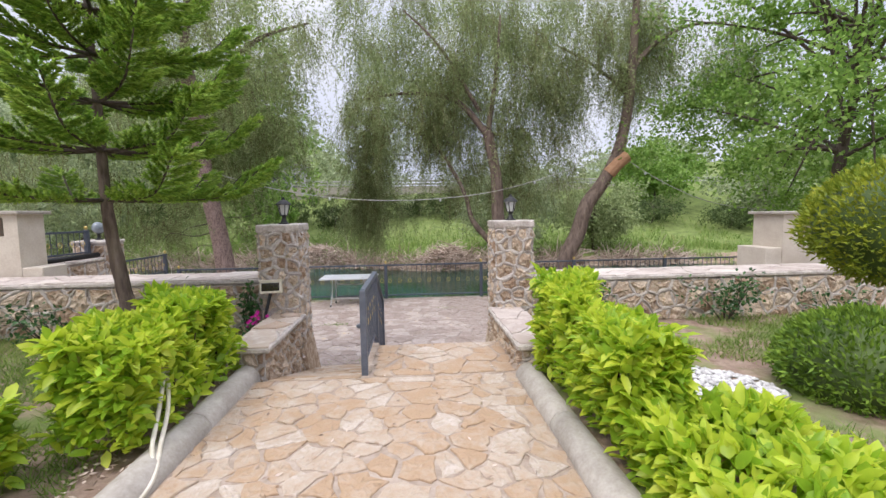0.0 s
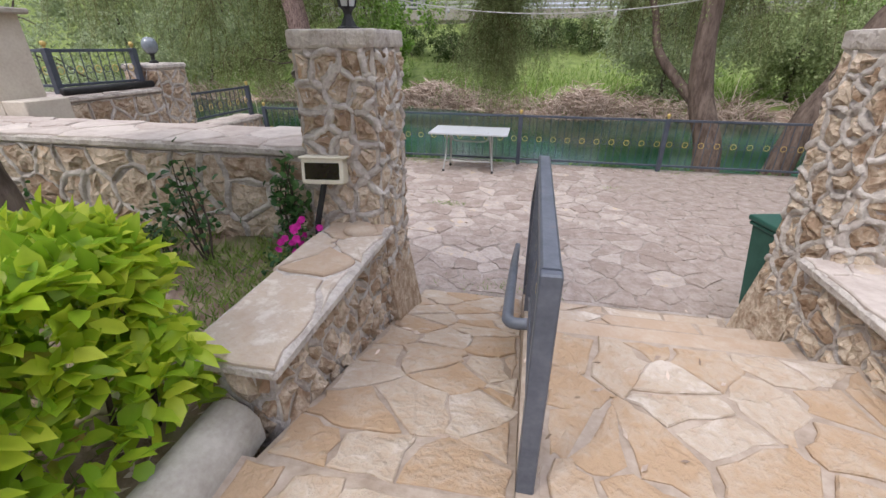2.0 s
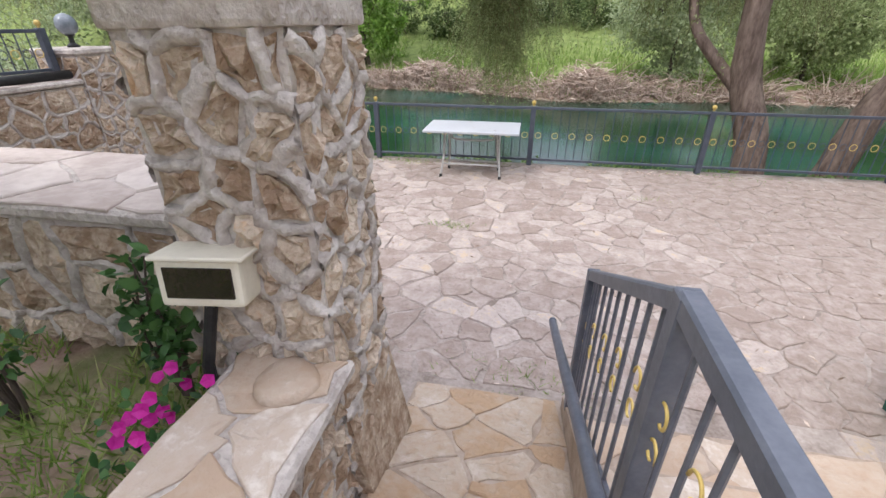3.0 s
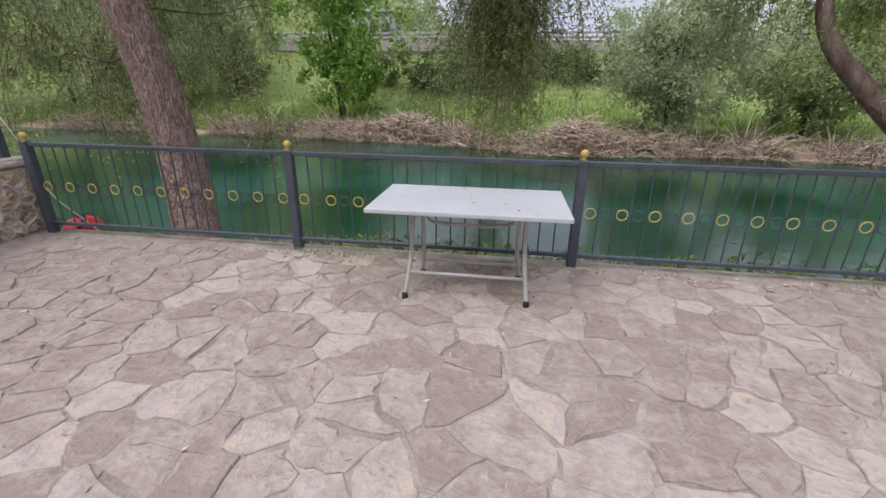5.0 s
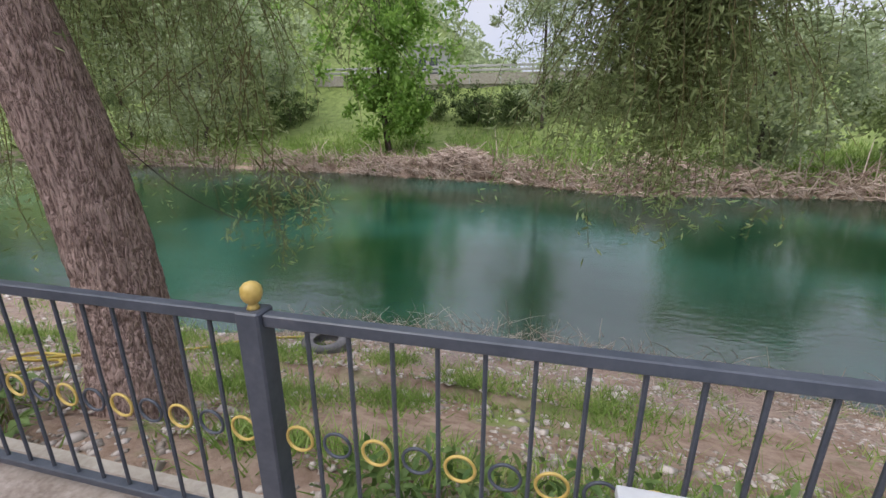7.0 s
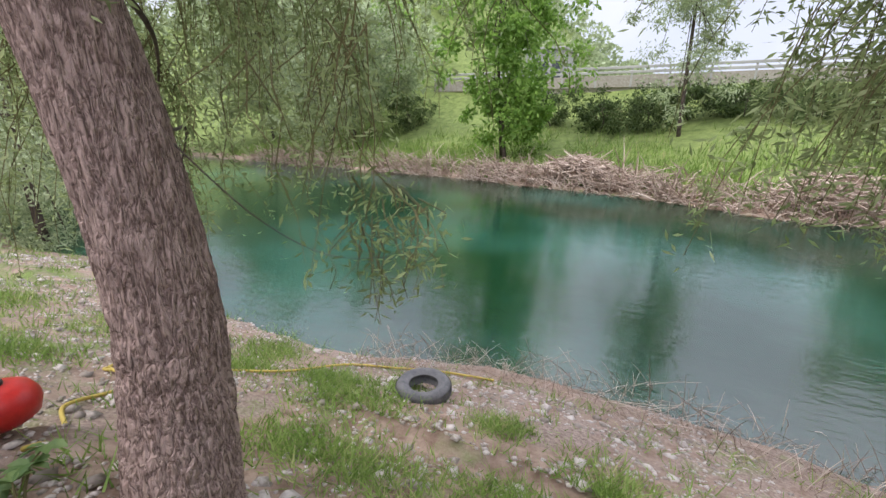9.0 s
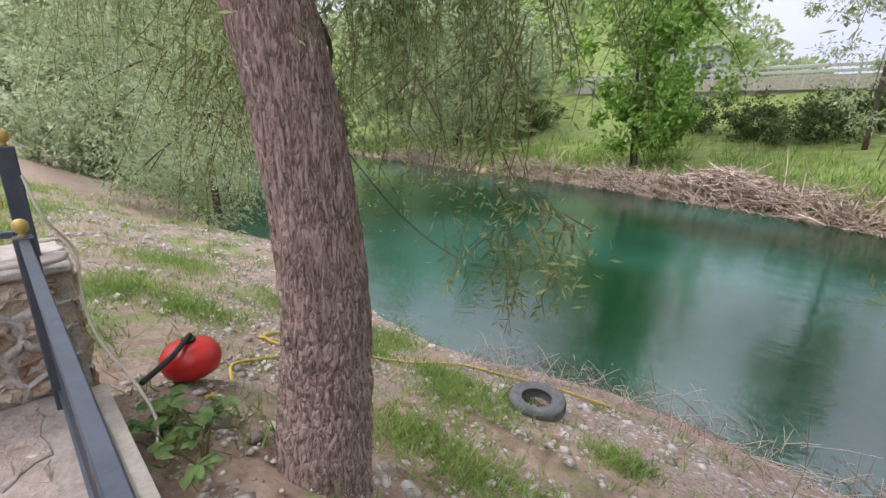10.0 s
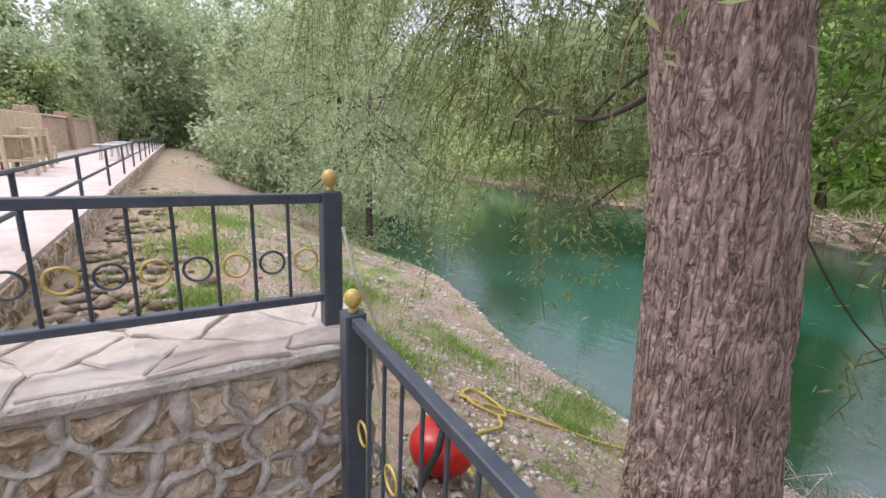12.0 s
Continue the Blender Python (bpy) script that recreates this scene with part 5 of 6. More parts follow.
# far bank: pale willows by the water, bushes, dark scrub, poplars
# most distant trees use the pale willow leaf, haze put into their colour
far_list = [
    ("willow_bush", "silvery green willow bush leaning over the water", (8.8, 35.2), 8.6, 3.8, 100, 190, 0.26, PALE_WILLOW_HAZE, -0.3),
    ("willow_bush", "green willow bush at the water's edge", (17.0, 36.0), 6.4, 3.6, 70, 180, 0.28, WILLOW, -0.3),
    ("broadleaf_tree", "bright green leafy tree on the far bank", (-14.2, 41.5), 22.0, 4.4, 130, 75, 0.46, BROAD, -0.2),
    ("broadleaf_bush", "bright green leafy growth at the foot of a tall tree", (-13.6, 40.6), 7.0, 2.9, 60, 80, 0.40, BROAD, -0.2),
    ("willow_tree", "slender willow standing alone on the far bank", (-2.6, 47.0), 22.0, 3.4, 110, 150, 0.30, PALE_WILLOW_HAZE, -0.7),
    ("broadleaf_tree", "grey-green tree on the far slope", (-33, 47), 15.0, 6.4, 85, 180, 0.46, PALE_WILLOW_HAZE, -0.3),
    ("broadleaf_tree", "grey-green tree on the far slope", (-44, 46), 18.0, 7.0, 90, 170, 0.5, PALE_WILLOW_HAZE, -0.3),
    ("broadleaf_tree", "leafy tree on the far slope", (-38, 58), 11.0, 6.0, 50, 170, 0.55, BROAD, -0.2),
    ("broadleaf_tree", "leafy tree beyond the meadow", (32, 52), 8.0, 5.0, 50, 170, 0.5, BROAD, -0.2),
    ("broadleaf_tree", "leafy tree beyond the meadow", (42, 46), 8.0, 5.5, 50, 170, 0.5, PALE_WILLOW_HAZE, -0.2),
    ("willow_tree", "grey-green willow on the near bank downstream", (-19, 15.4), 7.5, 3.0, 50, 220, 0.2, PALE_WILLOW_HAZE, -0.7),
    ("willow_tree", "grey-green willow on the near bank downstream", (-24, 15.5), 9.0, 4.2, 60, 230, 0.26, PALE_WILLOW_HAZE, -0.7),
    ("broadleaf_tree", "dense grey-green tree beside the far terrace", (-33, 15.0), 12.0, 4.6, 90, 210, 0.30, PALE_WILLOW_HAZE, -0.3),
    ("broadleaf_tree", "tall green tree far along the near bank", (-50, 18.0), 17.0, 7.0, 140, 190, 0.5, PALE_WILLOW_HAZE, -0.3),
    ("broadleaf_tree", "tall green tree far along the near bank", (-56, 29.0), 24.0, 9.5, 130, 190, 0.6, PALE_WILLOW_HAZE, -0.3),
    ("broadleaf_tree", "tall green tree far behind the terrace", (-58, -8.0), 17.0, 7.5, 140, 190, 0.5, PALE_WILLOW_HAZE, -0.3),
    ("broadleaf_tree", "dense green tree behind the far terrace", (-52, -1.0), 11.0, 6.0, 60, 190, 0.4, PALE_WILLOW_HAZE, -0.3),
    ("broadleaf_tree", "tall green tree far behind the terrace", (-70, 6.0), 20.0, 8.5, 130, 190, 0.6, PALE_WILLOW_HAZE, -0.3),
    ("broadleaf_tree", "tall green tree far behind the terrace", (-66, -16.0), 19.0, 8.5, 110, 190, 0.6, PALE_WILLOW_HAZE, -0.3),
    ("broadleaf_tree", "tall green tree far along the near bank", (-66, 20.0), 20.0, 8.5, 120, 190, 0.6, PALE_WILLOW_HAZE, -0.3),
    ("broadleaf_tree", "tall green tree far along the near bank", (-100, 8.0), 26.0, 14.0, 160, 190, 0.9, PALE_WILLOW_HAZE, -0.3),
    ("broadleaf_tree", "tall green tree far along the near bank", (-100, 34.0), 26.0, 14.0, 160, 190, 0.9, PALE_WILLOW_HAZE, -0.3),
    ("broadleaf_tree", "low green tree behind the further terrace wall", (-46, 0.4), 6.0, 3.2, 60, 190, 0.34, WILLOW, -0.3),
    ("willow_tree", "grey-green willow across the river", (-31, 41.0), 10.0, 4.6, 60, 200, 0.36, PALE_WILLOW_HAZE, -0.6),
]
for i, (nm, lab, (x, y), h, cr, nc, per, lf, mt, dr) in enumerate(far_list):
    leafy_tree(nm, lab, nm.replace("_", " "), (x, y, ground_z(x, y)), h, cr, nc, per, lf, mt, 300 + i, 0.16, 0.28 if dr < -0.4 else 0.5, "far trees", 0.06 if "bush" in nm else (-0.12 if "downstream" in lab or "far terrace" in lab or "tall green" in lab else (0.03 if y > 30 else 0.2)), dr)
for i, (x, y, h, cr) in enumerate([(-8.5, 49, 3.0, 2.4), (-5.0, 49.5, 2.8, 2.4), (-2.0, 51, 2.8, 2.4), (1.5, 50, 2.6, 2.6), (5, 49, 2.8, 2.6), (9, 50, 3, 2.8), (15, 50, 3.2, 3), (21, 49, 3, 3), (-13, 51, 3.4, 2.8), (-28, 50, 3.4, 3), (28, 46, 3, 3), (36, 44, 2.6, 3)]):
    leafy_tree("scrub_bush", "dark brownish-green scrub on the far slope", "bush", (x, y, ground_z(x, y)), h, cr, 30, 130, 0.26, SCRUB, 400 + i, 0.06, 0.4, "scrub", 0.05)

# hillside woods, uncountable
lv = Geo()
r = np.random.default_rng(55)
for k in range(260):
    x, y = r.uniform(-170, -10), r.uniform(62, 150)
    if k > 190:
        x, y = r.uniform(16, 130), r.uniform(62, 120)
    z = ground_z(x, y)
    rad = r.uniform(1.6, 3.6)
    n_ = 260
    off = unit(n_, r) * np.array([rad, rad, rad * 0.9])
    v, q = leaf_quads(np.array([x, y, z + rad * 0.7]) + off, off + r.normal(size=off.shape), 0.9, 0.5, r)
    lv.add_array(v, q)
# the woods' haze is only this pale leaf colour
thing("hillside_woods", lv, PALE_WILLOW_HAZE, "hazy green scrub woods on the far hillside", "woods", kind="stuff")

# ---- far buildings and road ----
def far_house(name, label, x0, x1, y0, y1, z0, z1, wins):
    h = empty(name, ((x0 + x1) / 2, (y0 + y1) / 2, z0))
    tagged(h, label, "building")
    part("wall", soft_box((x0, y0, z0), (x1, y1, z1), 0.05, 1), WHITEWASH, h)
    part("roof", soft_box((x0 - 0.3, y0 - 0.3, z1), (x1 + 0.3, y1 + 0.3, z1 + 0.25), 0.05, 1), WHITEWASH, h)
    for k in range(wins):
        a = x0 + (k + 0.5) * (x1 - x0) / wins
        wd = part("window", soft_box((a - 0.5, y0 - 0.05, z0 + (z1 - z0) * 0.40), (a + 0.5, y0 - 0.003, z0 + (z1 - z0) * 0.78), 0.01, 1), WINDOW_DARK, h)
        part("sill", soft_box((a - 0.6, y0 - 0.12, z0 + (z1 - z0) * 0.36), (a + 0.6, y0 - 0.003, z0 + (z1 - z0) * 0.395), 0.01, 1), WHITEWASH, wd)


far_house("white_building", "pale flat-roofed building beyond the far trees", -19.5, -15.2, 62, 68, 4.0, 9.4, 3)
rd = empty("guard_rail", (0, 59, 5))
tagged(rd, "pale road parapet and rails beyond the far bank", "guard rail")
for k in range(24):
    xx = -28 + k * 3.4
    part("post", soft_box((xx - 0.09, 58.95, 5.0), (xx + 0.09, 59.1, 7.0), 0.02, 1), WHITEWASH, rd)
part("parapet", soft_box((-30, 58.97, 5.0), (56, 59.08, 6.15), 0.03, 1), CONCRETE, rd)
for z in (6.42, 6.86):
    part("rail", soft_box((-30, 58.88, z - 0.13), (56, 58.94, z + 0.13), 0.03, 1), WHITEWASH, rd)
g = Geo()
g.box((-60, 59.2, 3.0), (90, 70, 5.2))
thing("road", g, CONCRETE, "grey concrete road embankment in the distance", "road", kind="structure")

# ---- far bank: dead reeds and grass ----
r = np.random.default_rng(77)
g = Geo()
for k in range(4600):
    x = r.uniform(-38, 24)
    far = float(np.interp(x, FAR_X, FAR_Y))
    y = far - 0.25 + abs(r.normal()) * 1.25
    clump = 0.6 * noise.noise(Vector((x * 0.35, 2, 0))) + 0.5 * noise.noise(Vector((x * 1.3, 7, 0)))
    if clump < -0.2:
        continue
    z = max(ground_z(x, y), WATER_Z) - 0.03
    ln = r.uniform(0.5, 2.8) * (0.65 + 1.2 * clump)
    d = np.array([r.normal() * 0.75, r.normal() * 0.45 - 0.45, abs(r.normal()) * 0.6 + 0.1])
    d /= np.linalg.norm(d)
    p0 = np.array([x, y, z])
    g.tube([p0, p0 + d * ln * 0.55 + [0, 0, 0.05], p0 + d * ln + [0, 0, -0.12 * ln]], [0.036, 0.026, 0.008], 3, False)
for hx, hs, hh, n_ in ((-12.5, 2.0, 0.6, 500), (-7.4, 1.7, 1.25, 1100), (-4.0, 1.6, 0.5, 400), (3.4, 1.3, 1.3, 800), (7.5, 1.6, 0.6, 400)):
    for k in range(n_):
        x = hx + r.normal() * hs
        y = float(np.interp(x, FAR_X, FAR_Y)) + 0.2 + abs(r.normal()) * 0.9
        z = ground_z(x, y) + r.uniform(0, hh) * math.exp(-((x - hx) / hs) ** 2 / 2)
        a, ln = r.uniform(0, 6.28), r.uniform(0.6, 1.9)
        d = np.array([math.cos(a), 0.7 * math.sin(a), r.normal() * 0.3])
        p0 = np.array([x, y, z]) - d * ln / 2
        g.tube([p0, p0 + d * ln * 0.5 + r.normal(size=3) * 0.07, p0 + d * ln], [0.032, 0.026, 0.01], 3, False)
thing("dead_reeds", g, TWIG, "tangled dry grey-brown branches along the waterline", "brushwood", kind="stuff")


def blades(points, hmin, hmax, w, r, lean=0.35):
    n_ = len(points)
    h = r.uniform(hmin, hmax, (n_, 1))
    d = np.concatenate([r.normal(size=(n_, 2)) * lean, np.ones((n_, 1))], 1)
    side = np.concatenate([r.normal(size=(n_, 2)), np.zeros((n_, 1))], 1)
    side /= np.linalg.norm(side, axis=1)[:, None] + 1e-9
    tip = points + d * h
    v = np.stack([points - side * w, points + side * w, tip], 1).reshape(-1, 3)
    return v, np.arange(n_ * 3).reshape(-1, 3)


pts = []
while len(pts) < 26000:
    x = r.uniform(-42, 34)
    far = float(np.interp(x, FAR_X, FAR_Y))
    y = far + 0.2 + abs(r.normal()) * 6
    if noise.noise(Vector((x * 0.25, y * 0.25, 4))) > -0.22:
        pts.append((x, y, ground_z(x, y) - 0.03))
g = Geo()
v, q = blades(np.array(pts), 0.25, 0.75, 0.035, r)
g.add_array(v, q)
thing("tall_grass", g, GRASS, "tall fresh green grass on the far bank", "grass", kind="stuff")


# ---- garden: hedges, conifers, roses ----
def hedge(name, x0, x1, y0, y1, z0, z_near, z_far, n_, seed):
    """Clipped broad-leaved hedge: leaves on a wavering shell over shaded inner leaves and stems."""
    r = np.random.default_rng(seed)
    h = empty(name, ((x0 + x1) / 2, (y0 + y1) / 2, z0))
    tagged(h, "bright yellow-green broad-leaved hedge along the path kerb", "hedge", "path hedges")
    cx, hx = (x0 + x1) / 2, (x1 - x0) / 2

    def shell(n, shrink):
        y = r.uniform(y0, y1, n)
        top = z_near + (z_far - z_near) * (y - y0) / (y1 - y0)
        u = r.uniform(-1, 1, n)
        v = r.uniform(0, 1, n)
        face = r.integers(0, 5, n)
        x = np.where(face <= 1, u * hx, np.where(face <= 3, np.where(r.uniform(size=n) < 0.5, -hx, hx), u * hx))
        z = np.where(face <= 1, top, z0 + (top - z0) * v ** 0.8)
        ends = face == 4
        y = np.where(ends, np.where(r.uniform(size=n) < 0.5, y0, y1), y)
        nr = np.stack([np.where(face >= 2, np.sign(x), x / hx * 0.4) * (~ends), np.where(ends, np.sign(y - (y0 + y1) / 2), 0), np.where(face <= 1, 1.0, 0.45)], 1)
        wave = np.array([0.15 * noise.noise(Vector((a * 4, b * 4, c * 4 + seed))) for a, b, c in zip(x, y, z)])
        p = np.stack([cx + x, y, z], 1)
        p += nr * (wave[:, None] - shrink)
        return p, nr

    stems = Geo()
    for k in range(int((y1 - y0) * 5)):
        a, b = r.uniform(-0.5, 0.5) * hx, r.uniform(y0 + 0.1, y1 - 0.1)
        stems.tube([(cx + a, b, 0.74), (cx + a * 1.3, b + r.normal() * 0.06, (0.74 + z_far) / 2), (cx + a * 1.7, b + r.normal() * 0.1, z_near - 0.1)], [0.012, 0.009, 0.004], 5, False)
    part("woody_growth", stems, DARK_BARK, h, kind="stuff")
    lv = Geo()
    # inner leaves carry their shade in the material colour
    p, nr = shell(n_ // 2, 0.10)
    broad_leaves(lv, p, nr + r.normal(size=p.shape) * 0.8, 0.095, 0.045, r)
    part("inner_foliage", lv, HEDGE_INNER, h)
    lv = Geo()
    p, nr = shell(n_, 0.02)
    broad_leaves(lv, p, nr * 0.7 + r.normal(size=p.shape) * 0.75 + np.array([0, 0, 0.2]), 0.120, 0.056, r)
    part("foliage", lv, HEDGE, h)


hedge("hedge", -1.42, -0.95, 0.95, 2.44, 0.90, 1.52, 1.64, 3700, 501)
hedge("hedge", -2.40, -1.50, -0.8, 0.80, 0.88, 1.22, 1.28, 4200, 502)
hedge("hedge", 1.98, 2.32, 0.60, 2.35, 0.86, 1.50, 1.68, 4300, 503)
hedge("hedge", 2.00, 2.85, -1.9, 0.62, 0.86, 1.16, 1.20, 5200, 504)


def araucaria(x, y):
    """Tiered conifer with flat whorls of brush-like branches."""
    r = np.random.default_rng(611)
    t = empty("norfolk_pine", (x, y, 0.75))
    tagged(t, "young tiered conifer with flat whorls of green branches", "conifer")
    g = Geo()
    pts = smooth_path([(x + 0.16, y + 0.05, 0.7), (x + 0.10, y + 0.02, 1.5), (x, y, 2.4), (x - 0.02, y, 3.6), (x - 0.06, y, 5.4)], 8)
    g.tube(pts, np.linspace(0.085, 0.02, len(pts)), 12)
    part("trunk", wobble(g, 0.012, 9), MID_BARK, t, smooth=True)
    for w, (z, reach, nb) in enumerate([(2.50, 1.38, 8), (2.98, 1.34, 8), (3.44, 1.24, 8), (3.88, 1.10, 7), (4.30, 0.92, 7), (4.70, 0.70, 6)]):
        for b in range(nb):
            a = 2 * math.pi * (b + 0.5 * (w % 2)) / nb + r.normal() * 0.12
            d = np.array([math.cos(a), math.sin(a), 0])
            ln = reach * r.uniform(0.88, 1.08)
            p = smooth_path([np.array([x, y, z]), np.array([x, y, z + 0.00]) + d * ln * 0.4, np.array([x, y, z + 0.04 + 0.02 * w]) + d * ln * 0.75, np.array([x, y, z + 0.32 + 0.03 * w]) + d * ln], 7)
            g = Geo()
            g.tube(p, np.linspace(0.02, 0.006, len(p)), 5, False)
            br = part("branch", g, DARK_BARK, t)
            lv = Geo()
            side = np.array([-d[1], d[0], 0])
            cs, ds = [], []
            m_ = 24
            for k in range(m_):
                s = 0.22 + 0.78 * k / (m_ - 1)
                q = p[min(int(s * (len(p) - 1)), len(p) - 1)]
                sub = 0.27 * (0.75 + 0.5 * math.sin(math.pi * min(1, s * 1.05)))
                for sg in (-1, 1):
                    dr = d * 0.8 + side * sg * r.uniform(0.5, 0.85) + np.array([0, 0, r.uniform(-0.05, 0.25)])
                    dr /= np.linalg.norm(dr)
                    n_ = 108
                    tt = r.uniform(0, 1, (n_, 1))
                    cs.append(q + dr * sub * tt + np.array([0, 0, 0.05]) * tt ** 2)
                    ds.append(dr * 0.9 + r.normal(size=(n_, 3)) * 0.24)
                if k == m_ - 1:
                    n_ = 160
                    tt = r.uniform(0, 1, (n_, 1))
                    cs.append(q + (d + np.array([0, 0, 0.5])) * 0.20 * tt)
                    ds.append(d + np.array([0, 0, 0.4]) + r.normal(size=(n_, 3)) * 0.5)
            v, qd = leaf_quads(np.concatenate(cs), np.concatenate(ds), 0.062, 0.015, r)
            lv.add_array(v, qd)
            part("needles", lv, NEEDLE, br)


araucaria(-2.22, 2.78)


def clipped_conifer(label, c, rad, material, seed, n_=9000, stem=None):
    r = np.random.default_rng(seed)
    t = empty("clipped_conifer", (c[0], c[1], 0.75))
    tagged(t, label, "topiary", "clipped conifers")
    g = Geo()
    g.tube([(c[0], c[1], 0.7), (c[0], c[1], c[2])], [0.05, 0.035], 8)
    part("trunk", g, DARK_BARK, t)
    # smooth solid core in the dark scrub colour, so leaf gaps read dark
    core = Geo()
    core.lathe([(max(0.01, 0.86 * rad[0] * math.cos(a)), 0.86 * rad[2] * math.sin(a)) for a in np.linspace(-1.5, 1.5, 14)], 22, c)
    part("dark_core", core, SCRUB, t, smooth=True)
    u = unit(n_, r)
    lump = np.array([0.10 * noise.noise(Vector(q * 3.5) + Vector((seed, 0, 0))) + 0.05 * noise.noise(Vector(q * 9)) for q in u])
    p = np.array(c) + u * np.array(rad) * (0.90 + lump[:, None] + r.uniform(-0.06, 0.06, (n_, 1)))
    v, q = leaf_quads(p, u + np.array([0, 0, 0.5]) + r.normal(size=u.shape) * 0.5, 0.06, 0.022, r)
    lv = Geo()
    lv.add_array(v, q)
    part("foliage", lv, material, t)


clipped_conifer("round dark-green clipped conifer on the lawn", (4.45, 1.5, 1.02), (0.62, 0.62, 0.48), TOPIARY, 621)
clipped_conifer("golden-green clipped conifer head on a bare stem", (5.30, 1.8, 2.16), (0.92, 0.92, 0.62), GOLD_CONIFER, 622, 12000)


def rose_bush(x, y, z, h, spread_, n_, seed, label="small dark-leaved rose bush against the garden wall"):
    r = np.random.default_rng(seed)
    t = empty("rose_bush", (x, y, z))
    tagged(t, label, "shrub", "roses by the wall")
    cs = []
    for k in range(7):
        g = Geo()
        tip = np.array([x + r.normal() * spread_, y - abs(r.normal()) * spread_ * 0.5, z + h * r.uniform(0.6, 1.05)])
        p = smooth_path([(x, y, z - 0.05), ((x + tip[0]) / 2 + r.normal() * 0.05, (y + tip[1]) / 2, z + h * 0.45), tuple(tip)], 5)
        g.tube(p, np.linspace(0.009, 0.003, len(p)), 5, False)
        part("stem", g, DARK_BARK, t)
        cs.append(p[4:])
    cs = np.concatenate(cs)
    c = cs[r.integers(0, len(cs), n_)] + r.normal(size=(n_, 3)) * spread_ * 0.35
    lv = Geo()
    broad_leaves(lv, c, r.normal(size=c.shape) + np.array([0, -0.3, 0.2]), 0.06, 0.038, r)
    part("foliage", lv, ROSE_LEAF, t)


for i, (x, y, h, sp, n_) in enumerate([(-1.85, 3.62, 0.70, 0.15, 170), (-1.30, 3.82, 0.72, 0.08, 210), (-3.7, 3.8, 0.5, 0.28, 260), (-4.75, 3.85, 0.75, 0.28, 330), (-2.2, 3.6, 0.3, 0.2, 120), (5.0, 3.8, 0.62, 0.30, 420), (3.1, 3.85, 0.6, 0.14, 110), (6.6, 3.8, 0.4, 0.3, 160), (9.5, 3.85, 0.5, 0.3, 200)]):
    rose_bush(x, y, 0.78, h, sp, n_, 700 + i)

r = np.random.default_rng(31)
t = empty("petunia", (-1.20, 3.42, 0.8))
tagged(t, "trailing petunia with bright magenta flowers", "flowers")
lv = Geo()
c = np.array([-1.18, 3.52, 0.98]) + r.normal(size=(110, 3)) * np.array([0.07, 0.14, 0.06])
broad_leaves(lv, c, r.normal(size=c.shape) + np.array([0, 0, 0.4]), 0.05, 0.025, r)
part("foliage", lv, ROSE_LEAF, t)
for k in range(15):
    p = np.array([-1.15, 3.55, 1.06]) + r.normal(size=3) * np.array([0.05, 0.10, 0.06])
    g = Geo()
    ax = Vector((r.normal() * 0.3 + 0.3, -0.8 + r.normal() * 0.3, 0.7)).normalized()
    u = ax.orthogonal().normalized()
    w = ax.cross(u)
    vs = [tuple(Vector(p))]
    for j in range(10):
        a = 2 * math.pi * j / 10
        rr = 0.025 * (1.0 if j % 2 else 0.82)
        vs.append(tuple(Vector(p) + (u * math.cos(a) + w * math.sin(a)) * rr + ax * 0.014))
    g.add(vs, [[0, 1 + j, 1 + (j + 1) % 10] for j in range(10)])
    part("flower", g, PETAL, t)

# lawn, weeds and pebbles
pts = []
while len(pts) < 46000:
    x, y = (r.uniform(-7, -1.15), r.uniform(0.5, 4.0)) if r.uniform() < 0.55 else (r.uniform(2.4, 9), r.uniform(0.2, 4.0))
    if noise.noise(Vector((x * 1.3, y * 1.3, 14))) + 0.5 * noise.noise(Vector((x * 5, y * 5, 2))) > -0.12 and (x - 3.6) ** 2 + (y - 1.75) ** 2 > 0.5:
        pts.append((x, y, ground_z(x, y) - 0.01))
g = Geo()
v, q = blades(np.array(pts), 0.025, 0.11, 0.006, r, 0.7)
g.add_array(v, q)
thing("lawn", g, LAWN, "thin patchy grass on the garden beds", "grass", kind="stuff")


def pebbles(pts, lo, hi, r):
    n_ = len(pts)
    s = r.uniform(lo, hi, (n_, 1))
    base = np.array([(1, 0, 0), (0.3, 0.9, 0.1), (-0.8, 0.5, 0), (-0.7, -0.6, 0.05), (0.4, -0.9, 0), (0.1, 0.1, 0.55), (-0.1, 0, -0.3)])
    jit = r.uniform(0.7, 1.3, (n_, 7, 1))
    ang = r.uniform(0, 6.28, n_)
    ca, sa = np.cos(ang)[:, None], np.sin(ang)[:, None]
    b = base[None] * jit * s[:, None]
    x, y = b[..., 0] * ca - b[..., 1] * sa, b[..., 0] * sa + b[..., 1] * ca
    v = np.stack([x, y, b[..., 2]], -1) + np.asarray(pts)[:, None]
    tri_ = np.array([[0, 1, 5], [1, 2, 5], [2, 3, 5], [3, 4, 5], [4, 0, 5], [1, 0, 6], [2, 1, 6], [3, 2, 6], [4, 3, 6], [0, 4, 6]])
    return v.reshape(-1, 3), (tri_[None] + (np.arange(n_) * 7)[:, None, None]).reshape(-1, 3)


a, d = r.uniform(0, 6.28, 900), r.uniform(0, 1, 900) ** 0.5
px, py = 3.32 + 0.55 * d * np.cos(a), 1.72 + 0.46 * d * np.sin(a)
g = Geo()
v, q = pebbles([(x, y, ground_z(x, y) + 0.01) for x, y in zip(px, py)], 0.018, 0.042, r)
g.add_array(v, q)
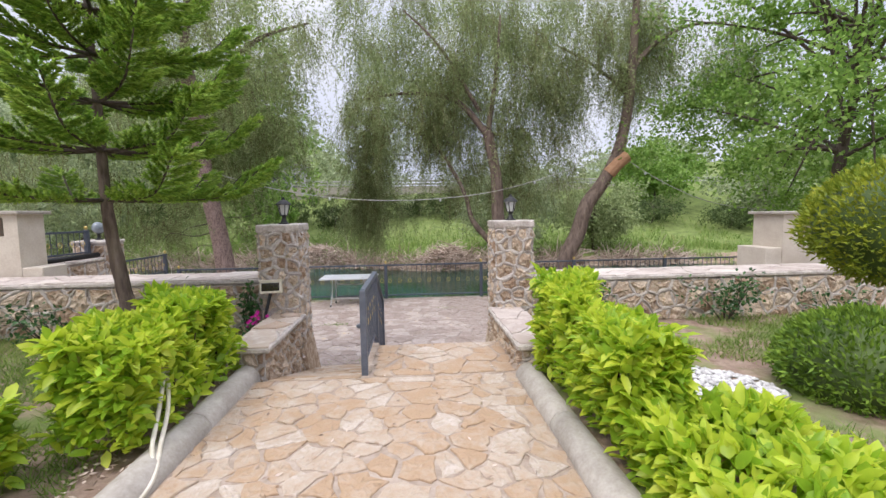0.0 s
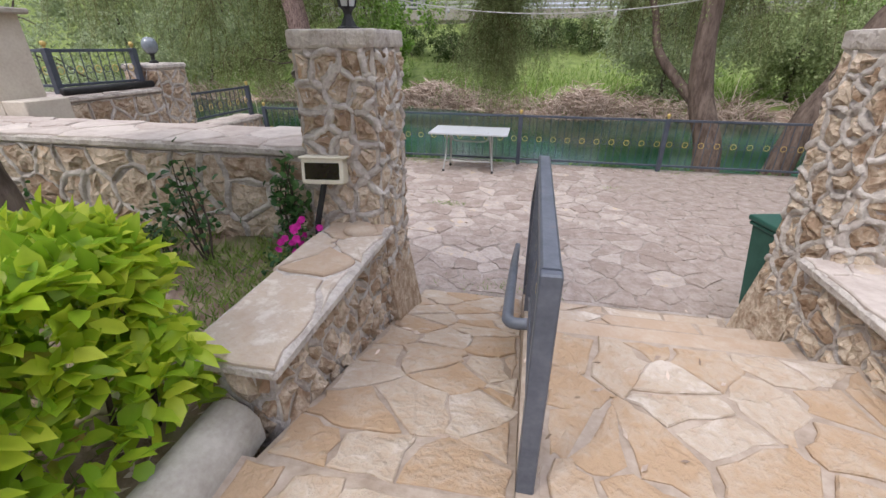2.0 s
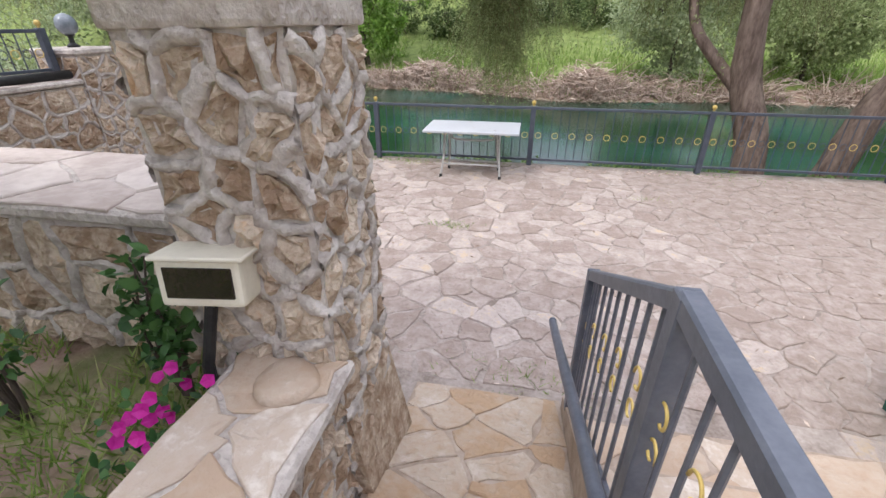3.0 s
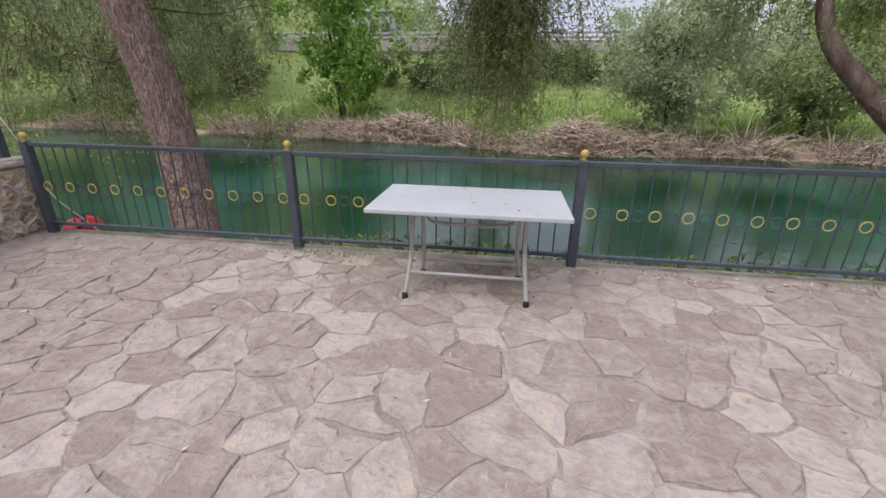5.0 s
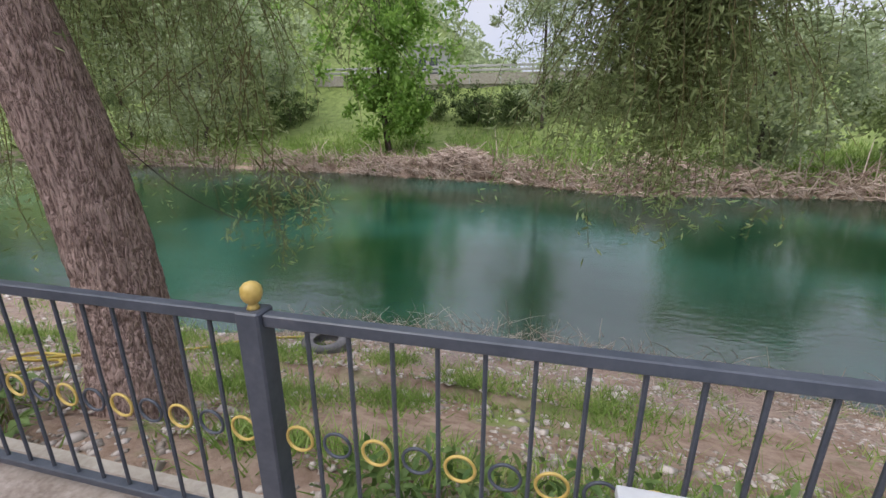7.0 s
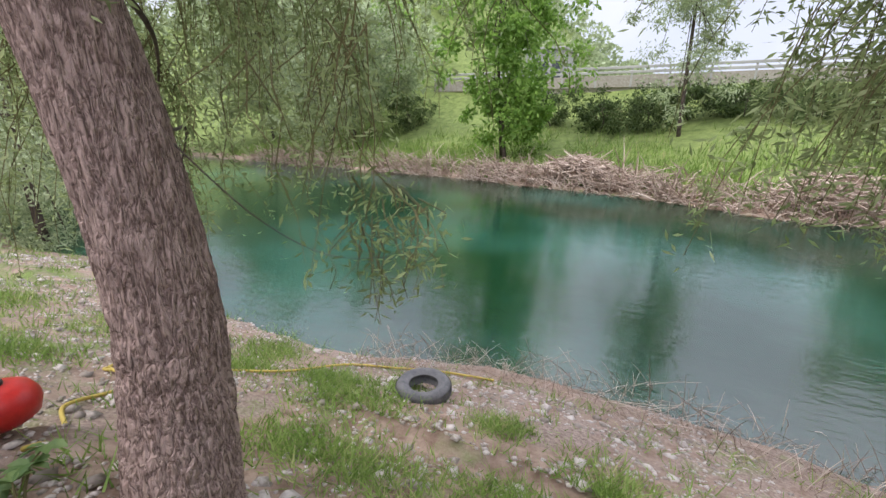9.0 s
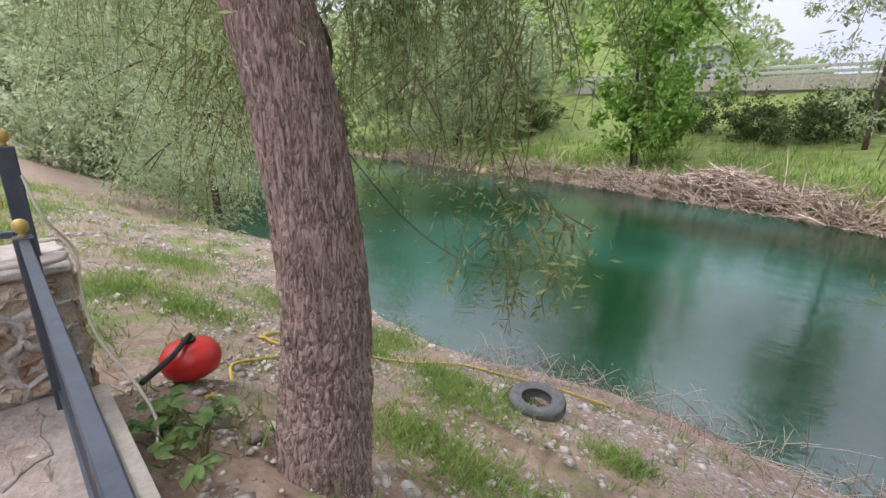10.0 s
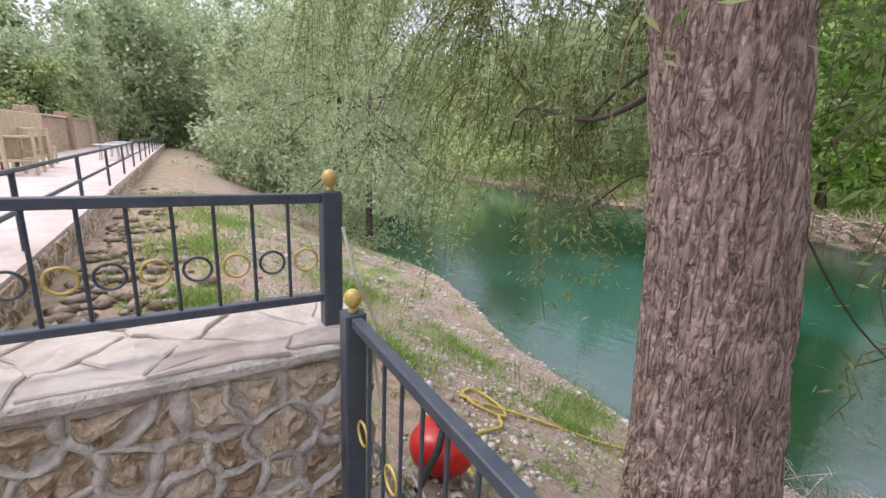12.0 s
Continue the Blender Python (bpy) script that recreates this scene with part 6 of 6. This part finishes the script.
thing("white_gravel", g, WHITE_STONE, "patch of white decorative pebbles on the lawn", "gravel", kind="stuff")

# pebbles, weeds and litter on the near bank
pts = []
while len(pts) < 15000:
    x, y = r.uniform(-16, 5), r.uniform(10.3, 15.9)
    if noise.noise(Vector((x * 0.8, y * 0.8, 6))) > -0.15:
        pts.append((x, y, ground_z(x, y)))
g = Geo()
v, q = pebbles(pts, 0.008, 0.034, r)
g.add_array(v, q)
v, q = pebbles(pts[::14], 0.03, 0.085, r)
g.add_array(v, q)
rocks = []
for k in range(300):
    x, y = -6.6 - abs(r.normal()) * 5.0, 8.2 + abs(r.normal()) * 0.55
    rocks.append((x, y, ground_z(x, y) + 0.02))
thing("bank_pebbles", g, PEBBLE, "pale stones and gravel scattered over the bank", "pebbles", kind="stuff")
g = Geo()
v, q = pebbles(rocks, 0.04, 0.15, r)
g.add_array(v, q)
thing("loose_rocks", g, BROWN_ROCK, "brown broken stones along the foot of the wall", "rocks", kind="stuff")
pts = []
patches = [(-5.2, 13.2, 0.75), (-5.9, 13.6, 0.5), (-4.2, 12.2, 0.7), (-3.2, 12.6, 0.5), (-4.9, 12.1, 0.5), (-2.4, 13.2, 0.5), (-7.5, 14.0, 0.6), (-3.6, 13.6, 0.35), (-3.4, 11.0, 0.5), (-2.2, 10.9, 0.7), (-9.0, 13.0, 0.9), (-8.2, 11.4, 0.6), (-11.0, 12.0, 1.0), (-1.0, 11.0, 0.7), (0.4, 11.2, 0.8), (2.0, 12.0, 0.9), (-7.0, 13.2, 0.5), (-1.0, 13.2, 0.8), (-7.4, 9.2, 0.3), (-9.5, 9.5, 0.5), (-12.5, 9.6, 1.2), (-15.5, 10.2, 1.4), (-19, 10.0, 1.6), (-9.0, 10.8, 0.8), (-7.6, 10.0, 0.5)]
for (cx, cy, s) in patches:
    for k in range(int(1700 * s)):
        x, y = cx + r.normal() * s * 0.5, cy + r.normal() * s * 0.42
        if y > (10.3 if x > -6.2 else 8.3):
            pts.append((x, y, ground_z(x, y) - 0.01))
while len(pts) < 46000:
    x, y = r.uniform(-20, 4), r.uniform(8.3, 15.2)
    if x > -6.3 and y < 10.3:
        continue
    if noise.noise(Vector((x * 1.7, y * 1.7, 2))) + 0.4 * noise.noise(Vector((x * 5, y * 5, 2))) > 0.1 or r.uniform() < 0.06:
        pts.append((x, y, ground_z(x, y) - 0.01))
g = Geo()
v, q = blades(np.array(pts), 0.04, 0.17, 0.008, r, 0.7)
g.add_array(v, q)
thing("bank_weeds", g, GRASS, "low green weeds and grass tufts on the bank", "weeds", kind="stuff")
g = Geo()
for k in range(1500):
    x = r.uniform(-6.5, 3.5)
    y = 15.15 + r.normal() * 0.4 - 0.45 * math.sin(x * 0.55)
    z = max(ground_z(x, y), WATER_Z) - 0.02
    d = np.array([r.normal() * 0.7, r.normal() * 0.5, abs(r.normal()) * 0.5 + 0.15])
    ln = r.uniform(0.08, 0.5)
    p0 = np.array([x, y, z])
    g.tube([p0, p0 + d * ln * 0.6, p0 + d * ln + [0, 0, -0.05]], [0.005, 0.004, 0.002], 3, False)
thing("dry_stalks", g, TWIG, "dry stalks and roots at the near waterline", "brushwood", kind="stuff")

# loose rounded rocks at the foot of the pillar
for x, y, z, a in ((-0.80, 3.74, 1.035, 0.11), (2.0, 3.78, 1.04, 0.07)):
    g = Geo()
    g.lathe([(0.3 * a, -0.02), (0.95 * a, 0.0), (1.0 * a, 0.35 * a), (0.8 * a, 0.55 * a), (0.4 * a, 0.66 * a), (0.05 * a, 0.7 * a)], 14, (x, y, z))
    thing("rock", wobble(g, 0.02, 7), CAPSTONE, "rounded pale rock set against the pillar", "rock", "rocks at the pillars", smooth=True)

# leafy plants directly under the fence
lv = Geo()
c = []
while len(c) < 1500:
    x, y = r.uniform(-2.7, 6.0), 10.32 + abs(r.normal()) * 0.28
    if noise.noise(Vector((x * 0.9, 3, 3))) > -0.1 or (-2.5 < x < -0.6):
        c.append((x, y, ground_z(x, y) + r.uniform(0.02, 0.26)))
c = np.array(c)
broad_leaves(lv, c, r.normal(size=c.shape) + np.array([0, 0, 0.5]), 0.10, 0.04, r)
thing("ivy_border", lv, FIG_LEAF, "low leafy plants growing below the fence", "plants", kind="stuff")


def fig_shoot(x, y, z, seed):
    """Shoot with hand-shaped leaves."""
    r = np.random.default_rng(seed)
    t = empty("fig_shoot", (x, y, z))
    tagged(t, "young fig shoot with lobed pale-green leaves", "plant", "fig shoots")
    for k in range(6):
        top = np.array([x + r.normal() * 0.14, y + r.normal() * 0.10, z + r.uniform(0.08, 0.24)])
        g = Geo()
        g.tube([(x, y, z - 0.05), tuple((np.array([x, y, z]) + top) / 2 + [0, 0, 0.03]), tuple(top)], [0.008, 0.006, 0.004], 5, False)
        st = part("stem", g, GREEN_TWIG, t)
        lv = Geo()
        a0 = r.uniform(0, 6.28)
        ang = a0 + np.array([-1.25, -0.6, 0, 0.6, 1.25])
        d = np.stack([np.cos(ang), np.sin(ang), np.full(5, 0.12)], 1)
        broad_leaves(lv, np.tile(top, (5, 1)), d, 0.11, 0.055, r)
        part("leaf", lv, FIG_LEAF, st)


for i, (x, y) in enumerate([(-5.30, 10.40), (-5.05, 10.36), (-5.12, 10.55), (-4.85, 10.48)]):
    fig_shoot(x, y, ground_z(x, y), 800 + i)

# ---- things on the bank ----
t = empty("red_float_tank", (-5.86, 10.74, -0.36))
tagged(t, "round red plastic tank lying on the bank", "tank")
g = Geo()
g.lathe([(0.03, 0.0), (0.13, 0.015), (0.19, 0.06), (0.21, 0.13), (0.205, 0.18), (0.17, 0.24), (0.10, 0.275), (0.03, 0.285)], 24, (-5.90, 10.74, -0.36))
part("body", g, RED, t, smooth=True)
g = Geo()
g.lathe([(0.05, 0.275), (0.05, 0.305), (0.02, 0.31)], 14, (-5.90, 10.74, -0.36))
part("cap", g, BLACK, t)
g = Geo()
g.tube([(-5.52, 10.36, -0.08), (-5.70, 10.58, -0.06), (-5.92, 10.76, -0.04)], 0.02, 8)
part("pipe", g, BLACK, t, "short black pipe")

t = empty("old_tyre", (-4.68, 13.85, ground_z(-4.68, 13.85)))
tagged(t, "worn grey car tyre lying flat on the bank", "tyre")
zt = ground_z(-4.68, 13.85)
g = Geo()
g.lathe([(0.180, 0.016), (0.240, -0.016), (0.300, 0.000), (0.324, 0.040), (0.328, 0.080), (0.324, 0.128), (0.300, 0.164), (0.240, 0.172), (0.180, 0.144), (0.172, 0.136), (0.224, 0.128), (0.264, 0.080), (0.224, 0.040), (0.172, 0.024), (0.180, 0.016)], 36, (-4.68, 13.85, zt))
g.f = g.f[:-2]
part("tread", g, RUBBER, t, smooth=True)
g = Geo()
for k in range(60):
    a = 2 * math.pi * k / 60
    g.tube([(-4.68 + 0.326 * math.cos(a), 13.85 + 0.326 * math.sin(a), zt + 0.03), (-4.68 + 0.332 * math.cos(a + 0.05), 13.85 + 0.332 * math.sin(a + 0.05), zt + 0.08), (-4.68 + 0.326 * math.cos(a), 13.85 + 0.326 * math.sin(a), zt + 0.13)], 0.010, 4, False)
part("tread", g, RUBBER, t, kind="stuff")


def hose(name, label, pts, rad, material, lift=0.015):
    p = smooth_path([(x, y, (ground_z(x, y) + lift) if z is None else z) for x, y, z in pts], 8)
    g = Geo()
    g.tube(p, rad, 8)
    thing(name, g, material, label, "hose", smooth=True)


coil = [(-7.2 + 0.28 * math.cos(a) * (1 + 0.15 * math.sin(3 * a)), 12.05 + 0.20 * math.sin(a), None) for a in np.linspace(0, 11, 26)]
hose("garden_hose", "yellow garden hose coiled on the bank", [(-5.5, 10.7, None), (-5.9, 11.0, None), (-6.3, 11.15, None), (-6.5, 11.5, None), (-6.7, 11.9, None)] + coil + [(-6.9, 12.6, None), (-6.5, 13.4, None), (-6.2, 14.2, None), (-5.6, 14.55, None), (-4.9, 14.75, None), (-4.2, 14.95, None)], 0.016, YELLOW, 0.03)
hose("garden_hose", "cream hose hanging from the hedge over the kerb", [(-1.10, 1.62, 1.22), (-1.0, 1.45, 1.20), (-0.90, 1.25, 1.04), (-0.82, 1.02, 0.93), (-0.72, 0.70, 0.82), (-0.75, 0.3, 0.81), (-0.70, -0.4, 0.81)], 0.014, WHITE_HOSE)
hose("garden_hose", "cream hose hanging from the hedge over the kerb", [(-1.10, 1.56, 1.24), (-1.0, 1.40, 1.21), (-0.93, 1.2, 1.05), (-0.85, 0.98, 0.94), (-0.75, 0.72, 0.83), (-0.80, 0.2, 0.905), (-0.84, -0.4, 0.925)], 0.014, WHITE_HOSE)
hose("cable", "white cable running down from the fence post", [(-5.72, 10.06, 1.22), (-5.66, 10.10, 1.0), (-5.72, 10.2, 0.78), (-5.62, 10.18, 0.55), (-5.50, 10.2, 0.3), (-5.35, 10.3, 0.05), (-5.2, 10.35, -0.15), (-5.05, 10.3, -0.28)], 0.008, WHITE_HOSE)

# wire with bulbs between the trees
t = empty("string_lights", (0, 11.2, 3))
tagged(t, "sagging cable with small bulbs between the willows", "string lights")
g = Geo()
wire = smooth_path([(-4.85, 11.15, 3.55), (-3.0, 11.2, 3.05), (-0.73, 11.2, 2.75), (1.6, 11.2, 2.76), (3.84, 11.2, 3.08), (7.0, 11.15, 4.05)], 10)
g.tube(wire, 0.011, 6)
part("wire", g, GREY_TUBE, t)
g = Geo()
wire2 = smooth_path([(7.0, 11.15, 4.05), (8.5, 11.0, 3.1), (10.3, 11.0, 2.45), (13, 10.8, 2.2), (16, 10.6, 2.3)], 8)
g.tube(wire2, 0.011, 6)
part("wire", g, GREY_TUBE, t)
for k in (16, 30, 42, 56, 70):
    p = (list(wire) + list(wire2))[k]
    g = Geo()
    g.lathe([(0.008, 0), (0.03, -0.03), (0.034, -0.06), (0.02, -0.09), (0.005, -0.095)][::-1], 10, tuple(p))
    part("bulb", g, LAMP_GLASS, t)

# ---- far terrace downstream ----
FAR_Z = 0.15
g = Geo()
g.box((-90, -6, -0.5), (-6.16, 6.0, FAR_Z))
g.box((-90, 6.0, -0.5), (-8.6, 7.98, FAR_Z))
thing("far_terrace", g, PINK_PAVE, "pale pink paved terrace further along the bank", "terrace", kind="structure")
w = empty("far_retaining_wall", (-20, 8, -0.2))
tagged(w, "rubble retaining wall of the further terrace", "wall", kind="structure")
rubble_face(w, (-8.6, 8.0, -0.9), (-1, 0, 0), (0, 0, 1), 26, 1.03, 91, 0.36, 1.2, True, False)
f = empty("pipe_railing", (-9, 7.8, FAR_Z))
tagged(f, "plain dark two-rail railing on the further terrace", "railing")
for k in range(14):
    g = Geo()
    x = -10.6 - 3.7 * k
    g.tube([(x, 7.85, FAR_Z), (x, 7.85, FAR_Z + 0.92)], 0.032, 6)
    part("post", g, IRON, f)
for z in (FAR_Z + 0.47, FAR_Z + 0.92):
    g = Geo()
    g.tube([(-8.8, 7.85, z), (-60, 7.85, z)], 0.03, 6)
    part("rail", g, IRON, f)
w = empty("far_garden_wall", (-55, 3.2, FAR_Z))
tagged(w, "pale rubble wall with planting behind the further terrace", "wall", kind="structure")
for k in range(6):
    x = -33.0 - 8.0 * k
    part("pier", soft_box((x - 0.35, 2.85, FAR_Z), (x + 0.35, 3.65, FAR_Z + 2.35), 0.03, 1), RUBBLE, w)
    if k < 5:
        part("panel", soft_box((x - 7.64, 3.0, FAR_Z), (x - 0.36, 3.4, FAR_Z + 1.95), 0.02, 1), RUBBLE, w)
        part("coping", soft_box((x - 7.64, 2.92, FAR_Z + 1.955), (x - 0.36, 3.48, FAR_Z + 2.05), 0.02, 1), RIB, w)
for k in range(3):
    x, y = -23.4 - 3.4 * k, 4.4 - 0.2 * k
    b = empty("wooden_table", (x, y, FAR_Z))
    wood = OLD_WOOD if k else RED_WOOD
    tagged(b, "light wooden outdoor table with thick legs" if k else "dark red wooden outdoor table with thick legs", "table", "tables on the further terrace")
    part("tabletop", soft_box((x - 0.8, y - 0.4, FAR_Z + 0.7), (x + 0.8, y + 0.4, FAR_Z + 0.77), 0.01, 1), wood, b)
    for sx, sy in ((-0.7, -0.3), (0.7, -0.3), (-0.7, 0.3), (0.7, 0.3)):
        part("leg", soft_box((x + sx - 0.05, y + sy - 0.05, FAR_Z), (x + sx + 0.05, y + sy + 0.05, FAR_Z + 0.7), 0.006, 1), wood, b)


def wooden_armchair(x, y, z, rz):
    c = empty("wooden_armchair", (x, y, z))
    tagged(c, "chunky light wooden outdoor armchair with a high back", "chair", "armchairs on the further terrace")
    ca, sa = math.cos(rz), math.sin(rz)
    for nm, lo, hi in [("seat", (-0.32, -0.3, 0.38), (0.32, 0.3, 0.44)), ("backrest", (-0.34, -0.38, 0.44), (0.34, -0.3, 1.15)),
                       ("arm", (-0.40, -0.34, 0.62), (-0.32, 0.34, 0.68)), ("arm", (0.32, -0.34, 0.62), (0.40, 0.34, 0.68)),
                       ("leg", (-0.40, -0.36, 0.0), (-0.32, -0.28, 0.62)), ("leg", (0.32, -0.36, 0.0), (0.40, -0.28, 0.62)),
                       ("leg", (-0.40, 0.26, 0.0), (-0.32, 0.34, 0.62)), ("leg", (0.32, 0.26, 0.0), (0.40, 0.34, 0.62))]:
        g = soft_box(lo, hi, 0.012, 1)
        g.v = [np.stack([x + v[:, 0] * ca - v[:, 1] * sa, y + v[:, 0] * sa + v[:, 1] * ca, v[:, 2] + z], 1) for v in (np.asarray(q) for q in g.v)]
        part(nm, g, OLD_WOOD, c)


# armchairs standing about, and others stacked on their arms
for x, y, rz in ((-21.2, 5.35, -0.9), (-22.6, 5.25, -1.1), (-24.4, 5.15, -1.3), (-26.4, 4.9, -1.2)):
    wooden_armchair(x, y, FAR_Z, rz)
    if x > -25:
        wooden_armchair(x, y, FAR_Z + 0.68, rz)
for x, y in ((-30.0, 6.6), (-33.0, 6.7), (-36.5, 6.6)):
    b = empty("white_table", (x, y, FAR_Z))
    tagged(b, "round white plastic garden table by the railing", "table", "white tables on the further terrace")
    g = Geo()
    g.lathe([(0.02, 0.67), (0.58, 0.67), (0.60, 0.69), (0.59, 0.72), (0.02, 0.72)], 20, (x, y, FAR_Z))
    part("tabletop", g, WHITE_TOP, b)
    for sx, sy in ((-0.3, -0.3), (0.3, -0.3), (-0.3, 0.3), (0.3, 0.3)):
        g = Geo()
        g.tube([(x + sx * 1.2, y + sy * 1.2, FAR_Z), (x + sx, y + sy, FAR_Z + 0.68)], 0.03, 6)
        part("leg", g, WHITE_TOP, b)
h = empty("village_house", (-84, -8, 0))
tagged(h, "white house with a red tiled roof among trees", "house")
part("wall", soft_box((-88, -12, -0.3), (-80, -4, 10.0), 0.05, 1), WHITEWASH, h)
g = Geo()
g.add([(-88.5, -12.5, 10.0), (-79.5, -12.5, 10.0), (-79.5, -3.5, 10.0), (-88.5, -3.5, 10.0), (-88.5, -8, 12.2), (-79.5, -8, 12.2)], [[0, 1, 5, 4], [2, 3, 4, 5], [0, 4, 3], [1, 2, 5], [3, 2, 1, 0]])
part("roof", g, ROOF_TILE, h)
for y in (-10.0, -6.0):
    part("window", soft_box((-80.02, y - 0.7, 6.8), (-79.9, y + 0.7, 8.4), 0.01, 1), WINDOW_DARK, h)

# ---- litter on the terrace ----
pts = np.stack([r.uniform(-5.2, 5, 420), r.uniform(4.9, 9.95, 420), np.full(420, 0.016)], 1)
near = np.stack([r.uniform(-3.5, 2.5, 260), 9.93 - abs(r.normal(size=260)) * 0.13, np.full(260, 0.018)], 1)
side = np.stack([r.uniform(-1.25, -0.96, 260), r.uniform(0.3, 2.6, 260), np.full(260, 0.83)], 1)
side2 = np.stack([r.uniform(-0.6, 1.6, 110), r.uniform(-0.5, 3.2, 110), np.full(110, PATH_Z + 0.016)], 1)
pts = np.concatenate([pts, near, side, side2])
lv = Geo()
v, q = leaf_quads(pts, np.concatenate([r.normal(size=(len(pts), 2)), np.full((len(pts), 1), 0.06)], 1), 0.055, 0.016, r)
lv.add_array(v, q)
thing("fallen_leaves", lv, TWIG, "dry fallen willow leaves on the paving", "leaves", kind="stuff")
pts = np.stack([r.uniform(-1.56, -0.2, 34), r.uniform(9.03, 9.79, 34), np.full(34, 0.738)], 1)[:14]
lv = Geo()
v, q = leaf_quads(pts, np.concatenate([r.normal(size=(14, 2)), np.full((14, 1), 0.05)], 1), 0.045, 0.008, r)
lv.add_array(v, q)
thing("table_leaves", lv, TWIG, "few dry willow leaves lying on the tabletop", "leaves", kind="stuff")
pts = []
for cx, cy, s, n_ in [(-1.9, 9.86, 0.3, 240), (-2.5, 9.88, 0.2, 130), (-0.9, 7.35, 0.16, 170), (-0.6, 9.88, 0.25, 100), (1.6, 8.6, 0.2, 60), (0.1, 5.0, 0.3, 140), (3.0, 9.9, 0.5, 120)]:
    for k in range(n_):
        pts.append((cx + r.normal() * s, min(cy + r.normal() * s * 0.3, 9.96), 0.0))
g = Geo()
v, q = blades(np.array(pts), 0.015, 0.06, 0.004, r, 0.9)
g.add_array(v, q)
thing("joint_weeds", g, LAWN, "small weeds growing in the paving joints", "weeds", kind="stuff")

# ---- paving stones ----
paving(terrace, -5.55, 4.92, 13.5, 4.98, 0.0, 901, 0.22, FLAG, 300, (-3.0, 2.0, 5.4, 10))
paving(terrace, 1.85, 4.45, 4.0, 0.46, 0.0, 902, 0.42, FLAG, 20)
paving(upper, -0.70, -5.0, 2.42, 7.28, PATH_Z, 903, 0.165, PATH_STONE, 290, (-1, 2, -1.4, 3.4))
paving(upper, 0.36, 2.31, 1.40, 0.97, PATH_Z, 904, 0.20, PATH_STONE, 40)
paving(ramp, -0.65, 2.31, 0.90, 2.64, PATH_Z, 905, 0.25, PATH_STONE, 60, tilt=-math.atan2(0.776, 2.55))
for i in range(3):
    paving(steps, 0.36, 3.305 + 0.42 * i, 1.40, 0.41, PATH_Z - 0.195 * (i + 1), 906 + i, 0.33, CAPSTONE, 20)
